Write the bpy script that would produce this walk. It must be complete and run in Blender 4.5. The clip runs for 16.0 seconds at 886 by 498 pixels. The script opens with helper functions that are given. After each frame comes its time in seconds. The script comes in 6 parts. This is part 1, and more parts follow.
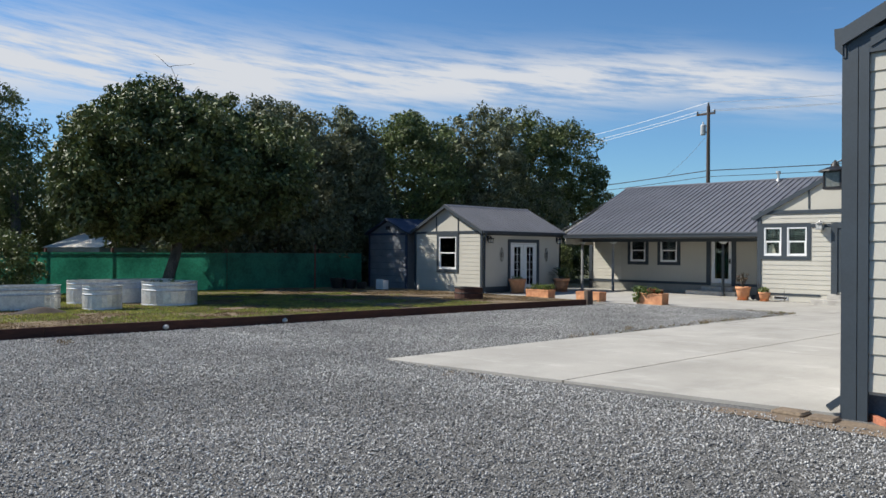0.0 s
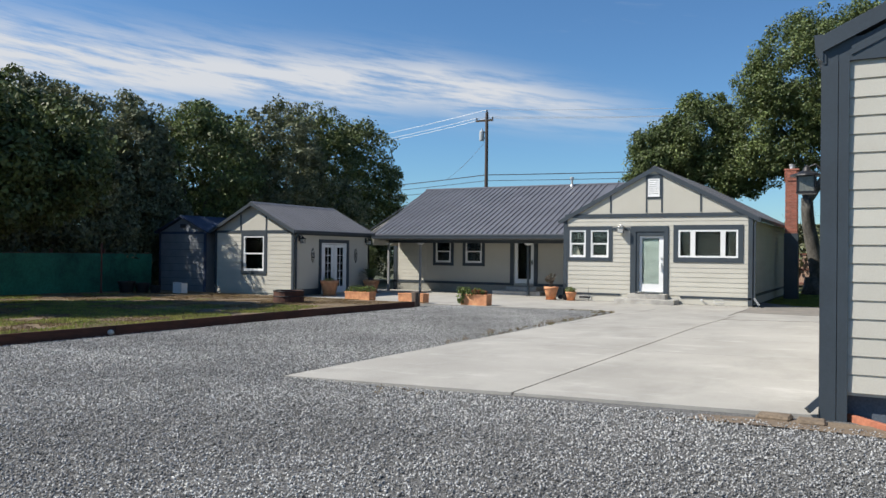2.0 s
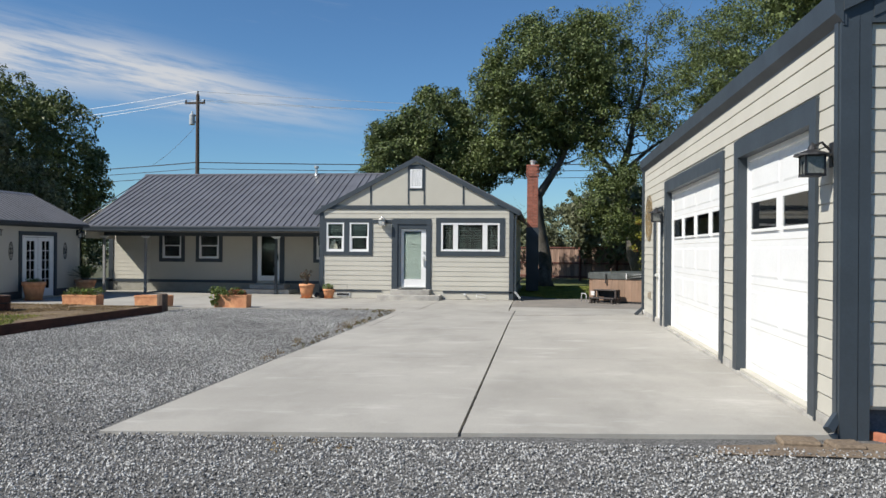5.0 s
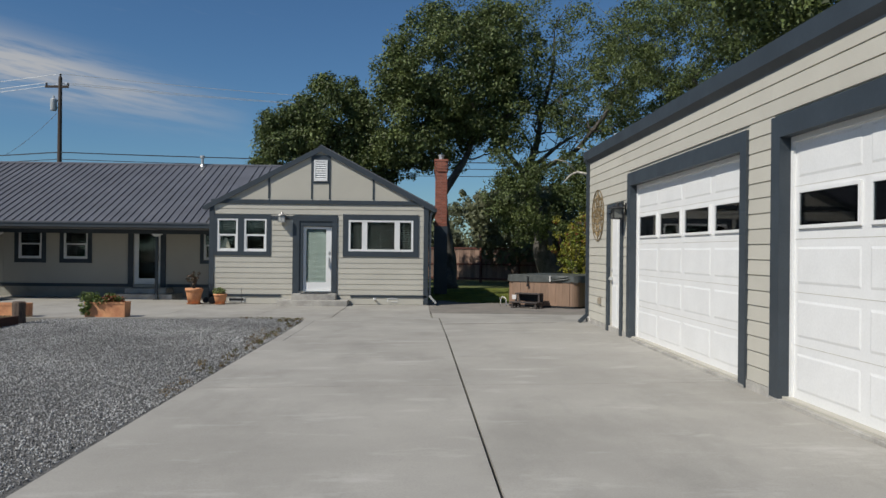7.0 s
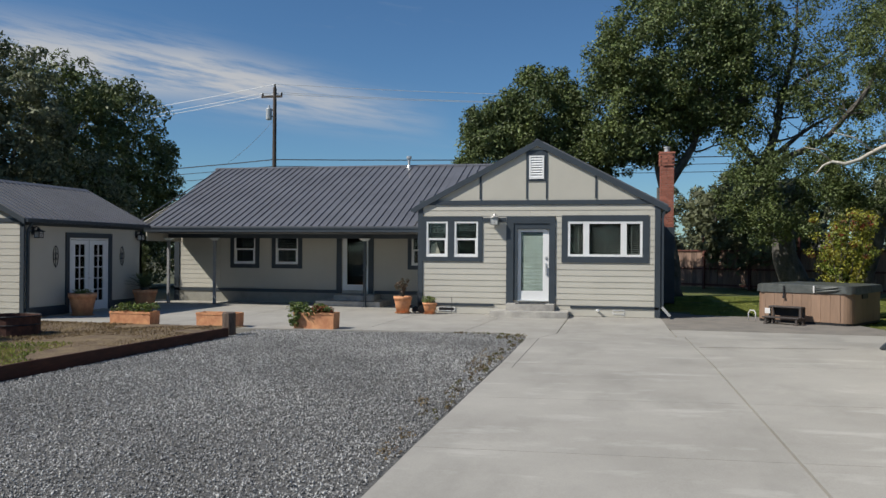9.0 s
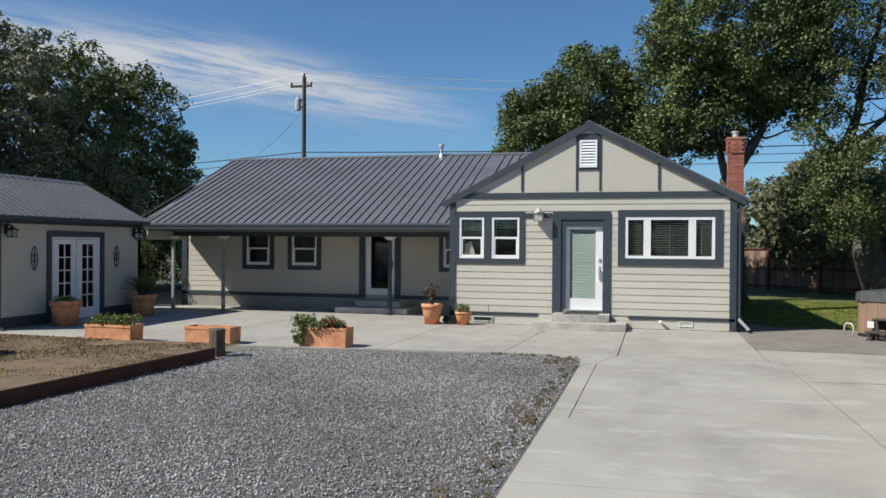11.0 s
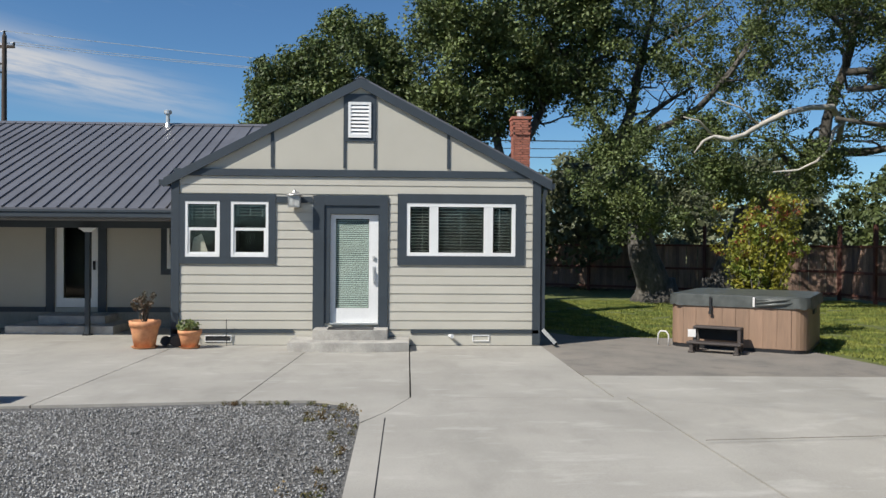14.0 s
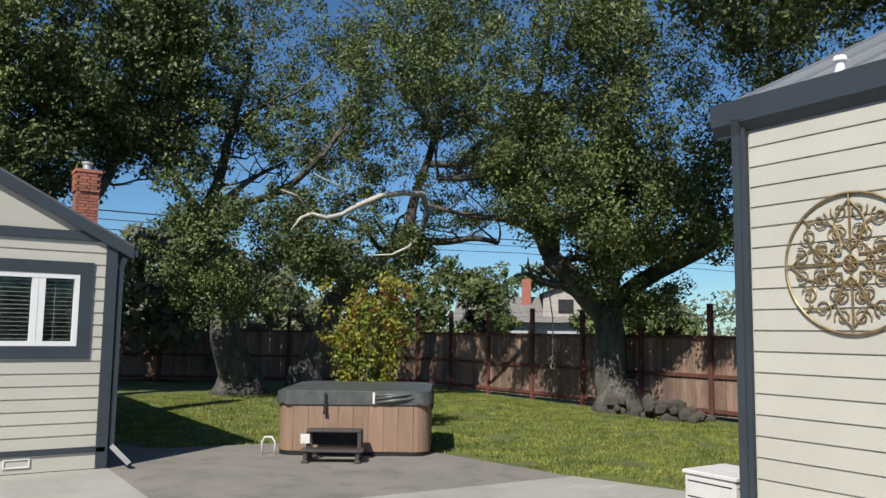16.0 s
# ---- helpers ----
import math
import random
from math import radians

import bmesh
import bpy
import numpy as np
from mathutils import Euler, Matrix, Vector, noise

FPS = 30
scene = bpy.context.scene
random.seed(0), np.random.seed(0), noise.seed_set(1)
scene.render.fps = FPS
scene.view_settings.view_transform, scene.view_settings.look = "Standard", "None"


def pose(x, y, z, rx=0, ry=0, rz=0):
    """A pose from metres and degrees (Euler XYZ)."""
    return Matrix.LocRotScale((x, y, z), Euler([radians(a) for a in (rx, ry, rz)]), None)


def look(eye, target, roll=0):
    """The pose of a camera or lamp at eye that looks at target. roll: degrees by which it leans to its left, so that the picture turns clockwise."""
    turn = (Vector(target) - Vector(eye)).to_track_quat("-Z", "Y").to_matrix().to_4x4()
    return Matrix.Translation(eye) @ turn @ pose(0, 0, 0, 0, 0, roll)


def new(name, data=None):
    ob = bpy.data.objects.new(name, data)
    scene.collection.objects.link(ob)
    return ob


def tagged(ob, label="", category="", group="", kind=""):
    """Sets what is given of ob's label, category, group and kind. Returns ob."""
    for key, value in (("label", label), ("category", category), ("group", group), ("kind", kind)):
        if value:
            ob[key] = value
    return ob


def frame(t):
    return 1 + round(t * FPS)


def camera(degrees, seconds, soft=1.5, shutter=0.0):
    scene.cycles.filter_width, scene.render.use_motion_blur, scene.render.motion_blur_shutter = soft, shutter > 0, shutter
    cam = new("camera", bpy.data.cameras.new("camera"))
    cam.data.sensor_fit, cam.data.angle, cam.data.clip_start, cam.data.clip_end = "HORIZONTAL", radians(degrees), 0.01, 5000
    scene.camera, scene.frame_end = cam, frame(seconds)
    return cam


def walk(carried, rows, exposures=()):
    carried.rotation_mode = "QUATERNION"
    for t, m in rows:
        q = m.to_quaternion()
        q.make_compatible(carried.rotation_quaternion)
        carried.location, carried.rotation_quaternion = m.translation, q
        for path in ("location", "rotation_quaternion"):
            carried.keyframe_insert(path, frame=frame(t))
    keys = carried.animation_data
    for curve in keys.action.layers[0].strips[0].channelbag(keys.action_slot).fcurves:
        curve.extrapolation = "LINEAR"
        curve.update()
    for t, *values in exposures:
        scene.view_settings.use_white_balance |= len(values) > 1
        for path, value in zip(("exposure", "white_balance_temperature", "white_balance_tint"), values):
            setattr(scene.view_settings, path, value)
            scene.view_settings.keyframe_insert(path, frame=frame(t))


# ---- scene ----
cam = camera(58.2, 16.0)
PATH = [
    (0, (13.296, -29.048, 1.773), (11.852, -27.664, 1.777), 0.4),
    (0.5, (12.72, -29.2, 1.782), (11.465, -27.643, 1.789), 0.3),
    (1, (12.199, -29.366, 1.786), (11.158, -27.659, 1.793), 0.5),
    (1.5, (11.534, -29.501, 1.788), (10.561, -27.753, 1.795), 0.8),
    (2, (10.914, -29.562, 1.773), (9.946, -27.812, 1.783), 0.6),
    (2.5, (10.319, -29.492, 1.767), (9.359, -27.738, 1.776), 0.6),
    (3, (9.732, -29.356, 1.752), (8.781, -27.596, 1.764), 0.7),
    (3.5, (9.189, -29.145, 1.736), (8.26, -27.373, 1.744), 0.7),
    (4, (8.711, -28.751, 1.716), (7.93, -26.91, 1.725), 0.3),
    (4.5, (8.315, -28.397, 1.712), (7.843, -26.453, 1.721), 0.3),
    (5, (7.84, -27.954, 1.752), (7.599, -25.969, 1.754), 0.4),
    (7.5, (6.415, -24.873, 1.73), (6.481, -22.874, 1.735), 0.6),
    (8, (6.222, -24.223, 1.805), (6.19, -22.223, 1.805), 0.3),
    (8.5, (5.947, -23.609, 1.819), (5.751, -21.619, 1.82), 0.4),
    (9, (5.677, -22.999, 1.847), (5.256, -21.044, 1.851), 0.4),
    (11.5, (4.906, -19.024, 2.002), (4.39, -17.092, 1.99), 0.4),
    (12, (4.679, -18.236, 1.989), (4.169, -16.302, 1.973), 0.4),
    (12.5, (4.498, -17.525, 1.92), (3.998, -15.588, 1.912), 0.6),
    (13, (4.444, -16.682, 1.923), (3.945, -14.745, 1.913), 0.7),
    (13.5, (4.339, -15.967, 1.917), (4.019, -13.992, 1.909), 0.4),
    (14, (4.393, -15.141, 1.937), (4.482, -13.143, 1.924), 0.4),
    (14.5, (4.431, -14.379, 1.933), (4.872, -12.429, 1.914), 0.4),
    (14.8, (4.514, -13.89, 1.962), (5.144, -11.992, 1.944), 0.7),
    (15, (4.527, -13.668, 1.972), (5.28, -11.815, 1.952), 0.7),
    (15.5, (4.643, -12.914, 1.964), (5.602, -11.159, 1.955), 0.8),
    (16, (4.605, -12.203, 1.962), (5.691, -10.537, 2.171), 0.8),
]
EXPOSURES = [(0, .46), (4.2, .45), (5.2, .22), (7.3, -.3), (9.2, 0), (11.4, .26), (12.5, .28), (14.5, .2), (16, .2)]
walk(cam, [(t, look(eye, target, roll)) for t, eye, target, roll in PATH], EXPOSURES)

# world and sun
SUN_EL, SUN_AZ = 44.5, 235.5
world = bpy.data.worlds.new("world")
scene.world = world
world.use_nodes = True
wt = world.node_tree


def wnode(kind, op=None, ins=(), **kw):
    n = wt.nodes.new(kind)
    if op:
        n.operation = op
    for k, v in kw.items():
        if k == "noise_dimensions":
            n.noise_dimensions = v
    for i, v in enumerate(ins):
        if v is None:
            continue
        if isinstance(v, bpy.types.NodeSocket):
            wt.links.new(v, n.inputs[i])
        else:
            n.inputs[i].default_value = v
    return n


def wmath(op, *ins):
    return wnode("ShaderNodeMath", op, ins).outputs[0]


sky = wt.nodes.new("ShaderNodeTexSky")
sky.sky_type, sky.sun_disc = "NISHITA", False
sky.sun_elevation, sky.sun_rotation = radians(SUN_EL), radians(SUN_AZ)
sky.air_density, sky.dust_density, sky.ozone_density, sky.altitude = 1.0, 0.1, 1.6, 50.0
coord = wnode("ShaderNodeTexCoord").outputs["Generated"]
sep = wnode("ShaderNodeSeparateXYZ", ins=(coord,))
az = wmath("ARCTAN2", sep.outputs[0], sep.outputs[1])
el = wmath("ARCSINE", sep.outputs[2])
# cirrus: a long streaked band low in the north-west, thinning out to the north
mid = wmath("SUBTRACT", 0.209, wmath("MULTIPLY", wmath("MAXIMUM", wmath("ADD", az, 0.52), 0.0), 0.17))
off = wmath("SUBTRACT", el, mid)
width = wmath("ADD", wmath("MULTIPLY", az, -0.026), 0.016)
rel = wmath("DIVIDE", off, wmath("MAXIMUM", width, 0.012))
belt = wmath("POWER", 2.718, wmath("MULTIPLY", wmath("MULTIPLY", rel, rel), -1.0))
fade = wnode("ShaderNodeMapRange", ins=(az, -0.42, -0.2, 1.0, 0.0)).outputs[0]
side = wnode("ShaderNodeMapRange", ins=(az, -2.6, -2.0, 0.0, 1.0)).outputs[0]
vec = wnode("ShaderNodeCombineXYZ", ins=(wmath("MULTIPLY", az, 5.0), wmath("MULTIPLY", wmath("ADD", el, wmath("MULTIPLY", az, 0.12)), 46.0), 0.0)).outputs[0]
n1 = wnode("ShaderNodeTexNoise", ins=(vec, None, 1.6, 9.0, 0.62)).outputs[0]
vec2 = wnode("ShaderNodeCombineXYZ", ins=(wmath("MULTIPLY", az, 3.0), wmath("MULTIPLY", el, 9.0), 4.0)).outputs[0]
n2 = wnode("ShaderNodeTexNoise", ins=(vec2, None, 1.3, 4.0, 0.55)).outputs[0]
streak = wnode("ShaderNodeMapRange", ins=(n1, 0.36, 0.56, 0.22, 1.0)).outputs[0]
wisp = wmath("MULTIPLY", wnode("ShaderNodeMapRange", ins=(wmath("MULTIPLY", n1, n2), 0.36, 0.5, 0.0, 0.2)).outputs[0], side)
cloud = wmath("MULTIPLY", wmath("MULTIPLY", wmath("MULTIPLY", belt, fade), side), streak)
cover = wmath("MINIMUM", wmath("ADD", wmath("MULTIPLY", cloud, 1.15), wmath("MULTIPLY", wisp, 0.5)), 1.0)
above = wnode("ShaderNodeMapRange", ins=(el, 0.0, 0.06, 0.0, 1.0)).outputs[0]
mix = wt.nodes.new("ShaderNodeMix")
mix.data_type = "RGBA"
wt.links.new(wmath("MULTIPLY", cover, above), mix.inputs[0])
tint = wt.nodes.new("ShaderNodeMix")
tint.data_type, tint.blend_type = "RGBA", "MULTIPLY"
tint.inputs[0].default_value = 1.0
wt.links.new(sky.outputs[0], tint.inputs[6])
tint.inputs[7].default_value = (0.64, 0.96, 1.24, 1)
wt.links.new(tint.outputs[2], mix.inputs[6])
mix.inputs[7].default_value = (7.0, 7.3, 7.8, 1)
wt.links.new(mix.outputs[2], wt.nodes["Background"].inputs[0])
wt.nodes["Background"].inputs[1].default_value = 0.07
lamp = bpy.data.lights.new("sun", "SUN")
lamp.energy, lamp.angle, lamp.color = 5.0, radians(0.5), (1.0, 0.955, 0.87)
sun = new("sun", lamp)
sun_way = Vector((math.sin(radians(SUN_AZ)) * math.cos(radians(SUN_EL)), math.cos(radians(SUN_AZ)) * math.cos(radians(SUN_EL)), math.sin(radians(SUN_EL))))
sun.matrix_world = Matrix.Translation((0, -10, 30)) @ sun_way.to_track_quat("Z", "Y").to_matrix().to_4x4()


# materials
def mat(name, c1, c2=None, scale=3.0, rough=0.7, bump=0.0, bscale=40.0, metal=0.0, vary=0.0, stretch=(1, 1, 1), trans=0.0, stain=0.25, island=False, spec=0.5, lo=0.35, hi=0.65):
    """A surface with coarse stains, fine grain and relief; vary: how much pieces differ."""
    m = bpy.data.materials.new(name)
    m.use_nodes = True
    t = m.node_tree
    b = t.nodes["Principled BSDF"]
    b.inputs["Roughness"].default_value, b.inputs["Metallic"].default_value = rough, metal
    b.inputs["Specular IOR Level"].default_value = spec
    c2 = c2 or tuple(v * 0.8 for v in c1)
    tc = t.nodes.new("ShaderNodeTexCoord")
    mp = t.nodes.new("ShaderNodeMapping")
    mp.inputs["Scale"].default_value = stretch
    geo = t.nodes.new("ShaderNodeNewGeometry")
    t.links.new(geo.outputs["Position"], mp.inputs[0])
    a = t.nodes.new("ShaderNodeTexNoise")
    a.inputs["Scale"].default_value, a.inputs["Detail"].default_value, a.inputs["Roughness"].default_value = scale, 6, 0.6
    t.links.new(mp.outputs[0], a.inputs[0])
    r = t.nodes.new("ShaderNodeMapRange")
    r.inputs[1].default_value, r.inputs[2].default_value = lo, hi
    t.links.new(a.outputs[0], r.inputs[0])
    mx = t.nodes.new("ShaderNodeMix")
    mx.data_type = "RGBA"
    mx.inputs[6].default_value, mx.inputs[7].default_value = (*c1, 1), (*c2, 1)
    t.links.new(r.outputs[0], mx.inputs[0])
    g = t.nodes.new("ShaderNodeTexNoise")
    g.inputs["Scale"].default_value, g.inputs["Detail"].default_value = bscale, 4
    t.links.new(mp.outputs[0], g.inputs[0])
    hv = t.nodes.new("ShaderNodeHueSaturation")
    t.links.new(mx.outputs[2], hv.inputs["Color"])
    gr = t.nodes.new("ShaderNodeMapRange")
    gr.inputs[1].default_value, gr.inputs[2].default_value = 0.3, 0.7
    gr.inputs[3].default_value, gr.inputs[4].default_value = 1 - stain, 1 + stain
    t.links.new(g.outputs[0], gr.inputs[0])
    val = gr.outputs[0]
    if vary:
        src = geo.outputs["Random Per Island"] if island else t.nodes.new("ShaderNodeObjectInfo").outputs["Random"]
        vr = t.nodes.new("ShaderNodeMapRange")
        vr.inputs[3].default_value, vr.inputs[4].default_value = 1 - vary, 1 + vary
        t.links.new(src, vr.inputs[0])
        ml = t.nodes.new("ShaderNodeMath")
        ml.operation = "MULTIPLY"
        t.links.new(val, ml.inputs[0])
        t.links.new(vr.outputs[0], ml.inputs[1])
        val = ml.outputs[0]
    t.links.new(val, hv.inputs["Value"])
    t.links.new(hv.outputs[0], b.inputs["Base Color"])
    rr = t.nodes.new("ShaderNodeMapRange")
    rr.inputs[3].default_value, rr.inputs[4].default_value = max(0.03, rough - 0.1), min(1.0, rough + 0.1)
    t.links.new(a.outputs[0], rr.inputs[0])
    t.links.new(rr.outputs[0], b.inputs["Roughness"])
    if bump:
        bp = t.nodes.new("ShaderNodeBump")
        bp.inputs["Strength"].default_value, bp.inputs["Distance"].default_value = bump, 0.01
        t.links.new(g.outputs[0], bp.inputs["Height"])
        t.links.new(bp.outputs[0], b.inputs["Normal"])
    if trans:
        tr = t.nodes.new("ShaderNodeBsdfTranslucent")
        t.links.new(hv.outputs[0], tr.inputs[0])
        sm = t.nodes.new("ShaderNodeMixShader")
        sm.inputs[0].default_value = trans
        t.links.new(b.outputs[0], sm.inputs[1])
        t.links.new(tr.outputs[0], sm.inputs[2])
        t.links.new(sm.outputs[0], t.nodes["Material Output"].inputs[0])
    return m


SIDING = mat("siding_paint", (.52, .497, .43), (.48, .458, .395), 1.2, .6, .12, 60, vary=.035, stain=.04)
STUCCO = mat("panel_paint", (.49, .467, .4), (.46, .437, .375), .9, .75, .15, 90, stain=.04)
TRIM = mat("grey_trim_paint", (.042, .054, .066), (.034, .044, .054), 2, .5, .08, 50, stain=.08)
METALROOF = mat("metal_roof_paint", (.135, .136, .148), (.108, .109, .12), .7, .42, .05, 15, stain=.08, spec=.6)
LIGHTROOF = mat("garage_roof_metal", (.24, .25, .27), (.2, .21, .23), .7, .4, .05, 15, stain=.08)
WHITE = mat("white_paint", (.8, .8, .79), (.75, .75, .74), 2, .4, .04, 40, stain=.03)
CONC = mat("concrete", (.395, .375, .335), (.29, .275, .245), .55, .82, .25, 70, stain=.07, lo=.3, hi=.75)
OLDCONC = mat("old_concrete", (.24, .215, .185), (.19, .175, .155), 1.1, .88, .4, 60, stain=.12)


def stained(m, tone, depth, scale, stretch, lo, hi):
    """Darker runs and patches over a finished surface."""
    t = m.node_tree
    b = t.nodes["Principled BSDF"]
    src = b.inputs["Base Color"].links[0].from_socket
    g = t.nodes.new("ShaderNodeNewGeometry")
    mp = t.nodes.new("ShaderNodeMapping")
    mp.inputs["Scale"].default_value = stretch
    t.links.new(g.outputs["Position"], mp.inputs[0])
    n = t.nodes.new("ShaderNodeTexNoise")
    n.inputs["Scale"].default_value, n.inputs["Detail"].default_value, n.inputs["Roughness"].default_value = scale, 8, .65
    t.links.new(mp.outputs[0], n.inputs[0])
    q = t.nodes.new("ShaderNodeMapRange")
    q.inputs[1].default_value, q.inputs[2].default_value, q.inputs[3].default_value, q.inputs[4].default_value = lo, hi, 0, depth
    t.links.new(n.outputs[0], q.inputs[0])
    x = t.nodes.new("ShaderNodeMix")
    x.data_type = "RGBA"
    t.links.new(q.outputs[0], x.inputs[0])
    t.links.new(src, x.inputs[6])
    x.inputs[7].default_value = (*tone, 1)
    t.links.new(x.outputs[2], b.inputs["Base Color"])


stained(CONC, (.23, .22, .195), .6, 1.1, (1, .45, 1), .5, .74)
stained(CONC, (.17, .16, .145), .6, 9.0, (1, 1, 1), .66, .8)
stained(OLDCONC, (.11, .1, .088), .6, 2.2, (1, 1, 1), .52, .75)
stained(CONC, (.52, .5, .46), .5, 2.6, (.4, 1, 1), .56, .7)
stained(CONC, (.2, .185, .16), .45, 28.0, (1, 1, 1), .68, .76)
STEPCONC = mat("step_concrete", (.46, .44, .4), (.3, .285, .26), 3, .85, .3, 60, stain=.14)
GRAVELBED = mat("gravel_bed", (.18, .177, .17), (.05, .049, .047), 26, .9, 1.0, 85, stain=.75, lo=.3, hi=.7)
STONE = mat("crushed_stone", (.36, .358, .35), (.225, .225, .222), .35, .85, .2, 120, vary=.75, island=True, stain=.2)
LAWN = mat("lawn_soil", (.14, .16, .035), (.075, .09, .028), 2.2, .95, .8, 60, stain=.4)
DRY = mat("dry_lawn", (.19, .14, .075), (.11, .075, .05), 2.6, .95, .8, 50, stain=.45)
FARGROUND = mat("far_ground", (.1, .09, .05), (.07, .08, .035), .2, .95, .3, 20)
BLADE = mat("grass_blade", (.33, .34, .075), (.12, .17, .04), 1.6, .7, vary=.35, island=True, trans=.35, stain=.05)
BLADEDRY = mat("dry_blade", (.27, .2, .095), (.13, .085, .05), 2.2, .8, vary=.4, island=True, trans=.25, stain=.05)
TERRA = mat("terracotta", (.7, .35, .17), (.52, .22, .11), 7, .8, .15, 60, stain=.1)
BARK = mat("oak_bark", (.125, .115, .1), (.05, .045, .038), 4, .95, 1.0, 28, stretch=(1, 1, .4), stain=.3)
PALEBARK = mat("bare_limb", (.6, .56, .5), (.38, .35, .3), 5, .9, .6, 30, stain=.2)
LEAF = mat("oak_leaf", (.145, .18, .058), (.072, .1, .034), .5, .55, spec=.38, vary=.6, island=True, trans=.18, stain=.1)
LEAFDARK = mat("dark_leaf", (.125, .155, .05), (.06, .082, .028), .5, .55, spec=.38, vary=.4, island=True, trans=.12, stain=.1)
LEAFOLIVE = mat("olive_leaf", (.17, .185, .095), (.1, .112, .06), .5, .65, vary=.4, island=True, trans=.15, stain=.1)
LEAFYEL = mat("shrub_leaf", (.34, .3, .04), (.14, .19, .03), 2, .5, vary=.45, island=True, trans=.3, stain=.1)
LEAFRED = mat("red_leaf", (.3, .06, .03), (.2, .08, .03), 2, .5, vary=.4, island=True, trans=.25)
WEED = mat("weed_leaf", (.11, .125, .035), (.13, .07, .035), 7, .7, vary=.4, island=True, trans=.2)
LEAFPOT = mat("planter_leaf", (.17, .22, .05), (.08, .115, .03), 4, .45, vary=.4, island=True, trans=.2)
REDWOOD = mat("border_board_wood", (.085, .028, .016), (.05, .02, .013), 5, .8, .4, 30, stretch=(1, .15, 1), stain=.25)
ORANGE = mat("orange_board_wood", (.45, .17, .09), (.3, .1, .06), 5, .75, .3, 30, stretch=(.2, 1, 1), stain=.15)
FENCE = mat("weathered_fence_wood", (.29, .19, .14), (.17, .11, .085), 3, .9, .5, 30, vary=.25, stretch=(1, 1, .12), stain=.25)
FENCEPOST = mat("stained_fence_post", (.14, .05, .035), (.09, .035, .027), 3, .85, .4, 30, stretch=(1, 1, .15), stain=.2)
GREENMESH = mat("green_shade_cloth", (.03, .23, .145), (.012, .1, .065), .9, .7, .3, 12, stain=.2, trans=.3)
ZINC = mat("galvanized_steel", (.74, .74, .71), (.6, .6, .58), 7, .4, .1, 20, metal=.6, stain=.1)
DARKMETAL = mat("black_metal", (.025, .025, .027), (.018, .018, .02), 5, .5, .1, 40, metal=.3)
RUST = mat("rusted_steel", (.09, .035, .022), (.05, .022, .016), 8, .85, .4, 40, stain=.25)
BRONZE = mat("bronze_scroll_metal", (.33, .24, .12), (.2, .15, .085), 12, .5, .2, 40, metal=.5, stain=.2)
BRICK = mat("chimney_brick", (.4, .15, .1), (.3, .115, .08), 6, .85, .4, 60, vary=.2, stain=.15)
MORTAR = mat("mortar", (.4, .3, .25), (.33, .25, .2), 8, .9, .3, 60)
CEDAR = mat("tub_panel", (.29, .185, .125), (.23, .15, .1), 4, .6, .15, 30, vary=.08, stretch=(1, 1, .1), stain=.1)
VINYL = mat("tub_cover_vinyl", (.095, .102, .096), (.06, .066, .062), 4, .42, .5, 9, stain=.15)
STEPPL = mat("brown_plastic", (.065, .052, .047), (.05, .042, .038), 4, .55, .1, 40)
PLASTIC = mat("off_white_plastic", (.7, .68, .66), (.6, .58, .56), 3, .5, .05, 40, stain=.05)
SOIL = mat("potting_soil", (.05, .035, .025), (.03, .022, .016), 9, .95, .6, 50)
# Near-black; behind panes and in gaps its colour stands in for missing light.
DARKIN = mat("unlit_black", (.02, .022, .024), (.014, .015, .017), 2, .8)
SHEDGREY = mat("grey_shed_plastic", (.2, .21, .225), (.16, .17, .185), 2, .7, .1, 40, stain=.08)
SHEDROOF = mat("blue_shed_roof", (.035, .05, .09), (.025, .038, .07), 2, .6, .1, 40)
BLIND = mat("window_blind", (.42, .45, .43), (.36, .39, .37), 5, .6)
POLEWOOD = mat("pole_wood", (.09, .065, .05), (.06, .045, .036), 3, .9, .3, 30, stretch=(1, 1, .2))
WIRE = mat("cable", (.04, .04, .042), rough=.5)
WIREPALE = mat("bright_cable", (.9, .9, .9), rough=.5)
ROPE = mat("rope", (.78, .64, .44), (.64, .5, .34), 30, .9, .4, 120)
CANVAS = mat("pale_canvas", (.62, .58, .5), (.52, .48, .4), 2, .8, .1, 20)
TILE = mat("roof_shingle", (.22, .2, .185), (.16, .15, .14), 3, .9, .3, 20)
DIRT = mat("bare_dirt", (.2, .15, .1), (.14, .105, .075), 3, .95, .7, 40, stain=.3)


def glass_mat():
    m = bpy.data.materials.new("window_glass")
    m.use_nodes = True
    t = m.node_tree
    b = t.nodes["Principled BSDF"]
    b.inputs["Base Color"].default_value, b.inputs["Roughness"].default_value = (.02, .025, .028, 1), 0.03
    tr = t.nodes.new("ShaderNodeBsdfTransparent")
    tr.inputs[0].default_value = (.86, .89, .88, 1)
    fr = t.nodes.new("ShaderNodeFresnel")
    fr.inputs[0].default_value = 1.5
    gl = t.nodes.new("ShaderNodeBsdfGlossy")
    gl.inputs["Roughness"].default_value = 0.02
    s = t.nodes.new("ShaderNodeMixShader")
    t.links.new(fr.outputs[0], s.inputs[0])
    t.links.new(tr.outputs[0], s.inputs[1])
    t.links.new(gl.outputs[0], s.inputs[2])
    t.links.new(s.outputs[0], t.nodes["Material Output"].inputs[0])
    return m


GLASS = glass_mat()


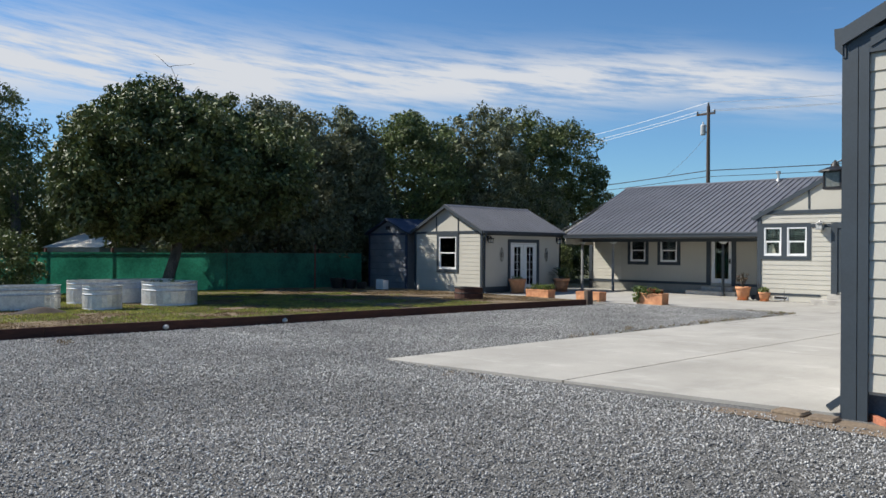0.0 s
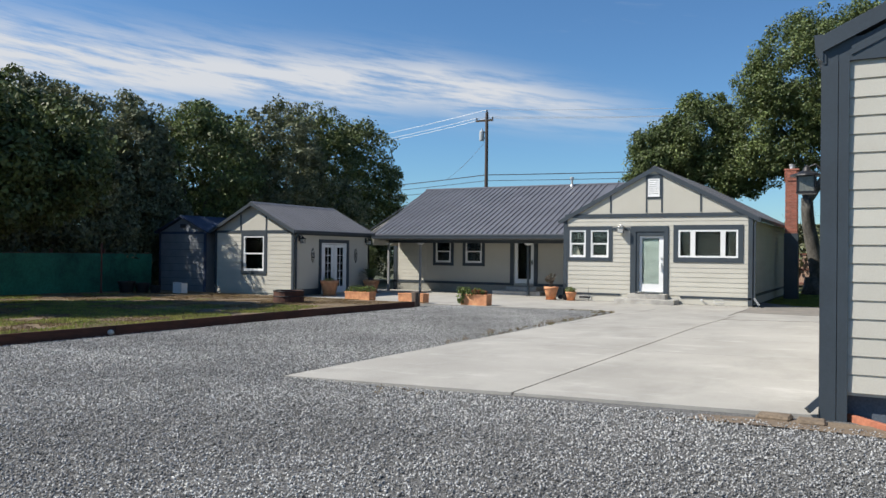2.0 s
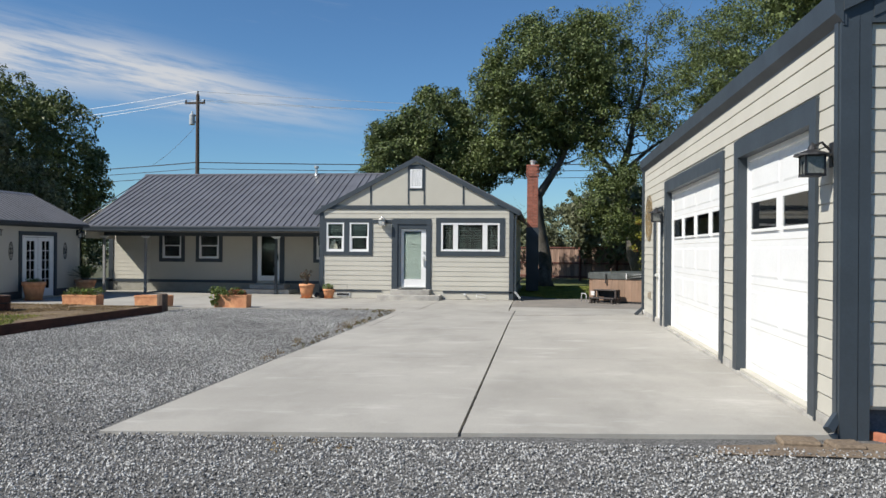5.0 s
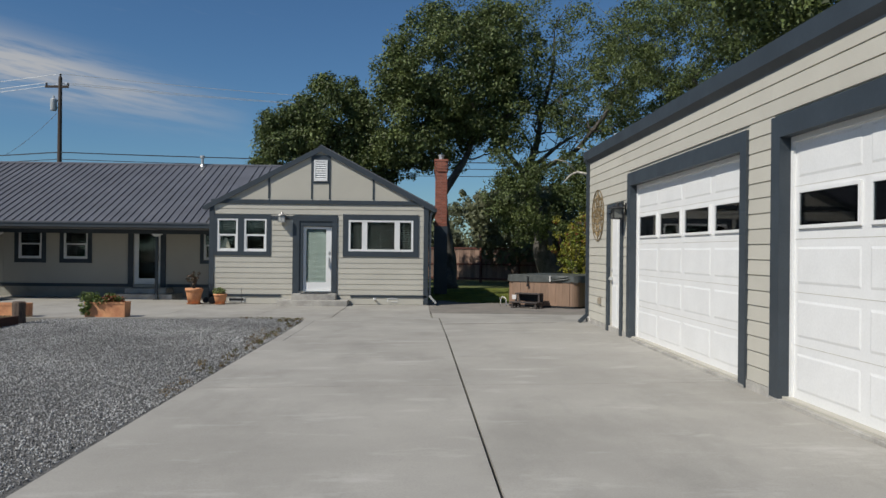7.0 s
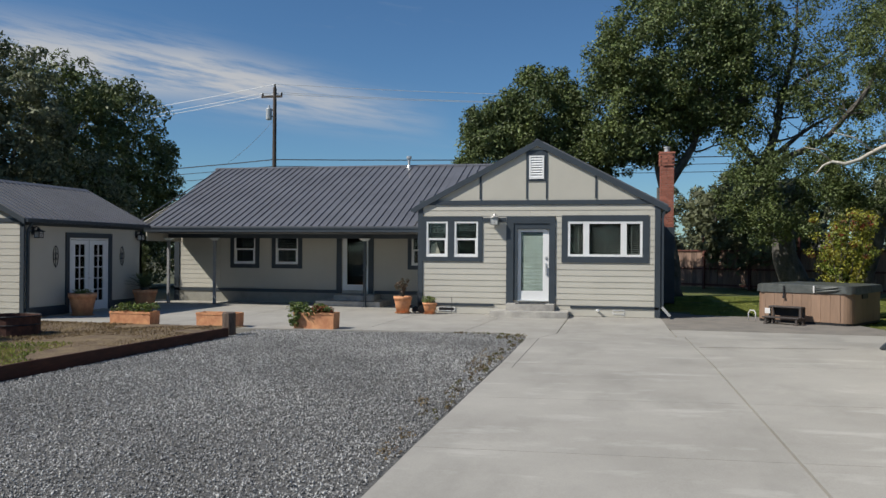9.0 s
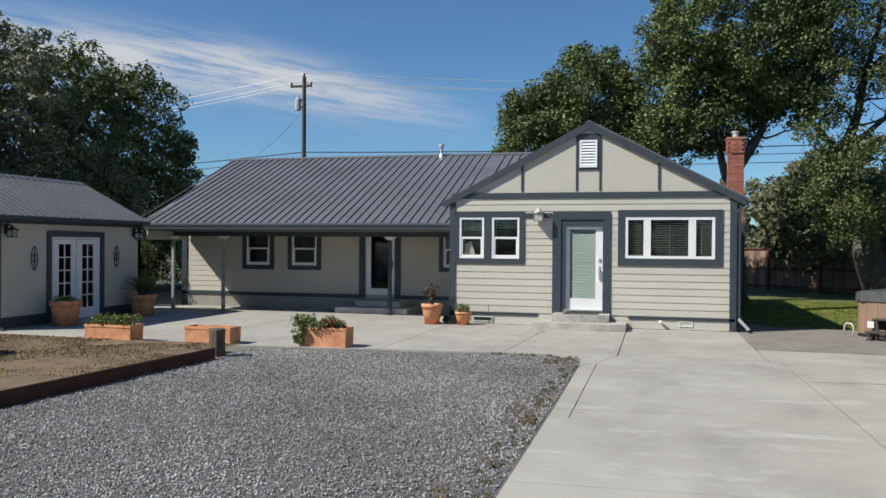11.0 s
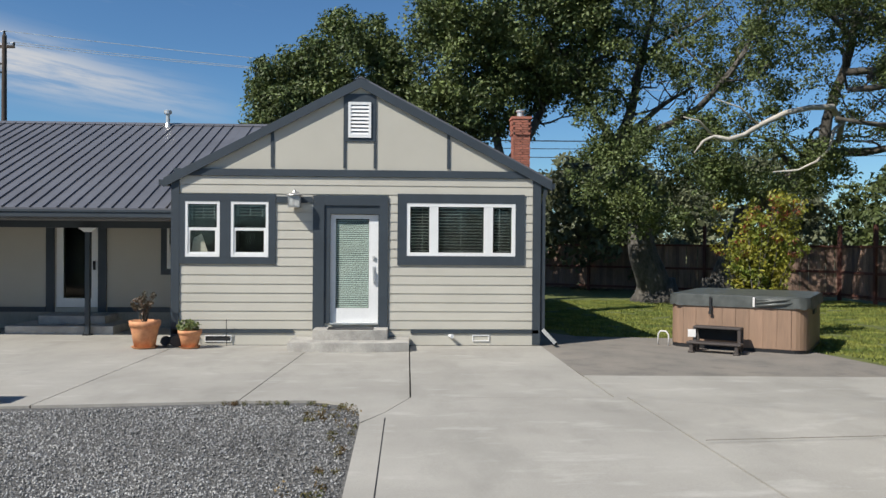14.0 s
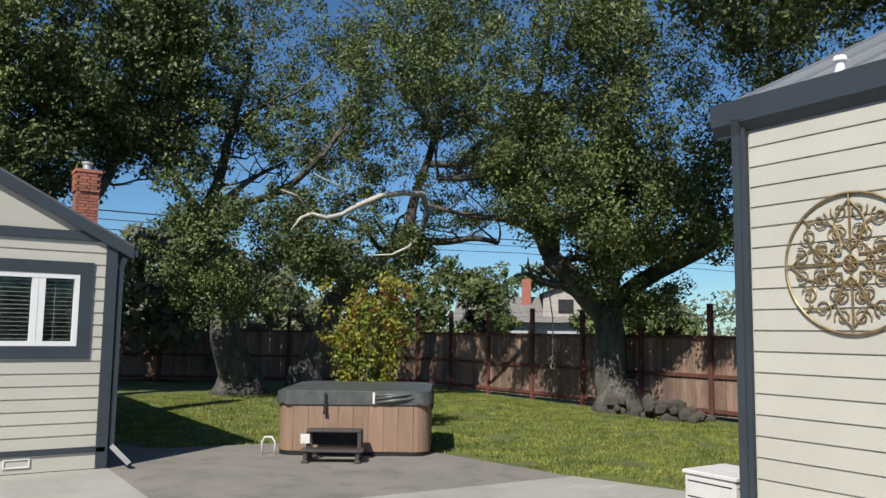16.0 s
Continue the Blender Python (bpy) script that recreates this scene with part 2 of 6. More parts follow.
# building blocks
def part(name, bm, material, parent=None, label="", m=None, kind=""):
    """Links a bmesh as one mesh object under a thing or part."""
    me = bpy.data.meshes.new(name)
    bm.normal_update()
    bm.to_mesh(me)
    bm.free()
    me.materials.append(material)
    ob = new(name, me)
    if m is not None:
        ob.matrix_basis = m
    ob.parent = parent
    return tagged(ob, label=label, kind=kind)


def empty(name, label="", category="", group="", m=None):
    ob = new(name)
    ob.empty_display_size = 0.2
    if m is not None:
        ob.matrix_basis = m
    return tagged(ob, label=label, category=category, group=group)


def box(bm, x0, x1, y0, y1, z0, z1, bevel=0.0):
    v = [bm.verts.new(p) for p in ((x0, y0, z0), (x1, y0, z0), (x1, y1, z0), (x0, y1, z0), (x0, y0, z1), (x1, y0, z1), (x1, y1, z1), (x0, y1, z1))]
    fs = [bm.faces.new([v[i] for i in f]) for f in ((3, 2, 1, 0), (4, 5, 6, 7), (0, 1, 5, 4), (1, 2, 6, 5), (2, 3, 7, 6), (3, 0, 4, 7))]
    if bevel:
        bmesh.ops.bevel(bm, geom=list({e for f in fs for e in f.edges}), offset=bevel, segments=1, affect="EDGES")
    return v


def boxes(*bs, bevel=0.0):
    bm = bmesh.new()
    for b in bs:
        box(bm, *b, bevel=bevel)
    return bm


def prism(pts, z0, z1, axis="z"):
    """A solid from a flat outline, drawn out along an axis."""
    bm = bmesh.new()
    put = {"z": lambda a, b, c: (a, b, c), "y": lambda a, b, c: (a, c, b), "x": lambda a, b, c: (c, a, b)}[axis]
    lo = [bm.verts.new(put(a, b, z0)) for a, b in pts]
    hi = [bm.verts.new(put(a, b, z1)) for a, b in pts]
    bm.faces.new(lo), bm.faces.new(hi)
    for i in range(len(pts)):
        j = (i + 1) % len(pts)
        bm.faces.new((lo[i], lo[j], hi[j], hi[i]))
    bmesh.ops.recalc_face_normals(bm, faces=bm.faces)
    return bm


def lathe(profile, n=24, bm=None, at=(0, 0, 0), sx=1.0, sy=1.0, ripple=0.0, waves=0):
    """A turned solid; profile: (radius, z) rows."""
    bm = bm or bmesh.new()
    rings = []
    for r, z in profile:
        ring = []
        for i in range(n):
            a = 2 * math.pi * i / n
            q = r * (1 + ripple * math.sin(waves * a)) if waves else r
            ring.append(bm.verts.new((at[0] + q * math.cos(a) * sx, at[1] + q * math.sin(a) * sy, at[2] + z)))
        rings.append(ring)
    for a, b in zip(rings, rings[1:]):
        for i in range(n):
            bm.faces.new((a[i], a[(i + 1) % n], b[(i + 1) % n], b[i]))
    bm.faces.new(list(reversed(rings[0])))
    bm.faces.new(rings[-1])
    return bm


def tube(bm, pts, radii, n=6):
    """A tapered tube along points."""
    pts = [Vector(p) for p in pts]
    if not hasattr(radii, "__len__"):
        radii = [radii] * len(pts)
    ring0 = None
    side = None
    for i, p in enumerate(pts):
        d = (pts[min(i + 1, len(pts) - 1)] - pts[max(i - 1, 0)])
        if d.length < 1e-6:
            d = Vector((0, 0, 1))
        d.normalize()
        if side is None:
            side = d.orthogonal().normalized()
        side = (side - d * side.dot(d)).normalized()
        up = d.cross(side)
        ring = [bm.verts.new(p + (side * math.cos(2 * math.pi * k / n) + up * math.sin(2 * math.pi * k / n)) * radii[i]) for k in range(n)]
        if ring0:
            for k in range(n):
                bm.faces.new((ring0[k], ring0[(k + 1) % n], ring[(k + 1) % n], ring[k]))
        else:
            bm.faces.new(list(reversed(ring)))
        ring0 = ring
    bm.faces.new(ring0)
    return bm


def framed(x0, x1, z0, z1, holes, y0, y1):
    """One connected slab with rectangular openings, or notches where an opening reaches its edge."""
    xs = sorted({x0, x1, *[min(max(v, x0), x1) for h in holes for v in h[:2]]})
    zs = sorted({z0, z1, *[min(max(v, z0), z1) for h in holes for v in h[2:]]})
    bm = bmesh.new()
    grid = {}

    def vert(i, k, y):
        if (i, k, y) not in grid:
            grid[i, k, y] = bm.verts.new((xs[i], y, zs[k]))
        return grid[i, k, y]

    def full(i, k):
        if not (0 <= i < len(xs) - 1 and 0 <= k < len(zs) - 1):
            return False
        x, z = (xs[i] + xs[i + 1]) / 2, (zs[k] + zs[k + 1]) / 2
        return not any(h[0] < x < h[1] and h[2] < z < h[3] for h in holes)
    for i in range(len(xs) - 1):
        for k in range(len(zs) - 1):
            if not full(i, k):
                continue
            bm.faces.new([vert(*c, y0) for c in ((i, k), (i + 1, k), (i + 1, k + 1), (i, k + 1))])
            bm.faces.new([vert(*c, y1) for c in ((i, k + 1), (i + 1, k + 1), (i + 1, k), (i, k))])
            for di, dk, a, b in ((-1, 0, (i, k + 1), (i, k)), (1, 0, (i + 1, k), (i + 1, k + 1)), (0, -1, (i, k), (i + 1, k)), (0, 1, (i + 1, k + 1), (i, k + 1))):
                if not full(i + di, k + dk):
                    bm.faces.new((vert(*a, y1), vert(*b, y1), vert(*b, y0), vert(*a, y0)))
    bmesh.ops.recalc_face_normals(bm, faces=bm.faces)
    return bm


def bits(name, material, parent, *bs, m=None, label="", bevel=0.0):
    """Each box a part of its own."""
    for b in bs:
        part(name, boxes(b, bevel=bevel), material, parent, label, m)


def smooth(ob):
    ob.data.shade_smooth()
    return ob


def ground_z(x, y):
    """The yard rises gently away from the house."""
    return 0.006 * min(max(-y, 0), 25) 


def pad_z(x, y):
    """The slab climbs towards the garage wall."""
    return ground_z(x, y) + (.2 - ground_z(x, y)) * min(max((x - 4) / 6.4, 0), 1) * min(max((-y - 6.75) / 1.2, 0), 1)


def yard_rise(x, y):
    """The gravel banks up to the slab beside the garage corner."""
    return .07 * min(max((x - 4) / 6.4, 0), 1) * min(max((y + 25) / 3.5, 0), 1)


FRONT = Matrix.Identity(4)


def wall_pose(x, y, turn, z=0.0):
    return pose(x, y, z, 0, 0, turn)


BOARDS = []


def siding(parent, m, x0, x1, z0, z1, step, holes=(), material=None):
    """Lap boards, remembered here and made at the end of the file."""
    BOARDS.append((parent, m, x0, x1, z0, z1, step, holes, material or SIDING))


def lay_boards():
    rng = random.Random(5)
    shapes = {}
    for parent, m, x0, x1, z0, z1, step, holes, material in BOARDS:
        rows = round((z1 - z0) / step)
        e = (z1 - z0) / rows
        for k in range(rows):
            a, b = z0 + k * e, z0 + (k + 1) * e
            spans = [(x0, x1)]
            for hx0, hx1, hz0, hz1 in holes:
                if hz0 < b - 0.02 and hz1 > a + 0.02:
                    spans = [s for p, q in spans for s in ((p, min(q, hx0)), (max(p, hx1), q)) if s[1] - s[0] > 0.01]
            cut = []
            for p, q in spans:
                while q - p > 3.9:
                    w = rng.uniform(2.4, 3.66)
                    if q - p - w < 0.5:
                        w = (q - p) / 2
                    cut.append((p, p + w))
                    p += w
                cut.append((p, q))
            for p, q in cut:
                key = (round(q - p, 3), round(e, 4), step, material.name)
                if key not in shapes:
                    bm = bmesh.new()
                    w = q - p - 0.002
                    gap = {.17: .019, .18: .019}.get(step, .012)
                    prof = ((0, 0), (-.019, 0), (-.02, .003), (-.014, e - gap), (-.002, e - gap), (-.002, e - .001), (0, e - .001))
                    ends = [[bm.verts.new((x, y, z)) for y, z in prof] for x in (0, w)]
                    for q in range(7):
                        bm.faces.new((ends[0][q], ends[0][(q + 1) % 7], ends[1][(q + 1) % 7], ends[1][q]))
                    bm.faces.new(list(reversed(ends[0]))), bm.faces.new(ends[1])
                    bmesh.ops.recalc_face_normals(bm, faces=bm.faces)
                    me = bpy.data.meshes.new("board")
                    bm.to_mesh(me)
                    bm.free()
                    me.materials.append(material)
                    shapes[key] = me
                ob = new("board", shapes[key])
                ob.matrix_basis = parent.matrix_basis.inverted() @ m @ Matrix.Translation((p, 0, a))
                ob.parent = parent


def sash_window(parent, m, x0, x1, z0, z1, trim=0.13, blind=True, lights="hung", sides=True, depth=0.09):
    """A white window with its panes set back, grey casing round it, and a blind behind the glass."""
    fw = 0.07 if lights == "triple" else 0.055
    win = part("window", framed(x0, x1, z0, z1, [(x0 + fw, x1 - fw, z0 + fw, z1 - fw)], -.035, .06), WHITE, parent, "white vinyl window frame", m)
    ix0, ix1, iz0, iz1 = x0 + fw, x1 - fw, z0 + fw, z1 - fw
    if lights == "hung":
        mz = (z0 + z1) / 2
        part("sash", framed(ix0, ix1, iz0, mz + .03, [(ix0 + .035, ix1 - .035, iz0 + .04, mz - .025)], -.02, .03), WHITE, win)
    if lights == "triple":
        for a in (.232, .768):
            xx = ix0 + (ix1 - ix0) * a
            part("mullion", boxes((xx - .085, xx - .003, -.03, .05, iz0, iz1), (xx + .003, xx + .085, -.03, .05, iz0, iz1), (xx - .003, xx + .003, -.02, .05, iz0, iz1)), WHITE, win)
    pane = part("pane", boxes((ix0, ix1, .012, .016, iz0, iz1)), GLASS, win)
    pane.visible_shadow = False
    # Shallow near-black box: the darkness of the room is in its colour.
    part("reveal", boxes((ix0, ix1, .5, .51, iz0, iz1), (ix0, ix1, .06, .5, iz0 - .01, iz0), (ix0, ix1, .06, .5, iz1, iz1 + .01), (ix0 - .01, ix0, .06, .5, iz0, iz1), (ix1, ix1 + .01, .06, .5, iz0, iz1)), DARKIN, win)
    if blind:
        bm = bmesh.new()
        low = iz0 if blind is True else iz1 - (iz1 - iz0) * blind
        n = int((iz1 - low) / .058)
        for i in range(n):
            z = iz1 - .03 - i * .058
            box(bm, ix0 + .01, ix1 - .01, .045, .09, z, z + .006)
        for a in (.12, .5, .88):
            x = ix0 + (ix1 - ix0) * a
            box(bm, x - .003, x + .003, .04, .044, iz1 - n * .058, iz1 - .01)
        part("blind", bm, BLIND, win, "open pale horizontal slat blind")
    return win


def casing(parent, m, x0, x1, z0, z1, w=0.13, bottom=True, label="grey painted casing", out=.042):
    z = z0 - w if bottom else z0
    return part("casing", framed(x0 - w, x1 + w, z, z1 + w, [(x0 + .004, x1 - .004, z0 + .004 if bottom else z0 - 1, z1 - .004)], -out, .02), TRIM, parent, label, m)


def lantern(name, m, material, body=0.16, label="", glass=True):
    """A small wall lantern with a roof, a glass box and a bracket, hung from a wall plate."""
    th = empty(name, label, "wall lamp", m=m)
    part("wall_plate", boxes((-.05, .05, -.025, 0, -.02, .2), bevel=.006), material, th)
    bm = bmesh.new()
    tube(bm, [(0, -.02, .12), (0, -.1, .2), (0, -.17, .17)], .012)
    part("bracket", bm, material, th)
    h = body
    part("roof", lathe([(.005, h + .12), (.03, h + .09), (.045, h + .055), (.155, h + .015), (.16, h)], 12, at=(0, -.18, -.08)), material, th)
    b = body / 2
    fr = []
    for sx in (-1, 1):
        for sy in (-1, 1):
            fr.append((sx * b - .008, sx * b + .008, -.18 + sy * b - .008, -.18 + sy * b + .008, -.08, h - .08))
    fr.append((-b - .01, b + .01, -.18 - b - .01, -.18 + b + .01, -.1, -.08))
    fr += [(-b, b, -.18 - b - .006, -.18 - b, h - .13, h - .118), (-.005, .005, -.18 - b - .006, -.18 - b, -.08, h - .13)]
    part("cage", boxes(*fr), material, th)
    pane = FROST if glass else SMOKED
    part("glass", boxes((-b, b, -.18 - b, -.18 + b, -.075, h - .085)), pane, th, "frosted lantern glass" if glass else "smoked lantern glass")
    return th


FROST = mat("frosted_glass", (.55, .55, .52), rough=.25)
SMOKED = mat("smoked_glass", (.16, .165, .15), rough=.15)


# ground
def sheet(name, outline, z, material, thick=0.0, label="", kind="structure", res=None):
    bm = bmesh.new()
    level = pad_z if name == "concrete_slab" else ground_z
    lift = yard_rise if name == "dirt_strip" else (lambda x, y: 0)
    vs = [bm.verts.new((x, y, level(x, y) + lift(x, y) + z)) for x, y in outline]
    f = bm.faces.new(vs)
    if f.normal.z < 0:
        bmesh.ops.reverse_faces(bm, faces=[f])
    if thick:
        r = bmesh.ops.extrude_face_region(bm, geom=[f])
        for v in r["geom"]:
            if isinstance(v, bmesh.types.BMVert):
                v.co.z -= thick
        bmesh.ops.recalc_face_normals(bm, faces=bm.faces)
    return part(name, bm, material, None, label, kind=kind)


def field(name, x0, x1, y0, y1, step, z, material, rough=0.02, keep=None, hill=None):
    """A gridded, slightly uneven piece of ground."""
    nx, ny = max(2, int((x1 - x0) / step) + 1), max(2, int((y1 - y0) / step) + 1)
    xs, ys = np.linspace(x0, x1, nx), np.linspace(y0, y1, ny)
    verts = [(x, y, ground_z(x, y) + z + rough * noise.noise((x * .7, y * .7, 3)) + (hill(x, y) if hill else 0)) for y in ys for x in xs]
    faces = [(j * nx + i, j * nx + i + 1, (j + 1) * nx + i + 1, (j + 1) * nx + i) for j in range(ny - 1) for i in range(nx - 1)]
    me = bpy.data.meshes.new(name)
    me.from_pydata(verts, [], faces)
    me.materials.append(material)
    ob = new(name, me)
    me.shade_smooth()
    return tagged(ob, kind="structure")


far = new("ground", bpy.data.meshes.new("ground"))
far.data.from_pydata([(x * 900.0, y * 900.0, -0.12) for x, y in ((-1, -1), (1, -1), (1, 1), (-1, 1))], [], [(0, 1, 2, 3)])
far.data.materials.append(FARGROUND)
tagged(far, kind="structure")
field("lawn_dry", -16, -2.42, -45, -6.3, .5, .06, DRY, .03)
field("lawn_back", -40, -16, -60, 20, 2, -.03, FARGROUND, .03)
field("lawn_green", 6.8, 24, -16, 24, .5, -.055, LAWN, .015)
field("gravel_yard", -2.34, 14.5, -50, -20.6, .4, -.035, GRAVELBED, .02, hill=yard_rise)
field("gravel_court", -2.34, 3.98, -21.4, -5.3, .4, -.03, GRAVELBED, .012)

# concrete: the pad in front of the garage, cut by its joints, the patio and the older apron
J, JY = .014, .005
for x0, x1 in ((3.93, 7.16), (7.16, 10.4)):
    ys = (-21.33, -16.1, -13.5, -10.4, -6.75)
    for a, b in zip(ys, ys[1:]):
        if x0 < 5:
            o = [(x0 + (.0 if a > -21 else .05), a + JY), (x1 - J, a + JY + (.25 if a < -21 else 0)), (x1 - J, b - JY), (x0, b - JY)]
            if b > -7:
                o = [(x0, a + JY), (x1 - J, a + JY), (x1 - J, -5.3), (4.44, -5.3), (4.15, -6.2), (3.9, -6.75)]
        else:
            ex = 12.9 if b > -7 else x1
            o = [(x0 + J, a + JY + (.25 if a < -21 else 0)), (x1, a + JY + (.5 if a < -21 else 0)), (x1, b - JY), (x0 + J, b - JY)]
            if b > -7:
                o = [(x0 + J, a + JY), (10.4, a + JY), (10.4, -7.95), (12.9, -7.95), (12.75, -5.3), (12.29, -3.8), (6.99, -3.57), (7.0, -5.3), (x0 + J, -5.3)]
        sheet("concrete_slab", o, .0, CONC, .12)
sheet("concrete_slab", [(4.45, -5.3), (6.97, -5.29), (6.95, -3.55), (6.95, 0.02), (4.45, .02)], 0, CONC, .12)
sheet("concrete_slab", [(2.38, -5.5), (3.3, -5.46), (3.62, -5.62), (3.85, -6.05), (3.9, -6.7), (4.14, -6.2), (4.43, -5.3), (4.43, .02), (2.65, .02)], 0, CONC, .12)
sheet("concrete_slab", [(.055, -5.75), (2.365, -5.5), (2.635, .02), (.13, .02)], 0, CONC, .12)
sheet("concrete_slab", [(-4.2, -6.3), (.04, -5.76), (.115, .02), (-.035, .02), (-.035, 3.0), (-4.2, 3.0)], 0, CONC, .12)
sheet("concrete_slab", [(-8.95, -6.75), (-4.215, -6.31), (-4.215, 3.0), (-10.6, 3.0), (-10.6, -.3), (-8.95, -.3)], 0, CONC, .12)
sheet("concrete_apron", [(6.99, -3.55), (12.28, -3.78), (11.9, -1.2), (11.5, .6), (9.9, 1.3), (8.0, 1.6), (6.9, 3.2), (6.9, -.02)], -.006, OLDCONC, .12)
bm = bmesh.new()
v = box(bm, 4.154, 4.166, -10.9, -6.5, 0, .01)
for q in v:
    q.co.z += ground_z(0, q.co.y) - .004
part("joint_filler", bm, DARKMETAL, None, kind="structure")
bm = bmesh.new()
for q in box(bm, 7.2, 10.37, -7.804, -7.797, 0, .007):
    q.co.z += .051 + (.2 - .051) * .85 * (q.co.x - 4) / 6.4 - .0055
part("joint_filler", bm, OLDCONC, None, kind="structure")

# the sand and dirt between slab and garage corner, beside the orange board
sheet("dirt_strip", [(9.3, -21.2), (10.5, -21.0), (14.5, -21.0), (14.5, -21.6), (10.4, -21.5), (9.2, -21.5)], -.02, DIRT)

# border board between lawn and gravel
ys = [-46, -40.4, -35, -29.5, -24.2, -19.0, -13.2, -7.75]
xs = [-2.4, -2.4, -2.35, -2.4, -2.38, -2.3, -2.42, -2.2]
for i in range(len(ys) - 1):
    bm = bmesh.new()
    (xa, ya), (xb, yb) = (xs[i], ys[i] + .004), (xs[i + 1], ys[i + 1] - .004)
    za, zb = ground_z(0, ya), ground_z(0, yb)
    v = box(bm, 0, .045, 0, 1, 0, 1)
    for k, q in enumerate(v):
        near = q.co.y < .5
        top = q.co.z > .5
        q.co = ((xa if near else xb) + q.co.x, ya if near else yb, (za if near else zb) + (.17 if top else -.08))
    bmesh.ops.bevel(bm, geom=bm.edges[:], offset=.005, segments=1, affect="EDGES")
    tagged(part("border_board", bm, REDWOOD), "dark red-brown timber edging board between lawn and gravel", "garden edging", "border boards")

ob = part("stump_post", lathe([(.155, -.1), (.145, .0), (.132, .25), (.138, .48), (.128, .51)], 22, ripple=.05, waves=9), mat("weathered_log", (.15, .11, .085), (.05, .036, .028), 9, .9, 1.0, 30, stretch=(1, 1, .15), stain=.35))
ob.matrix_basis = pose(-2.3, -7.45, 0.0, 2, 1)
tagged(ob, "short weathered log post standing in gravel beside the border board", "post")
for x, y, r in ((-2.24, -19.12, .065), (-2.26, -21.92, .065)):
    b = bmesh.new()
    bmesh.ops.create_icosphere(b, subdivisions=2, radius=r)
    for v in b.verts:
        v.co *= 1 + .18 * noise.noise(v.co * 9)
        v.co.z *= .8
    ob = smooth(part("rock", b, mat("pale_stone", (.66, .62, .56), rough=.8, bump=.2)))
    ob.matrix_basis = pose(x, y, ground_z(x, y) + r * .6 + .01)
    tagged(ob, "small pale rounded rock resting against the dark border board", "rock", "border rocks")


# gable roof in its own frame: ridge along the local y axis
def gable_roof(parent, x0, x1, y0, y1, eave, ridge, thick, material, seam=0.0, seams_left=True, seams_right=True, label="", fascia=.16, xr=None):
    """Two slopes over x0..x1 with the ridge along y; returns the roof part."""
    xr = (x0 + x1) / 2 if xr is None else xr
    bm = prism([(x0, eave - thick), (x0, eave), (xr, ridge), (x1, eave), (x1, eave - thick), (xr, ridge - thick)], y0, y1, "y")
    roof = part("roof", bm, material, parent, label)
    bs = bmesh.new()
    for s, xe in ((1, x0), (-1, x1)):
        if not (seams_left if s > 0 else seams_right) or not seam:
            continue
        n = int((y1 - y0) / seam)
        for i in range(n + 1):
            y = y0 + .02 + (y1 - y0 - .04) * i / n
            b = bmesh.new()
            e0, e1 = Vector((xe, y, eave)), Vector((xr, y, ridge))
            up = Vector((-(ridge - eave) * (1 if s > 0 else -1), 0, abs(xr - xe))).normalized() * .028
            w = Vector((0, .012, 0))
            pts = [e0 - w, e0 + w, e1 + w, e1 - w]
            lo = [b.verts.new(p) for p in pts]
            hi = [b.verts.new(p + up) for p in pts]
            b.faces.new(hi)
            for k in range(4):
                b.faces.new((lo[k], lo[(k + 1) % 4], hi[(k + 1) % 4], hi[k]))
            bmesh.ops.recalc_face_normals(b, faces=b.faces)
            part("seam", b, material, roof)
    bs.free()
    part("ridge_cap", prism([(xr - .14, ridge - .045 * 1.2), (xr, ridge + .03), (xr + .14, ridge - .045 * 1.2), (xr, ridge + .0)], y0 - .01, y1 + .01, "y"), material, roof)
    return roof


# ------------------------------------------------------------ main house
house = empty("house", "single-storey beige clapboard house with grey trim and dark metal roof", "house")
# front wall with real openings


def wall_with_holes(name, x0, x1, z0, z1, holes, thick, material, parent, m, label=""):
    """A wall of its own thickness, built of blocks round its openings."""
    return part(name, framed(x0, x1, z0, z1, holes, 0, thick), material, parent, label, m)


WR, WL, DR = (4.37, 6.45, 1.70, 2.71), (.22, 1.78, 1.66, 2.71), (2.87, 3.88, .42, 2.52)
WLa, WLb = (.22, .87, 1.66, 2.71), (1.07, 1.78, 1.66, 2.71)
front = wall_with_holes("wall", 0, 6.9, .12, 3.2, [WR, WLa, WLb, DR], .14, STUCCO, house, FRONT)
siding(front, FRONT, .12, 6.78, .31, 3.2, .17, [(4.24, 6.58, 1.56, 2.86), (.1, 1.9, 1.52, 2.84), (2.66, 4.04, .3, 2.8)])
gab = part("gable_panel", prism([(.1, 3.2), (6.88, 3.2), (3.49, 4.98)], -.012, .1, "y"), STUCCO, front, "smooth beige gable panel")
bits("batten", TRIM, front, (1.81, 1.87, -.03, -.012, 3.36, 4.06), (3.17, 3.22, -.03, -.012, 3.36, 4.72), (3.74, 3.79, -.03, -.012, 3.36, 4.72), (5.13, 5.19, -.03, -.012, 3.36, 4.04), (3.0, 3.96, -.028, -.012, 4.72, 4.76))
part("belt_trim", boxes((.02, 6.9, -.05, -.014, 3.19, 3.32)), TRIM, front)
part("cross_trim", boxes((1.92, 2.6, -.04, -.0345, 2.69, 2.81)), TRIM, front)
bits("base_trim", TRIM, front, (.0, 2.24, -.045, .0, .235, .3), (4.46, 6.9, -.045, .0, .235, .3))
part("skirt_board", boxes((.0, 6.9, -.02, .0, .01, .23)), SIDING, front)
part("footing", boxes((.0, 6.9, .0, .13, -.05, .118)), DARKIN, front)
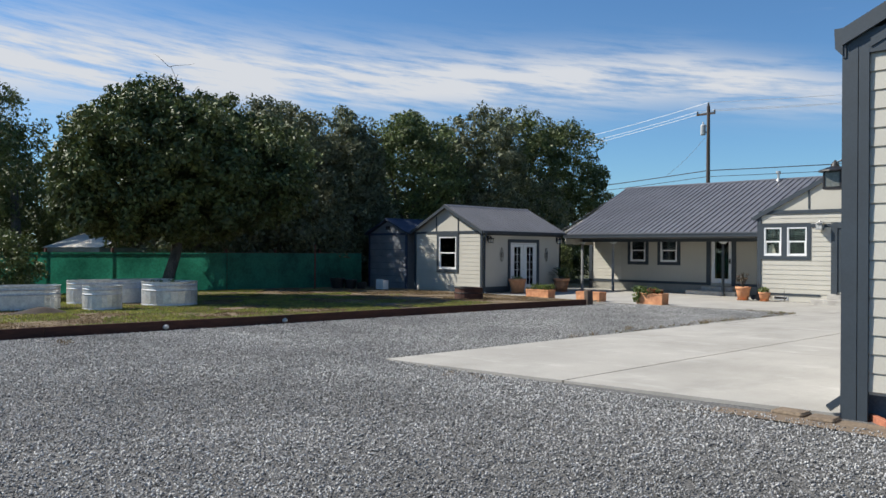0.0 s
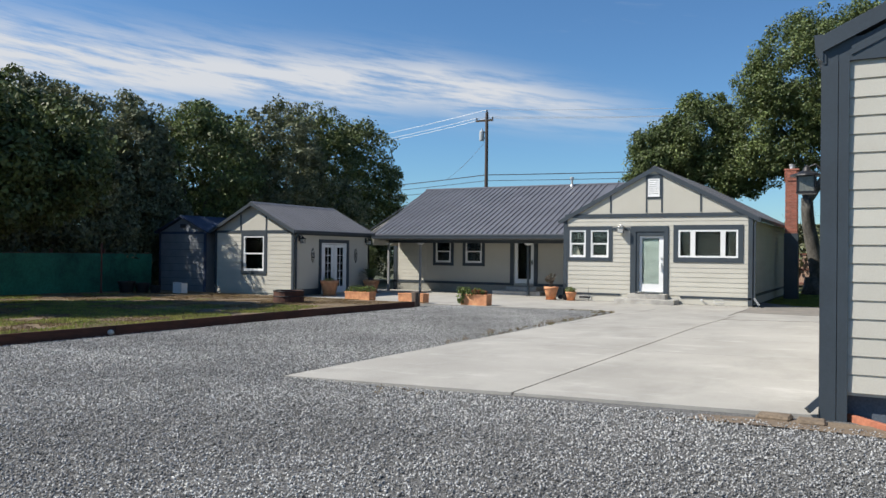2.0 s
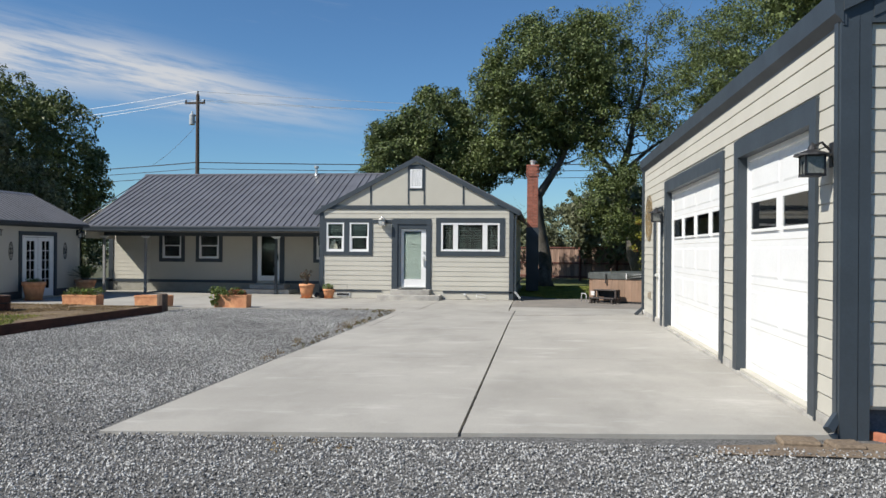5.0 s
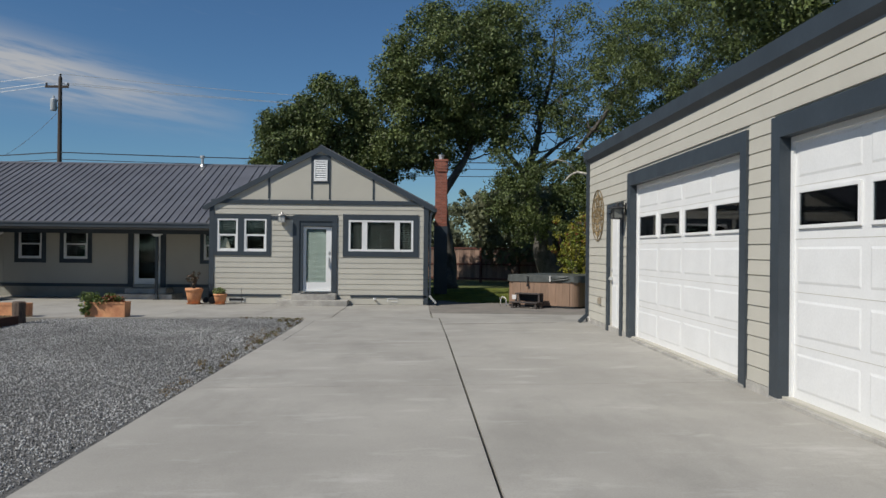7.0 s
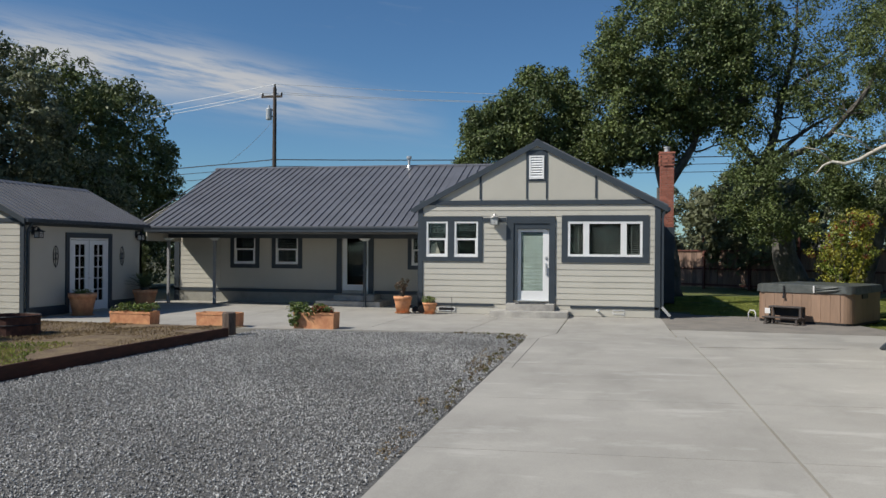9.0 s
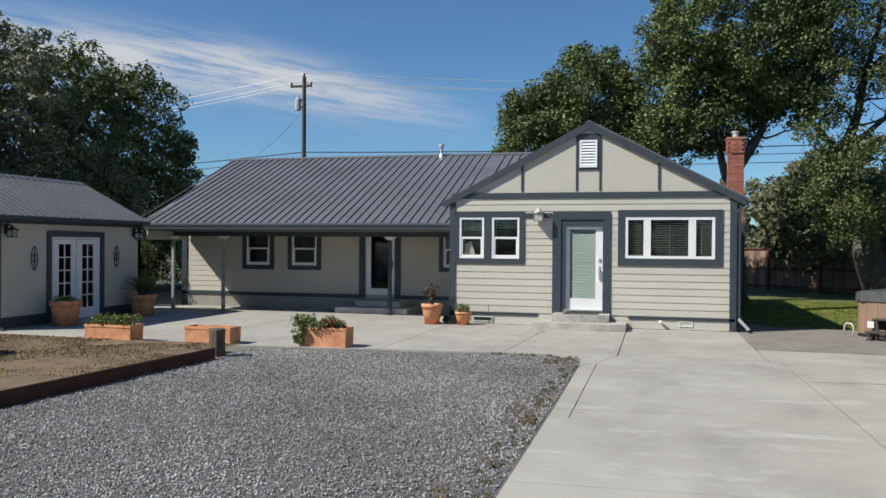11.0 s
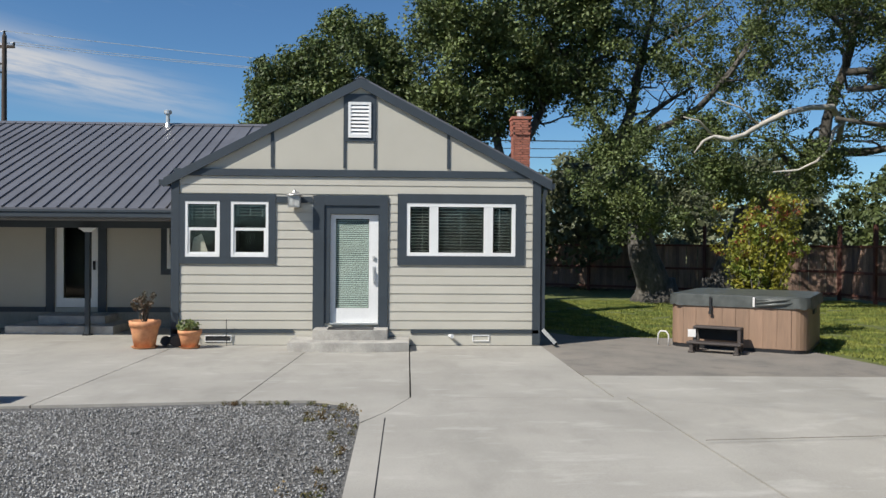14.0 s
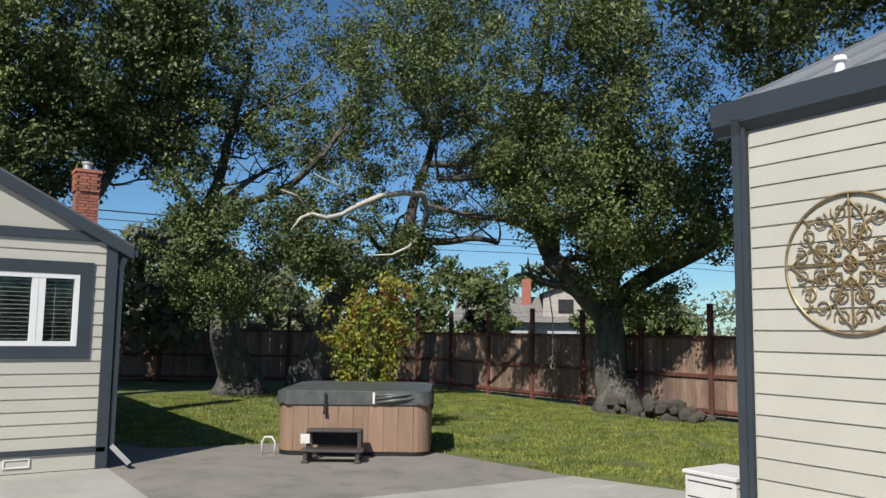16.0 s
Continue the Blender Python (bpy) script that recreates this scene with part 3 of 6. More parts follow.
bits("corner_trim", TRIM, front, (-.03, .12, -.045, .02, .02, 3.19), (6.78, 6.93, -.045, .0, .02, 3.19), (6.9, 6.945, .0, .13, .08, 3.1))
casing(house, FRONT, 4.37, 6.45, 1.70, 2.71, .17)
casing(house, FRONT, .22, 1.78, 1.66, 2.71, .13)
part("casing", boxes((.87, 1.07, -.042, .02, 1.66, 2.71)), TRIM, house)
sash_window(house, FRONT, *WR, lights="triple")
sash_window(house, FRONT, *WLa, blind=.35)
sash_window(house, FRONT, *WLb, blind=.3)
part("curtain", prism([(.3, 1.74), (.62, 1.74), (.5, 2.1), (.36, 2.02)], .1, .115, "y"), CANVAS, house, "pale draped curtain behind the window")
# attic vent
vent = part("gable_vent", boxes((3.19, 3.77, -.034, -.01, 3.86, 4.72)), TRIM, house, "white louvred attic vent in a grey frame")
part("vent_frame", framed(3.26, 3.69, 3.93, 4.6, [(3.31, 3.64, 3.98, 4.55)], -.06, -.03), WHITE, vent)
for i in range(8):
    b = bmesh.new()
    v = [b.verts.new(c) for c in ((3.31, -.062, 3.985 + i * .071), (3.64, -.062, 3.985 + i * .071), (3.64, -.038, 4.035 + i * .071), (3.31, -.038, 4.035 + i * .071), (3.31, -.056, 3.98 + i * .071), (3.64, -.056, 3.98 + i * .071))]
    b.faces.new(v[:4]), b.faces.new((v[0], v[4], v[5], v[1])), b.faces.new((v[3], v[2], v[5], v[4]))
    part("slat", b, WHITE, vent)

# front door
part("casing", framed(2.61, 4.02, .28, 2.83, [(2.82, 3.86, 0, 2.65)], -.05, .02), TRIM, house, "wide grey door casing")
part("jamb", framed(2.82, 3.86, .42, 2.65, [(2.93, 3.84, 0, 2.49)], -.02, .17), TRIM, house)
door = part("door", framed(2.93, 3.84, .43, 2.48, [(3.03, 3.66, .7, 2.4)], .06, .105), WHITE, house, "white full-glass front door with closed blind")
g = part("pane", boxes((3.03, 3.66, .07, .074, .7, 2.4)), GLASS, door)
g.visible_shadow = False
bm = bmesh.new()
for i in range(42):
    z = .71 + i * .04
    v = [bm.verts.new(c) for c in ((3.035, .088, z), (3.655, .088, z), (3.655, .102, z + .03), (3.035, .102, z + .03))]
    bm.faces.new(v)
part("blind", bm, mat("door_blind", (.5, .58, .55), (.42, .5, .47), 5, .6), door)
# Black sheet in place of the unlit hall behind the blind.
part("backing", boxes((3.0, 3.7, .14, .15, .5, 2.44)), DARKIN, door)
part("handle", boxes((3.735, 3.765, .01, .04, 1.18, 1.43), (3.725, 3.775, .04, .06, 1.38, 1.5), (3.74, 3.76, .04, .06, 1.17, 1.2), bevel=.004), ZINC, door, "brushed metal pull handle")
part("deadbolt", boxes((3.72, 3.78, .028, .06, 1.62, 1.7), bevel=.008), ZINC, door)
part("threshold", boxes((2.93, 3.84, -.05, .1, .4, .43)), ZINC, door)

# front roof, gutters, right wall
r1 = gable_roof(house, -.16, 7.14, -.06, 11.2, 3.14, 5.06, .1, METALROOF, .257, label="dark grey metal gable roof", seams_left=False)
for s in (-1, 1):
    x_out, x_in = (3.49 + s * 3.65, 3.49)
    part("rake_trim", prism([(x_out, 3.13), (x_in, 5.05), (x_in, 4.87), (x_out, 2.96)], -.095, -.06, "y"), TRIM, r1)
side_wall = part("wall", boxes((6.77, 6.9, .14, 11, .12, 3.06)), STUCCO, house)
siding(side_wall, wall_pose(6.9, .14, 90), 0, 10.8, .42, 3.05, .167)
part("base_trim", boxes((6.9, 6.95, .14, 11, .33, .41)), TRIM, side_wall)
part("skirt_board", boxes((6.9, 6.92, .14, 11, .03, .33)), SIDING, side_wall)
bits("wall", STUCCO, house, (0, .13, .14, 3, .0, 3.05), (0, 6.77, 10.87, 11, 0, 3.05))
part("left_corner_return", boxes((-.03, .0, .02, 3.0, .08, 3.05)), SIDING, house)


def downspout(parent, pts, w=.07, kick=True, material=None):
    bm = bmesh.new()
    for a, b in zip(pts, pts[1:]):
        a, b = Vector(a), Vector(b)
        d = (b - a).normalized()
        s = d.cross(Vector((0, 1, 0.01))).normalized() * w / 2
        u = d.cross(s).normalized() * w / 2
        q = [p + i * s + j * u for p in (a, b) for i, j in ((-1, -1), (1, -1), (1, 1), (-1, 1))]
        v = [bm.verts.new(c) for c in q]
        for f in ((3, 2, 1, 0), (4, 5, 6, 7), (0, 1, 5, 4), (1, 2, 6, 5), (2, 3, 7, 6), (3, 0, 4, 7)):
            bm.faces.new([v[i] for i in f])
    bmesh.ops.recalc_face_normals(bm, faces=bm.faces)
    return part("downspout", bm, material or TRIM, parent)


downspout(house, [(7.03, -.02, 2.98), (6.99, .02, 2.8), (6.99, .02, .3), (7.2, -.25, .06)])
bits("gutter", TRIM, house, (7.1, 7.2, -.08, 11.2, 3.0, 3.1), (-.25, -.15, -.08, .36, 3.0, 3.1))

ob = part("thin_stake", lathe([(.008, 0), (.006, .5)], 6), DARKMETAL)
ob.matrix_basis = pose(1.02, -.09, 0, 3)
tagged(ob, "thin dark metal stake leaning on the clapboard wall", "stake")

# long wing with its porch
LW = wall_pose(0, 3.0, 0)
W1, W2, D2 = (-7.47, -6.66, 1.33, 2.37), (-5.9, -5.06, 1.33, 2.37), (-3.45, -2.53, .45, 2.5)
lw = wall_with_holes("wall", -9.75, 0, .0, 2.75, [W1, W2, D2, (-1.0, -.35, 1.33, 2.37)], .14, STUCCO, house, LW)
siding(lw, LW, -9.6, -8.0, .48, 2.75, .167)
bits("base_trim", TRIM, house, (-9.75, -3.66, 2.95, 3.0, .36, .47), (-2.3, 0, 2.95, 3.0, .36, .47))
part("base_board", boxes((-9.75, 0, 2.975, 3.0, -.02, .36)), mat("dim_base_paint", (.3, .29, .25), rough=.7), house)
bits("corner_trim", TRIM, house, (-9.79, -9.6, 2.95, 3.02, .0, 2.7))
bits("wall", STUCCO, house, (-9.75, -9.62, 3.14, 12, 0, 2.9), (-9.62, 0, 11.87, 12, 0, 2.8))
part("gable_panel", prism([(.62, 2.6), (6.34, 4.95), (12.0, 2.6)], -9.74, -9.63, "x"), STUCCO, house)
for W in (W1, W2):
    casing(house, LW, *W, w=.14)
sash_window(house, LW, *W1, blind=.4)
sash_window(house, LW, *W2, blind=True)
sash_window(house, LW, -1.0, -.35, 1.33, 2.37, blind=True)
casing(house, LW, -1.0, -.35, 1.33, 2.37, w=.13)
part("casing", framed(-3.65, -2.33, .36, 2.62, [(-3.47, -2.51, 0, 2.52)], 2.95, 3.02), TRIM, house)
door2 = part("door", framed(-3.45, -2.53, .46, 2.5, [(-3.3, -2.68, .66, 2.36)], 3.03, 3.07), WHITE, house, "white full-glass porch door with black pane")
g = part("pane", boxes((-3.3, -2.68, 3.045, 3.05, .66, 2.36)), GLASS, door2)
g.visible_shadow = False
# Black sheet painted as the unlit room behind the porch door.
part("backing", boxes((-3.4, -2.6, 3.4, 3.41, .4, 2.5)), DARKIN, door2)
part("handle", boxes((-2.63, -2.59, 2.97, 3.03, 1.3, 1.5)), DARKMETAL, door2)

# long roof: ridge along x; made in a turned frame
bm = prism([(.38, 2.42), (.38, 2.58), (6.34, 5.06), (12.3, 2.58), (12.3, 2.42), (6.34, 4.9)], -9.95, .0, "x")
for v in bm.verts:
    if v.co.x < -9 and v.co.y < 1:
        v.co.x = -9.3
roof2 = part("roof", bm, METALROOF, house, "dark grey standing-seam metal roof")
n = 38
for i in range(n + 1):
    x = -9.76 + i * .257
    y_end, z_end = 6.34, 5.06
    b = bmesh.new()
    if x > -.12:
        continue
    pts = [Vector((x - .009, .38, 2.58)), Vector((x + .009, .38, 2.58)), Vector((x + .009, y_end, z_end)), Vector((x - .009, y_end, z_end))]
    up = Vector((0, -.38, .92)) * .032
    lo = [b.verts.new(p) for p in pts]
    hi = [b.verts.new(p + up) for p in pts]
    b.faces.new(hi)
    for k in range(4):
        b.faces.new((lo[k], lo[(k + 1) % 4], hi[(k + 1) % 4], hi[k]))
    part("seam", b, METALROOF, roof2)
# the part that runs into the front gable
part("roof_valley", prism([(3.0, 3.66), (6.34, 5.06), (6.34, 4.9), (3.0, 3.5)], 0.0, 3.3, "x"), METALROOF, roof2)
for i in range(12):
    x = .26 + i * .257
    zc = 3.14 + (x + .12) * .532
    yc = .38 + (zc - 2.58) / .416
    if yc < 6.2:
        b = bmesh.new()
        pts = [Vector((x - .009, yc, zc)), Vector((x + .009, yc, zc)), Vector((x + .009, 6.34, 5.06)), Vector((x - .009, 6.34, 5.06))]
        lo = [b.verts.new(p) for p in pts]
        hi = [b.verts.new(p + Vector((0, -.38, .92)) * .032) for p in pts]
        b.faces.new(hi)
        for k in range(4):
            b.faces.new((lo[k], lo[(k + 1) % 4], hi[(k + 1) % 4], hi[k]))
        part("seam", b, METALROOF, roof2)
part("ridge_cap", prism([(6.2, 5.02), (6.34, 5.1), (6.48, 5.02)], -9.97, 3.3, "x"), METALROOF, roof2)
bits("gutter", TRIM, roof2, (-9.3, -.03, .27, .378, 2.4, 2.53), (-9.3, -.03, .25, .27, 2.5, 2.54))
part("soffit", boxes((-9.28, -.04, .4, 2.94, 2.36, 2.4)), mat("soffit_paint", (.16, .16, .16), rough=.7), roof2)
bm = prism([(.4, 2.1), (.4, 2.41), (2.94, 3.44), (2.94, 2.1)], -9.3, -9.26, "x")
for v in bm.verts:
    v.co.x -= (v.co.y - .4) * .1
part("porch_end_board", bm, STUCCO, roof2)
part("beam", boxes((-9.28, -.05, 1.7, 1.82, 2.22, 2.36)), TRIM, roof2)
for x, y in ((-9.2, 1.6), (-7.46, 1.55), (-2.2, 1.6)):
    p = empty("porch_post", "slim grey-white porch post with a wide T-shaped cap", "post", "porch posts", pose(x, y, 0))
    pm = mat("post_paint", (.34, .34, .34), rough=.55) if x < -3 else TRIM
    part("shaft", boxes((-.045, .045, -.045, .045, .02, 2.16), bevel=.006), pm, p)
    part("foot", boxes((-.08, .08, -.08, .08, 0, .02)), DARKMETAL, p)
    part("cap", prism([(-.06, 2.13), (.06, 2.13), (.17, 2.2), (.17, 2.22), (-.17, 2.22), (-.17, 2.2)], -.05, .05, "y"), WHITE, p, "white post cap")
# steps
stepm = empty("porch_steps", "low two-level pale concrete steps below the porch door", "steps", m=pose(-2.72, 3.0, 0))
part("lower_step", prism([(-1.2, -1.3), (1.0, -1.3), (1.0, 0), (-1.2, 0)], 0, .17), STEPCONC, stepm)
part("upper_step", prism([(-.75, -.8), (.65, -.8), (.65, 0), (-.75, 0)], .17, .34), STEPCONC, stepm)
st = empty("front_steps", "two rounded stained concrete steps before the front door", "steps", m=pose(3.35, -.05, 0))


def bow(w, d, k=.14, n=10):
    out = [(w, 0)]
    for i in range(n + 1):
        a = 1 - 2 * i / n
        out.append((w * a, -d - k * (1 - a * a)))
    return out + [(-w, 0)]


part("lower_step", prism(bow(1.08, .88), 0, .17), STEPCONC, st)
part("upper_step", prism(bow(.68, .5, .08), .17, .35), STEPCONC, st)
mt = part("door_mat", boxes((-.42, .42, -.45, -.06, .35, .362)), DARKMETAL)
mt.matrix_basis = pose(3.35, -.05, 0)
tagged(mt, "dark ribbed door mat lying on the top step", "door mat")

# chimney of separate bricks
ch = empty("chimney", "tall red brick chimney with a corbelled cap beside the house", "chimney", m=pose(7.52, 7.0, 0))
part("core", boxes((-.21, .21, -.21, .21, 0, 5.4)), MORTAR, ch)
bb = bmesh.new()
box(bb, -.1, .1, -.02, .02, -.029, .029)
bme = bpy.data.meshes.new("brick")
bb.to_mesh(bme)
bme.materials.append(BRICK)
courses = int((5.42 - 2.6) / .068)
for c in range(courses):
    z = 2.62 + c * .068
    cap = c > courses - 7
    o = .235 if not cap else .27
    for side in (0, 3, 1):
        for k in range(2):
            s = (-.11 if k == 0 else .11) + (.03 if c % 2 else -.03)
            q = new("brick", bme)
            q.parent = ch
            q.matrix_basis = pose(0, 0, z, 0, 0, side * 90) @ pose(s, -o + .02, 0)
part("cap", boxes((-.28, .28, -.28, .28, 5.4, 5.47)), BRICK, ch)
part("flue", lathe([(.1, 5.47), (.1, 5.62), (.13, 5.63), (.13, 5.67)], 14), ZINC, ch)
# Dark trim colour here stands for house shadow over the lower brick.
part("stack_base", boxes((-.27, .27, -.27, .27, 0, 2.75)), TRIM, ch, "plain chimney base, dark grey for brick in shadow")
fl = part("roof_flue", lathe([(.09, 0), (.05, .12), (.05, .34), (.1, .36), (.1, .44), (.05, .46)], 12), ZINC, house)
fl.matrix_basis = pose(-1.95, 6.2, 4.96)

# shed with french doors
SH = (-13.1, -9.0, -5.45, -.3)
shed = empty("garden_shed", "small beige clapboard outbuilding with grey metal roof and french doors", "shed")
sf = pose(-13.1, -5.45, 0)
SW = (1.55, 2.62, .98, 2.37)
fw = wall_with_holes("wall", 0, 4.1, .05, 2.6, [SW], .12, STUCCO, shed, sf)
siding(fw, sf, .1, 4.0, .12, 2.5, .167, [(1.42, 2.75, .86, 2.5)])
part("gable_panel", prism([(.05, 2.6), (4.05, 2.6), (2.05, 3.62)], -.012, .1, "y"), STUCCO, shed, m=sf)
bits("batten", TRIM, shed, (1.35, 1.41, -.03, -.012, 2.6, 3.24), (2.68, 2.74, -.03, -.012, 2.6, 3.24), (0, 4.1, -.04, -.012, 2.5, 2.6), m=sf)
bits("corner_trim", TRIM, shed, (-.02, .1, -.04, 0, .05, 2.5), (4.0, 4.12, -.04, 0, .05, 2.5), m=sf)
casing(shed, sf, *SW, w=.13)
sash_window(shed, sf, *SW, blind=False)
part("curtain", prism([(1.62, 2.35), (2.5, 2.35), (2.2, 1.75), (1.62, 1.8)], .05, .06, "y"), CANVAS, shed, "draped curtain behind the window", m=sf)
se = wall_pose(-9.0, -5.45, 90)
FD = (1.68, 3.45, .06, 2.14)
ew = wall_with_holes("wall", .12, 5.15, .05, 2.55, [FD], .12, STUCCO, shed, se)
bits("base_trim", TRIM, shed, (.0, 1.55, -.03, 0, .05, .3), (3.58, 5.15, -.03, 0, .05, .3), m=se)
casing(shed, se, *FD, w=.13, bottom=False)
part("eave_trim", boxes((0, 5.15, -.04, 0, 2.42, 2.55)), TRIM, shed, m=se)
fd = part("french_door", framed(1.69, 3.44, .06, 2.13, [(1.75, 3.38, 0, 2.08)], 0, .05), WHITE, shed, "white double french doors with divided panes", m=se)
for x0 in (1.76, 2.58):
    w = .79
    part("leaf", framed(x0, x0 + w, .08, 2.07, [(x0 + .2, x0 + w - .16, .34, 1.95)], 0, .04), WHITE, fd)
    g = part("pane", boxes((x0 + .2, x0 + w - .16, .018, .022, .34, 1.95)), GLASS, fd)
    g.visible_shadow = False
    bars = [(x0 + .2, x0 + w - .16, .008, .03, .34 + k * .322 - .012, .34 + k * .322 + .012) for k in range(1, 5)] + [(x0 + .403, x0 + .427, .008, .03, .34, 1.95)]
    bits("glazing_bar", WHITE, fd, *bars, m=None)
part("handle", boxes((2.52, 2.56, -.05, 0, .98, 1.02), (2.46, 2.56, -.06, -.045, .985, 1.005), (2.52, 2.56, -.02, 0, 1.1, 1.15)), ZINC, fd)
# Black sheet stands for the dark inside of the shed.
part("backing", boxes((1.76, 3.4, .5, .51, .06, 2.13)), DARKIN, fd)
bits("wall", STUCCO, shed, (-13.1, -12.98, -5.33, -.3, .05, 2.55), (-12.98, -9.0, -.42, -.3, .05, 2.55), (-13.1, -9, -5.4, -.3, 0, .05))
sroof = gable_roof(shed, -13.3, -8.84, -5.62, -.2, 2.6, 3.72, .1, METALROOF, .23, label="grey ribbed metal roof", seams_left=False)
for s in (-1, 1):
    part("rake_trim", prism([(-11.07 + s * 2.23, 2.59), (-11.07, 3.71), (-11.07, 3.58), (-11.07 + s * 2.23, 2.45)], -5.65, -5.62, "y"), TRIM, sroof)
part("gutter", boxes((-8.84, -8.75, -5.62, -.2, 2.5, 2.58)), TRIM, shed)
downspout(shed, [(-8.8, -5.4, 2.5), (-8.93, -5.4, 2.3), (-8.93, -5.4, .1), (-8.75, -5.45, .03)], .06)
for y in (-5.15, -.62):
    lantern("wall_lamp", wall_pose(-9.0, y, 90, 2.2), DARKMETAL, .14, "small dark metal wall lantern beside the french doors")
for y in (-4.3, -1.36):
    p = empty("wall_ornament", "dark scrolled metal wall ornament hanging beside the french doors", "wall decoration", "shed ornaments", wall_pose(-9.0, y, 90, 1.62))
    bm = bmesh.new()
    for s in (-1, 1):
        tube(bm, [(s * .1 * math.cos(a), -.02, .28 * math.sin(a)) for a in np.linspace(-1.4, 1.4, 9)], .008, 5)
        tube(bm, [(s * (.05 - .04 * math.cos(a)), -.02, .1 * math.sin(a)) for a in np.linspace(0, 6.2, 10)], .007, 5)
    tube(bm, [(0, -.02, -.3), (0, -.02, .3)], .008, 5)
    part("scroll", bm, DARKMETAL, p)
ob = empty("neighbour_shed", "grey resin storage shed with dark blue roof under the trees", "shed")
bits("wall", SHEDGREY, ob, (-16.3, -13.6, -5.5, -5.44, 0, 2.55), (-16.3, -16.24, -5.44, -3.0, 0, 2.55), (-13.66, -13.6, -5.44, -3.0, 0, 2.55))
part("gable_panel", prism([(-16.25, 2.56), (-13.65, 2.56), (-14.95, 3.12)], -5.49, -5.44, "y"), SHEDGREY, ob)
part("vent", boxes((-15.1, -14.8, -5.51, -5.49, 2.72, 2.88)), DARKMETAL, ob)
bits("corner_trim", SHEDROOF, ob, (-16.33, -16.23, -5.53, -5.5, 0, 2.5), (-13.7, -13.56, -5.53, -5.5, 0, 2.5), (-16.23, -13.7, -5.52, -5.5, 2.46, 2.56))
gable_roof(ob, -16.5, -13.38, -5.65, -2.9, 2.56, 3.22, .07, SHEDROOF)
for i in range(1, 8):
    part("wall_groove", boxes((-16.22, -13.71, -5.505, -5.5, i * .3, i * .3 + .012)), SHEDROOF, ob)

# ------------------------------------------------------------ garage
GZ = .12
# Mottled grey imitates sky and house reflected in the garage door panes.
PANEBACK = mat("pane_reflection_grey", (.085, .09, .09), (.03, .033, .034), 2.2, .8, lo=.42, hi=.58)
gar = empty("garage", "large beige clapboard garage with two white sectional doors", "garage")
gf = wall_pose(10.4, -7.95, -90)          # local x runs towards the street
D1, DD2, MD = (3.58, 8.4, GZ + .14, 2.94), (9.42, 12.15, GZ + .14, 2.96), (2.02, 2.86, GZ + .12, 2.5)
gw = wall_with_holes("wall", 0, 12.85, .2, 3.85, [D1, DD2, MD], .16, STUCCO, gar, gf)
siding(gw, gf, .12, 12.76, .31, 3.901, .171, [(3.38, 8.58, 0, 3.16), (9.22, 12.33, 0, 3.18), (1.84, 3.04, 0, 2.68)])
bits("curb", STEPCONC, gar, (-.02, 3.4, -.03, .16, -.05, .305), (8.56, 9.24, -.03, .16, -.05, .305), (12.31, 12.87, -.03, .16, -.05, .305), (3.4, 8.56, -.055, .3, -.05, .235), (9.24, 12.31, -.055, .3, -.05, .235), label="concrete curb under the garage wall", m=gf)
for D in (D1, DD2):
    part("casing", framed(D[0] - .2, D[1] + .18, .21, D[3] + .22, [(D[0] + .004, D[1] - .004, 0, D[3] - .004)], -.05, .1), TRIM, gar, "wide grey garage door casing", gf)
    gd = part("garage_door", boxes((D[0], D[1], .1, .14, .235, D[3])), WHITE, gar, "white sectional garage door with a row of windows", gf)
    part("header_stop", framed(D[0], D[1], .236, D[3], [(D[0] + .05, D[1] - .05, 0, D[3] - .06)], .07, .1), WHITE, gd)
    n = 4 if D is D1 else 2
    sh = .545
    wid = D[1] - D[0]
    for s in range(5):
        z0 = D[2] + s * sh
        for k in range(n):
            cw = (wid - .1) / n
            x0 = D[0] + .05 + k * cw
            if s == 3:
                a, b, c, d = x0 + .13, x0 + cw - .1, z0 + .14, z0 + .47
                part("window_frame", framed(a - .035, b + .035, c - .035, d + .035, [(a, b, c, d)], .075, .105), WHITE, gd)
                part("pane", boxes((a, b, .086, .09, c, d)), GLASS, gd)
                # Sheet close behind the glass carries the reflection grey in its colour.
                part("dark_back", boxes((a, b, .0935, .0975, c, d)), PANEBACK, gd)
            else:
                bm = bmesh.new()
                box(bm, x0 + .07, x0 + cw - .07, .0935, .1, z0 + .09, min(z0 + sh - .08, D[3] - .08))
                v = [q for q in bm.verts if q.co.y < .097]
                for q in v:
                    q.co.x += .025 if q.co.x < x0 + cw / 2 else -.025
                    q.co.z += .025 if q.co.z < z0 + sh / 2 else -.025
                part("panel", bm, WHITE, gd)
        if s:
            part("section_joint", boxes((D[0] + .05, D[1] - .05, .0985, .1, z0 - .0025, z0 + .0025)), STUCCO, gd)
part("casing", framed(1.84, 3.04, .2, 2.68, [(2.0, 2.88, 0, 2.52)], -.05, .16), TRIM, gar, m=gf)
md = part("door", boxes((2.0, 2.88, .03, .07, .24, 2.52)), WHITE, gar, "white side door with raised panels", gf)
for a, b, c, d in ((2.09, 2.4, .42, 1.1), (2.48, 2.79, .42, 1.1), (2.09, 2.4, 1.3, 2.35), (2.48, 2.79, 1.3, 2.35)):
    part("panel", boxes((a, b, .022, .03, c, d)), WHITE, md)
part("handle", boxes((2.05, 2.09, -.04, .03, 1.2, 1.26), (2.05, 2.17, -.05, -.035, 1.21, 1.24), (2.04, 2.11, .0, .03, 1.38, 1.45)), ZINC, md)
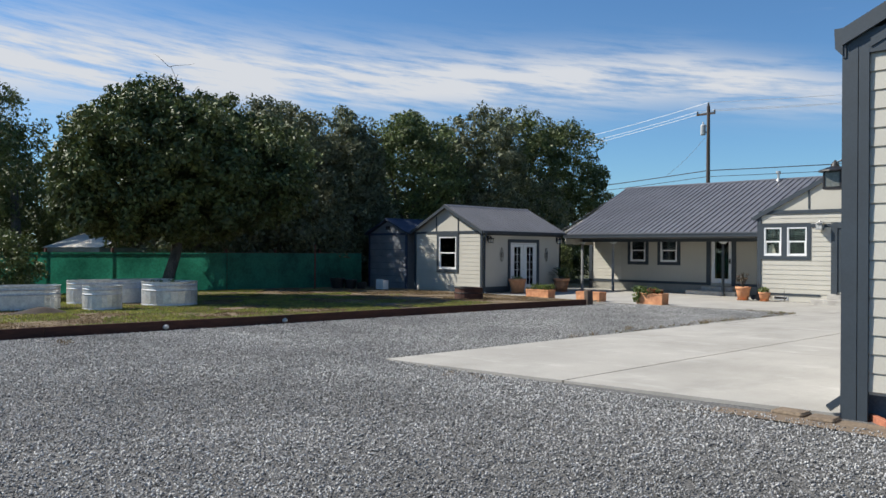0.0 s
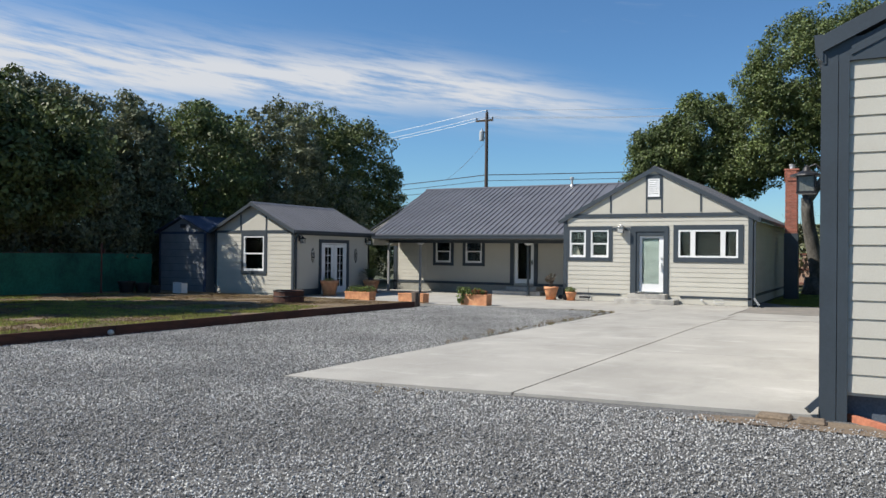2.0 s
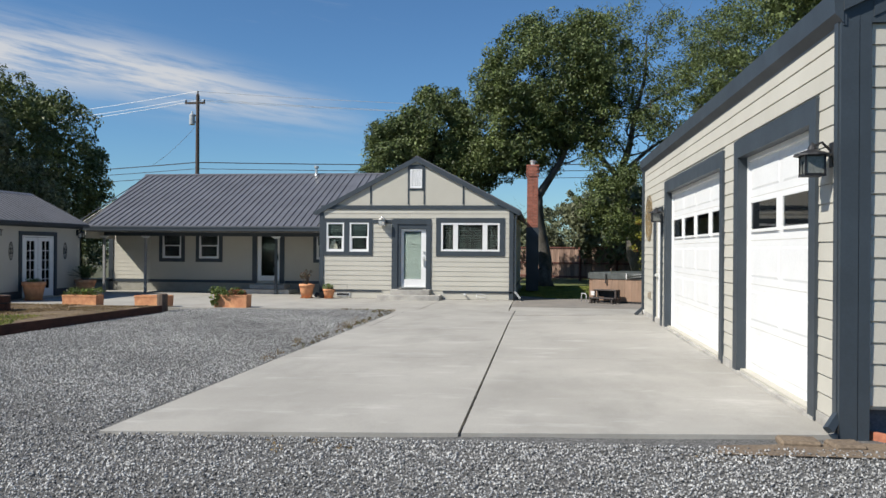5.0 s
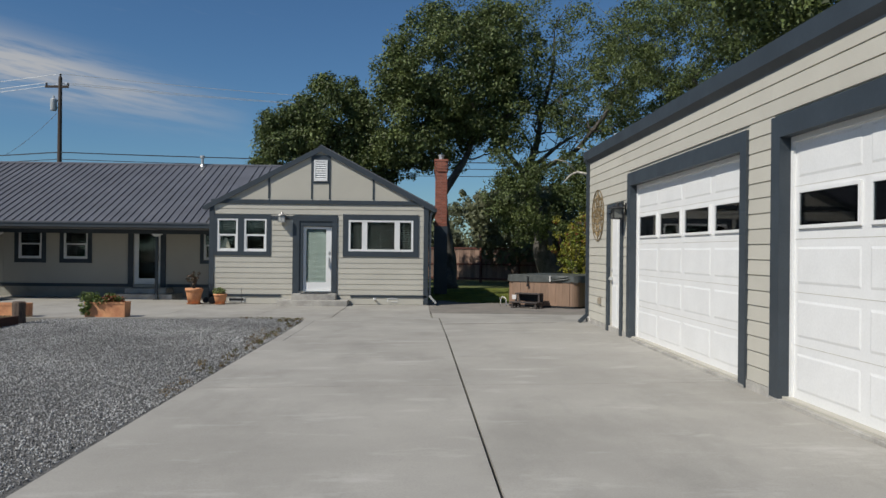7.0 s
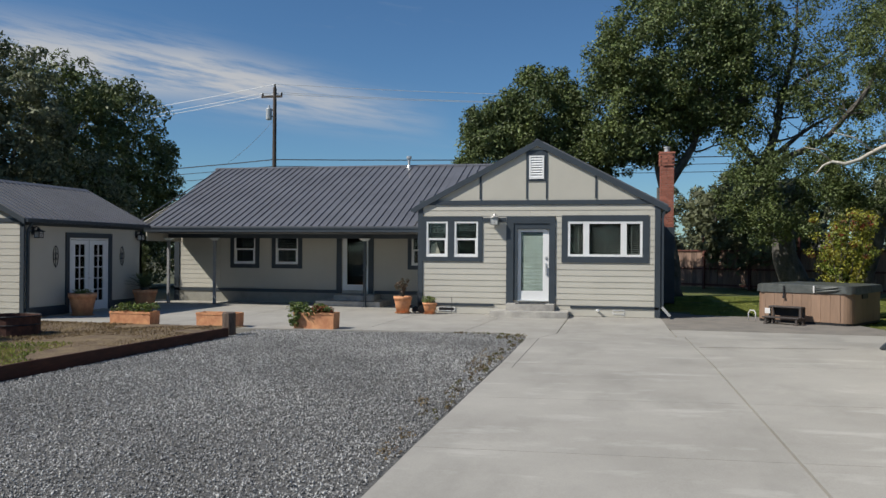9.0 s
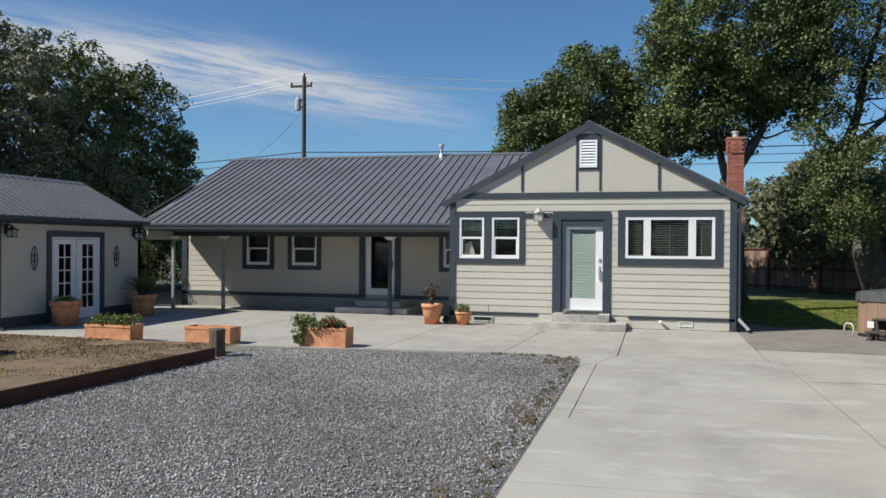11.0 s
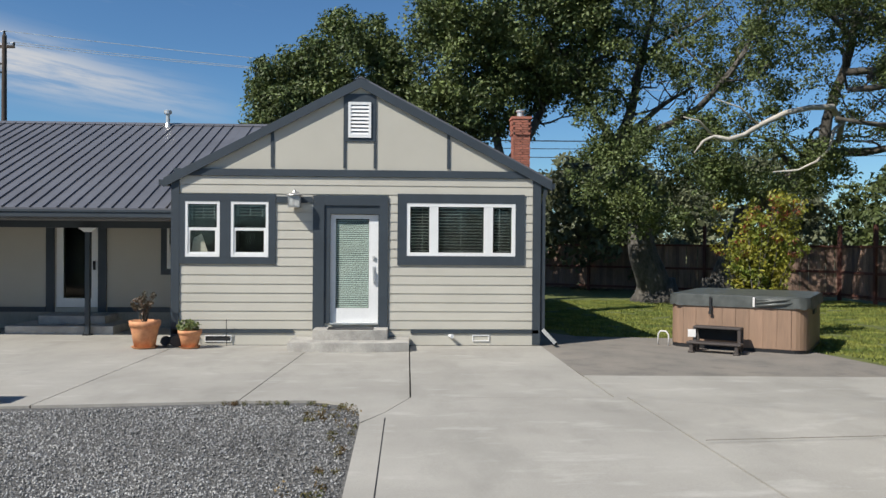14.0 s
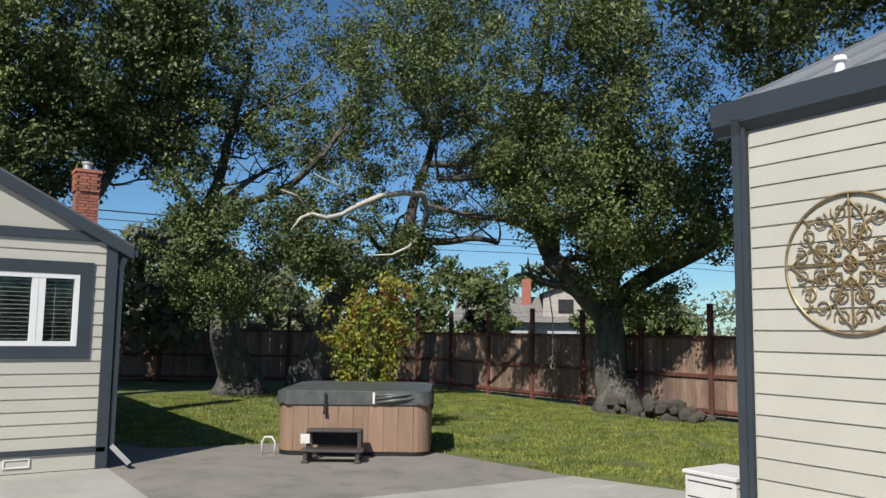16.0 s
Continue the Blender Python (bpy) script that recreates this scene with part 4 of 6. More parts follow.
# gable end and the rest
ge = pose(10.4, -20.8, 0)
fg = wall_with_holes("wall", 0, 8.0, .42, 3.7, [], .14, STUCCO, gar, ge)
siding(fg, ge, .215, 8.0, .45, 3.7, .18)
siding(fg, ge, 1.1, 6.9, 3.95, 4.3, .175)
siding(fg, ge, 1.9, 6.1, 4.3, 4.65, .175)
siding(fg, ge, 2.7, 5.3, 4.65, 5.0, .175)
part("gable_panel", prism([(.0, 3.7), (8.0, 3.7), (4.0, 5.62)], -.002, .12, "y"), STUCCO, gar, m=ge)
part("belt_trim", boxes((.0, 8.0, -.045, -.004, 3.7, 3.93)), TRIM, gar, m=ge)
bits("corner_trim", TRIM, gar, (-.03, .115, -.05, -.001, .14, 3.78), (.121, .215, -.046, -.001, .14, 3.78), m=ge)
bits("corner_trim", TRIM, gar, (-.02, .1, -.05, .0, .2, 3.8), (12.76, 12.848, -.04, .0, .2, 3.78), m=gf)
part("footing", boxes((.05, 8.0, .1, .2, -.1, .45)), mat("grey_footing", (.1, .12, .15), rough=.8), gar, m=ge)
bits("wall", STUCCO, gar, (10.56, 18.4, -8.1, -7.95, .2, 3.85), (18.26, 18.4, -20.66, -8.1, .2, 3.85))
groof = gable_roof(gar, 10.41, 18.46, -20.86, -7.75, 3.96, 5.86, .1, LIGHTROOF, .5, label="pale grey metal garage roof", seams_right=False)
part("fascia", boxes((10.38, 10.41, -20.86, -7.75, 3.68, 3.97)), TRIM, groof)
part("gutter", prism([(10.38, 3.7), (10.38, 3.975), (10.3, 3.975), (10.31, 3.78)], -20.87, -7.74, "y"), TRIM, groof)
for s, xo in ((-1, 10.38), (1, 18.49)):
    part("rake_trim", prism([(xo, 3.965), (14.4, 5.865), (14.4, 5.7), (xo, 3.8)], -20.89, -20.86, "y"), TRIM, groof)
    part("rake_trim", prism([(xo, 3.96), (14.4, 5.86), (14.4, 5.66), (xo, 3.72)], -7.75, -7.71, "y"), TRIM, groof)
    part("rake_moulding", prism([(xo + (.25 if s < 0 else -.25), 3.88), (14.4, 5.68), (14.4, 5.55), (xo + (.25 if s < 0 else -.25), 3.75)], -20.856, -20.83, "y"), TRIM, groof)
downspout(gar, [(10.36, -20.74, 3.84), (10.405, -20.76, 3.7), (10.405, -20.76, .38), (10.27, -20.88, .25)], .065)
downspout(gar, [(10.32, -8.0, 3.82), (10.37, -7.97, 3.68), (10.37, -7.97, .36), (10.18, -8.05, .2)], .075)
vp = part("roof_vent", lathe([(.06, 0), (.04, .04), (.035, .1), (.06, .11), (.05, .15)], 12), WHITE, gar, "small white roof vent cap")
vp.matrix_basis = pose(10.82, -8.64, 4.13)
lantern("garage_lamp", wall_pose(10.4, -20.6, -90, 2.52), DARKMETAL, .16, "black craftsman wall lantern beside the big garage door", False)
lantern("garage_lamp", wall_pose(10.4, -11.14, -90, 2.45), DARKMETAL, .17, "black craftsman wall lantern above the side door", False)
lantern("entry_lamp", pose(2.28, 0, 2.7), mat("pale_lamp_metal", (.45, .44, .42), rough=.4, metal=.5), .2, "pale metal and glass wall lantern beside the front door")
# outlet box on the garage wall
ob = part("outlet_box", boxes((-.06, .06, -.07, -.022, -.075, .075), (-.04, .04, -.085, -.07, -.05, .05), bevel=.008), mat("tan_plastic", (.36, .31, .24), rough=.5))
ob.matrix_basis = wall_pose(10.4, -9.2, -90, .74)
tagged(ob, "weatherproof tan electrical outlet box on the clapboard wall", "outlet")
# orange board beside the garage end
for i in range(3):
    x = 10.45 + i * 1.6
    ob = part("edging_board", boxes((0, 1.58, 0, .05, -.05, .1), bevel=.004), ORANGE)
    ob.matrix_basis = pose(10.6 + i * 1.03, -20.75 - i * 1.23, .13, 0, 0, -50)
    tagged(ob, "orange-stained timber edging board beside the garage end wall", "garden edging", "orange boards")
for x, y, w, a in ((9.98, -20.6, .32, -3), (10.32, -20.68, .26, 4)):
    ob = part("flat_stone", boxes((-w / 2, w / 2, -.12, .12, 0, .07), bevel=.02), DIRT)
    ob.matrix_basis = pose(x, y - .45, .14, 0, 0, a)
    tagged(ob, "flat sandy splash stone below the garage downspout", "stone", "splash stones")


# ------------------------------------------------------------ leaves and trees
def leaf_mesh(name, clumps, per, size, material, seed, parent=None, flat=.35, label="", kind=""):
    """Many small folded leaves gathered in clumps: rows of (centre, radius)."""
    rng = np.random.default_rng(seed)
    c = np.array([[*p, r] for p, r in clumps], float)
    n = len(c) * per
    base = np.repeat(c, per, 0)
    d = rng.normal(size=(n, 3))
    d /= np.linalg.norm(d, axis=1)[:, None]
    rad = base[:, 3] * rng.uniform(.25, 1, n) ** .6
    pos = base[:, :3] + d * rad[:, None] * (1, 1, .8)
    nrm = d + rng.normal(size=(n, 3)) * .8 + (0, 0, flat)
    nrm /= np.linalg.norm(nrm, axis=1)[:, None]
    u = np.cross(nrm, rng.normal(size=(n, 3)))
    u /= np.linalg.norm(u, axis=1)[:, None]
    v = np.cross(nrm, u)
    s = size * rng.uniform(.6, 1.4, n)[:, None]
    a, b = pos - u * s, pos + u * s
    l, r = pos + v * s * .55 + nrm * s * .2, pos - v * s * .55 + nrm * s * .2
    if size > .084:
        verts = np.stack([a, l + v * s * .15, b - v * s * .5], 1).reshape(-1, 3)
    else:
        verts = np.stack([a, l, b, r], 1).reshape(-1, 3)
    idx = np.arange(n) * 4
    faces = np.stack([idx, idx + 1, idx + 2, idx, idx + 2, idx + 3], 1).reshape(-1)
    k = 2
    if size > .084:
        faces, k = np.arange(n * 3), 1
    me = bpy.data.meshes.new(name)
    me.vertices.add(len(verts))
    me.vertices.foreach_set("co", verts.ravel().astype(np.float32))
    me.loops.add(len(faces))
    me.loops.foreach_set("vertex_index", faces.astype(np.int32))
    me.polygons.add(n * k)
    me.polygons.foreach_set("loop_start", (np.arange(n * k) * 3).astype(np.int32))
    me.update(calc_edges=True)
    me.materials.append(material)
    ob = new(name, me)
    ob.parent = parent
    return tagged(ob, label=label, kind=kind)


def crown_clumps(blobs, seed, gap=.0):
    """Clump centres over and in uneven ellipsoids: rows (x, y, z, rx, ry, rz, count, clump radius)."""
    rng = random.Random(seed)
    out = []
    for x, y, z, rx, ry, rz, n, cr in blobs:
        k = 0
        while k < n:
            d = Vector((rng.gauss(0, 1), rng.gauss(0, 1), rng.gauss(0, 1))).normalized()
            q = rng.uniform(.45, 1.0) ** .5
            q *= 1 + .22 * noise.noise(d * 2.3 + Vector((seed, x, y)))
            p = Vector((x + d.x * rx * q, y + d.y * ry * q, z + d.z * rz * q))
            if gap and noise.noise(p * 1.0 + Vector((seed, 0, 0))) < gap - .5:
                k += .35
                continue
            out.append((p, cr * rng.uniform(.6, 1.35)))
            k += 1
    return out


def limb(bm, start, end, r0, r1, bend=.12, n=7, seed=0, sides=7):
    rng = random.Random(seed)
    a, b = Vector(start), Vector(end)
    L = (b - a).length
    pts, rad = [], []
    o1, o2 = (Vector([rng.uniform(-1, 1) for _ in range(3)]) * L * bend for _ in range(2))
    for i in range(n + 1):
        t = i / n
        w = math.sin(math.pi * t)
        pts.append(a.lerp(b, t) + o1 * w + o2 * math.sin(2 * math.pi * t) * .5)
        rad.append(r0 + (r1 - r0) * t)
    tube(bm, pts, rad, sides)
    return pts


def branches(bm, pts, r, count, reach, seed, depth=1, up=.25):
    """Side branches from a limb, forking on."""
    rng = random.Random(seed)
    for i in range(count):
        k = rng.randint(len(pts) // 3, len(pts) - 1)
        p = pts[k]
        d = Vector((rng.uniform(-1, 1), rng.uniform(-1, 1), rng.uniform(-.3, .9) + up)).normalized()
        L = reach * rng.uniform(.5, 1.1)
        q = limb(bm, p, p + d * L, r * .5, r * .12, .15, 5, rng.random(), 5)
        if depth:
            branches(bm, q, r * .4, 3, L * .55, rng.random(), depth - 1, up)


def tree(name, label, base, limbs, blobs, leaf, size, per, seed, twigs=3, bark=None, gap=.28, category="tree"):
    """limbs: rows (start, end, r0, r1) in world metres."""
    th = empty(name, label, category, m=pose(*base))
    inv = Matrix.Translation(-Vector(base))
    bm = bmesh.new()
    for i, (a, b, r0, r1) in enumerate(limbs):
        pts = limb(bm, a, b, r0, r1, .07, 8, seed * 31 + i, 9)
        if i:
            branches(bm, pts, r1 * 1.1, twigs, 2.0, seed * 7 + i, 1)
    if limbs:
        x, y, z = limbs[0][0]
        tube(bm, [(x, y, z - .15), (x, y, z + .25), (x, y, z + .8)], [limbs[0][2] * 1.7, limbs[0][2] * 1.25, limbs[0][2]], 10)
    t = smooth(part("trunk", bm, bark or BARK, th))
    t.matrix_basis = inv
    cl = crown_clumps(blobs, seed, gap)
    c = leaf_mesh("crown", cl, per, size, leaf, seed, th)
    c.matrix_basis = inv
    return th


# left tree line behind the green fence and the sheds
tree("oak_tree", "broad dark evergreen oak standing in the lawn before the green fence", (-11.8, -17.6, .1),
     [((-11.8, -17.6, 0), (-11.6, -17.3, 2.4), .19, .16), ((-11.5, -17.1, 2.2), (-9.6, -15.6, 5.2), .15, .05), ((-11.5, -17.1, 2.3), (-13.2, -18.9, 5.2), .15, .05), ((-11.5, -17.1, 2.4), (-11.4, -16.9, 6.2), .16, .05)],
     [(-11.8, -17.5, 4.6, 3.4, 3.4, 2.35, 640, .42), (-12.4, -19.2, 3.9, 2.1, 2.1, 1.9, 200, .4), (-11.0, -15.2, 4.3, 2.5, 2.5, 2.0, 270, .4), (-11.6, -17.3, 3.0, 3.2, 3.2, 1.0, 170, .36)], LEAFDARK, .075, 96, 3, gap=.12)
tree("oak_tree", "dark evergreen tree at the edge of the yard", (-25, -18.5, 0), [((-25, -18.5, 0), (-25, -18.5, 5), .3, .14)],
     [(-26, -20.6, 5.6, 3.4, 3.4, 4.1, 480, .5), (-25.5, -14.3, 3.2, 2.6, 2.6, 2.6, 200, .5)], LEAFDARK, .085, 60, 4, gap=0)
rows = [(-19.4, -12.6, 3.9, 3.0, 4.3, LEAFOLIVE), (-27.5, -9.5, 3.2, 3.2, 3.4, LEAFDARK), (-31, -17.0, 3.2, 3.8, 3.6, LEAFDARK), (-18.8, -8.9, 4.5, 3.0, 4.5, LEAFOLIVE), (-18.6, -4.9, 4.4, 1.6, 4.2, LEAFOLIVE), (-18.6, -.9, 4.8, 2.8, 4.4, LEAF), (-18.2, 4.0, 5.2, 2.8, 4.7, LEAFOLIVE), (-18.9, 8.2, 5.4, 3.4, 5.3, LEAFDARK), (-18.4, 11.5, 5.4, 3.4, 5.0, LEAFDARK), (-22.0, 3.0, 4.6, 3.4, 5.0, LEAFDARK), (-22.5, -6.0, 4.3, 3.6, 4.4, LEAFDARK)]
for i, (x, y, z, r, h, lf) in enumerate(rows):
    lab = {LEAFDARK: "dense dark green evergreen tree behind the fence", LEAFOLIVE: "grey-green bushy tree with bare upright twigs behind the sheds", LEAF: "dense mid-green leafy tree behind the sheds"}[lf]
    tree("background_tree", lab, (x, y, 0), [((x, y, 0), (x + .3, y, 3.5), .2, .1), ((x, y, 3), (x + 1, y + .8, h + 2.5), .1, .03), ((x, y, 2.6), (x - 1, y - .8, h + 2.2), .1, .03)],
         [(x, y, z, r, r * 1.05, h, 460, .48), (x + .6, y + .7, z * .55, r * .8, r * .8, z * .55, 170, .5)], lf, .095, 66, 20 + i, gap=.0 if lf != LEAFOLIVE else .06)
tree("bush", "bare straggly grey-green bush behind the sheds", (-16.2, .8, 0), [((-16.2, .8, 0), (-16, .8, 2), .08, .05)],
     [(-16.0, .8, 2.9, 1.3, 1.3, 2.0, 60, .4), (-16.0, 6.5, 3.4, 2.0, 2.4, 2.6, 190, .45)], LEAFOLIVE, .07, 45, 50, twigs=9, bark=PALEBARK)
tree("hedge_bush", "leafy dark bush with pale blossom against the green fence", (-13.5, -22.4, 0), [((-13.5, -22.4, 0), (-13.5, -22.4, 1), .05, .03)],
     [(-13.5, -22.5, 1.1, 1.3, 1.7, 1.25, 240, .28)], LEAFDARK, .05, 60, 51)

tree("bush", "leafy green bush in the gap between shed and porch", (-11.4, 2.3, 0), [((-11.4, 2.3, 0), (-11.4, 2.3, 1.2), .05, .03)],
     [(-11.5, 2.3, 1.2, .9, .9, 1.0, 140, .26)], LEAFDARK, .05, 60, 52)

# oaks behind the house and over the back lawn
tree("oak_tree", "rounded green oak rising behind the house roof", (3.6, 15.0, 0), [((3.6, 15, 0), (3.5, 14.8, 5), .3, .2), ((3.5, 14.8, 4.5), (1.9, 14.2, 8), .15, .05), ((3.5, 14.8, 4.5), (3.6, 14, 8), .15, .05)],
     [(2.3, 14.6, 7.8, 2.3, 2.4, 2.6, 450, .45), (.4, 14.2, 6.7, 1.9, 2.0, 2.3, 280, .42), (4.0, 14.3, 6.0, 1.7, 1.6, 1.4, 130, .42)], LEAF, .07, 105, 60, gap=.1)
tree("oak_tree", "tall spreading oak behind the brick chimney", (8.0, 12.4, 0),
     [((8.0, 12.4, 0), (7.7, 12.2, 4.6), .38, .27), ((7.7, 12.2, 4.4), (9.2, 12.6, 7.2), .22, .1), ((9.1, 12.5, 7), (10.6, 12.6, 10.5), .12, .04), ((7.7, 12.2, 4.5), (6.4, 12.6, 8.2), .17, .05), ((9.2, 12.6, 7), (12.0, 11.5, 9.2), .1, .04)],
     [(8.2, 12.6, 10.2, 3.6, 3.3, 3.4, 640, .52), (6.8, 12.9, 8.0, 2.6, 2.4, 2.6, 260, .48), (10.6, 12.2, 11.2, 2.2, 2.4, 2.4, 130, .45), (9.9, 11.6, 7.3, 1.3, 1.2, .7, 26, .35), (5.4, 13.2, 6.4, 1.4, 1.2, 1.2, 70, .4)], LEAF, .068, 96, 61, twigs=6, gap=.22)
tree("oak_tree", "old gnarled oak with thick dark trunk over the lawn", (13.2, 12.6, 0),
     [((13.2, 12.6, 0), (12.6, 12.4, 2.8), .62, .42), ((12.6, 12.4, 2.6), (11.6, 12.2, 5.6), .36, .24), ((11.6, 12.2, 5.4), (12.4, 12.2, 8.2), .2, .12), ((11.6, 12.2, 5.5), (9.8, 11.6, 7.6), .15, .06), ((12.4, 12.2, 8), (13.0, 12.2, 12), .12, .05), ((11.8, 12.3, 5.6), (14.2, 11.9, 7.4), .12, .05), ((12.4, 12.2, 8), (15.4, 12, 10.6), .09, .04), ((11.8, 12.0, 5.4), (14.2, 9.4, 7.1), .15, .09), ((14.2, 9.4, 7.1), (15.7, 9.0, 9.8), .1, .04)],
     [(12.2, 9.8, 4.1, 2.8, 1.6, 1.6, 230, .42), (11.4, 10.2, 2.9, 1.2, 1.0, .8, 50, .35), (12.4, 12.4, 11.4, 4.2, 3.6, 2.6, 300, .52), (10.6, 12.0, 8.0, 2.6, 2.2, 1.6, 130, .4), (14.6, 11.8, 8.6, 2.4, 2.2, 1.3, 100, .42), (11.0, 10.6, 5.6, 1.4, 1.4, 1.1, 60, .4), (14.2, 9.2, 7.4, 2.2, 1.6, 2.2, 120, .36)], LEAF, .055, 66, 62, twigs=6, gap=.42)
tree("oak_tree", "leaning oak with long low limbs beyond the hot tub", (15.2, 12.2, 0),
     [((15.2, 12.2, 0), (16.0, 11.8, 3.2), .5, .32), ((16.0, 11.8, 3.0), (18.4, 10.8, 5.2), .28, .18), ((18.4, 10.8, 5.1), (20.8, 9.2, 5.0), .15, .08), ((18.2, 10.8, 5.0), (18.8, 10.0, 9.4), .2, .09), ((18.8, 10, 9.2), (20.6, 9.6, 12.6), .1, .04), ((18.6, 10.1, 7.6), (22.0, 9.2, 8.2), .13, .05), ((17.4, 11, 4.6), (15.2, 9.4, 5.4), .1, .04), ((18.7, 10, 8.6), (15.9, 9.8, 11.4), .1, .04)],
     [(15.4, 9.4, 4.7, 2.8, 1.9, 1.4, 240, .42), (18.6, 10.4, 11.6, 3.6, 3.4, 2.4, 250, .45), (19.6, 9.2, 6.4, 2.2, 1.8, 1.0, 70, .4), (16.4, 10.8, 8.0, 2.0, 1.8, 1.1, 60, .4), (21.0, 9.4, 8.6, 2.2, 2.2, 1.6, 110, .42)], LEAF, .052, 84, 63, twigs=5, gap=.46)
bm = bmesh.new()
tube(bm, [(18.6, 10.6, 5.4), (17.6, 8.6, 5.7), (16.7, 7.5, 6.0), (16.0, 7.4, 5.95), (15.3, 7.5, 5.8), (14.6, 7.6, 5.45), (14.1, 7.5, 5.15), (13.6, 7.4, 5.0), (13.2, 7.5, 5.1), (12.9, 7.5, 4.95), (12.6, 7.4, 4.6)], [.1, .095, .09, .085, .08, .075, .07, .07, .055, .04, .015], 8)
tube(bm, [(17.6, 8.6, 5.7), (16.9, 7.7, 5.4), (16.6, 7.5, 4.75), (16.2, 7.4, 4.4), (15.7, 7.5, 4.15), (15.0, 7.6, 4.1)], [.06, .05, .045, .04, .03, .01], 7)
tube(bm, [(13.2, 7.5, 5.1), (12.7, 7.3, 5.5), (12.2, 7.2, 5.6)], [.04, .03, .01], 6)
tube(bm, [(14.6, 7.6, 5.45), (13.9, 7.3, 5.9), (13.1, 7.1, 6.1)], [.04, .025, .01], 6)
ob = smooth(part("bare_limb", bm, PALEBARK, bpy.data.objects["oak_tree.005"] if "oak_tree.005" in bpy.data.objects else None))
if ob.parent:
    ob.matrix_basis = Matrix.Translation(-Vector(ob.parent.matrix_basis.translation))
tagged(ob, "pale bare twisting limb")
tree("oak_tree", "huge spreading oak with forked trunk and rope by the fence", (20.3, 3.2, 0),
     [((20.3, 3.2, 0), (20.1, 3.5, 2.7), .5, .38), ((20.1, 3.5, 2.5), (19.1, 4.6, 4.1), .32, .26), ((19.1, 4.6, 4.0), (18.7, 5.3, 8.2), .24, .12), ((20.1, 3.5, 2.6), (22.6, 1.0, 5.2), .26, .16), ((19.0, 4.8, 4.7), (16.2, 6.4, 5.5), .13, .05), ((20.1, 3.5, 2.7), (20.4, 2.8, 7.4), .22, .1), ((18.7, 5.2, 7.6), (15.0, 6.6, 9.0), .11, .04), ((18.7, 5.2, 7), (18.5, 3.8, 11), .12, .05), ((18.7, 5.2, 6.6), (16.3, 6.0, 6.2), .14, .07), ((16.9, 6.0, 6.5), (19.2, 6.0, 8.8), .1, .05), ((20.4, 4.4, 6.2), (18.1, 6.0, 6.7), .13, .08)],
     [(18.2, 3.0, 6.2, 2.4, 2.2, 1.8, 280, .4), (17.4, 3.8, 9.6, 3.8, 3.2, 2.6, 470, .45), (20.4, 1.0, 8.6, 3.6, 3.4, 3.4, 500, .5), (18.9, 1.4, 5.0, 2.2, 2.0, 1.4, 280, .4), (19.6, 2.0, 3.5, 1.3, 1.1, 1.2, 100, .35), (19.0, 4.2, 6.6, 1.8, 1.6, 1.6, 150, .4), (15.6, 6.2, 8.8, 2.4, 2.2, 1.6, 120, .42), (22.4, -2.6, 7.6, 3.4, 3.4, 3.4, 320, .5), (20.2, -1.6, 5.2, 2.2, 2.2, 1.6, 160, .42)], LEAF, .047, 104, 64, twigs=5, gap=.4)
tree("oak_tree", "leafy oak rising behind the garage roof", (21.5, -9.0, 0), [((21.5, -9, 0), (21.4, -9, 6), .35, .2), ((21.4, -9, 5), (19.4, -8, 9), .15, .05)],
     [(20.2, -8.4, 9.2, 4.0, 4.0, 3.0, 520, .55), (17.5, -4.6, 9.8, 3.2, 3.2, 2.2, 330, .5), (22.5, -13, 8.0, 3.6, 3.6, 2.4, 200, .6)], LEAF, .09, 55, 65, gap=.15)
# mid-distance and far trees beyond the fence
for i, (x, y, z, r, h, lf) in enumerate(((12.6, 20.5, 3.2, 3.2, 3.0, LEAFOLIVE), (17, 27, 2.6, 4.6, 3.2, LEAFOLIVE), (5.6, 27, 1.8, 4.0, 2.0, LEAFOLIVE), (24, 30, 3.8, 4.0, 3.4, LEAFOLIVE), (32.0, 28.5, 3.0, 3.8, 3.1, LEAFDARK), (38.0, 19.0, 2.0, 3.6, 2.0, LEAF), (45, 10, 2.6, 4.5, 2.6, LEAFYEL), (30, 2, 2.4, 2.4, 2.2, LEAFYEL), (33, -4, 3.2, 3.5, 3.2, LEAFOLIVE), (13, 46, 3.2, 6, 4.2, LEAFOLIVE), (48, 40, 3.5, 7, 4.5, LEAF))):
    tree("distant_tree", {LEAFOLIVE: "grey-green scrubby tree beyond the wooden fence", LEAFDARK: "dense dark rounded tree beyond the wooden fence", LEAF: "rounded green tree beyond the wooden fence", LEAFYEL: "yellow-green tree beyond the wooden fence"}[lf], (x, y, 0),
         [((x, y, 0), (x, y, 2.5), .2, .1), ((x, y, 2), (x + 1, y - .5, h + 2), .1, .03)], [(x, y, z, r, r, h, 170, .6)], lf, .17, 70, 80 + i, gap=.0, twigs=6)

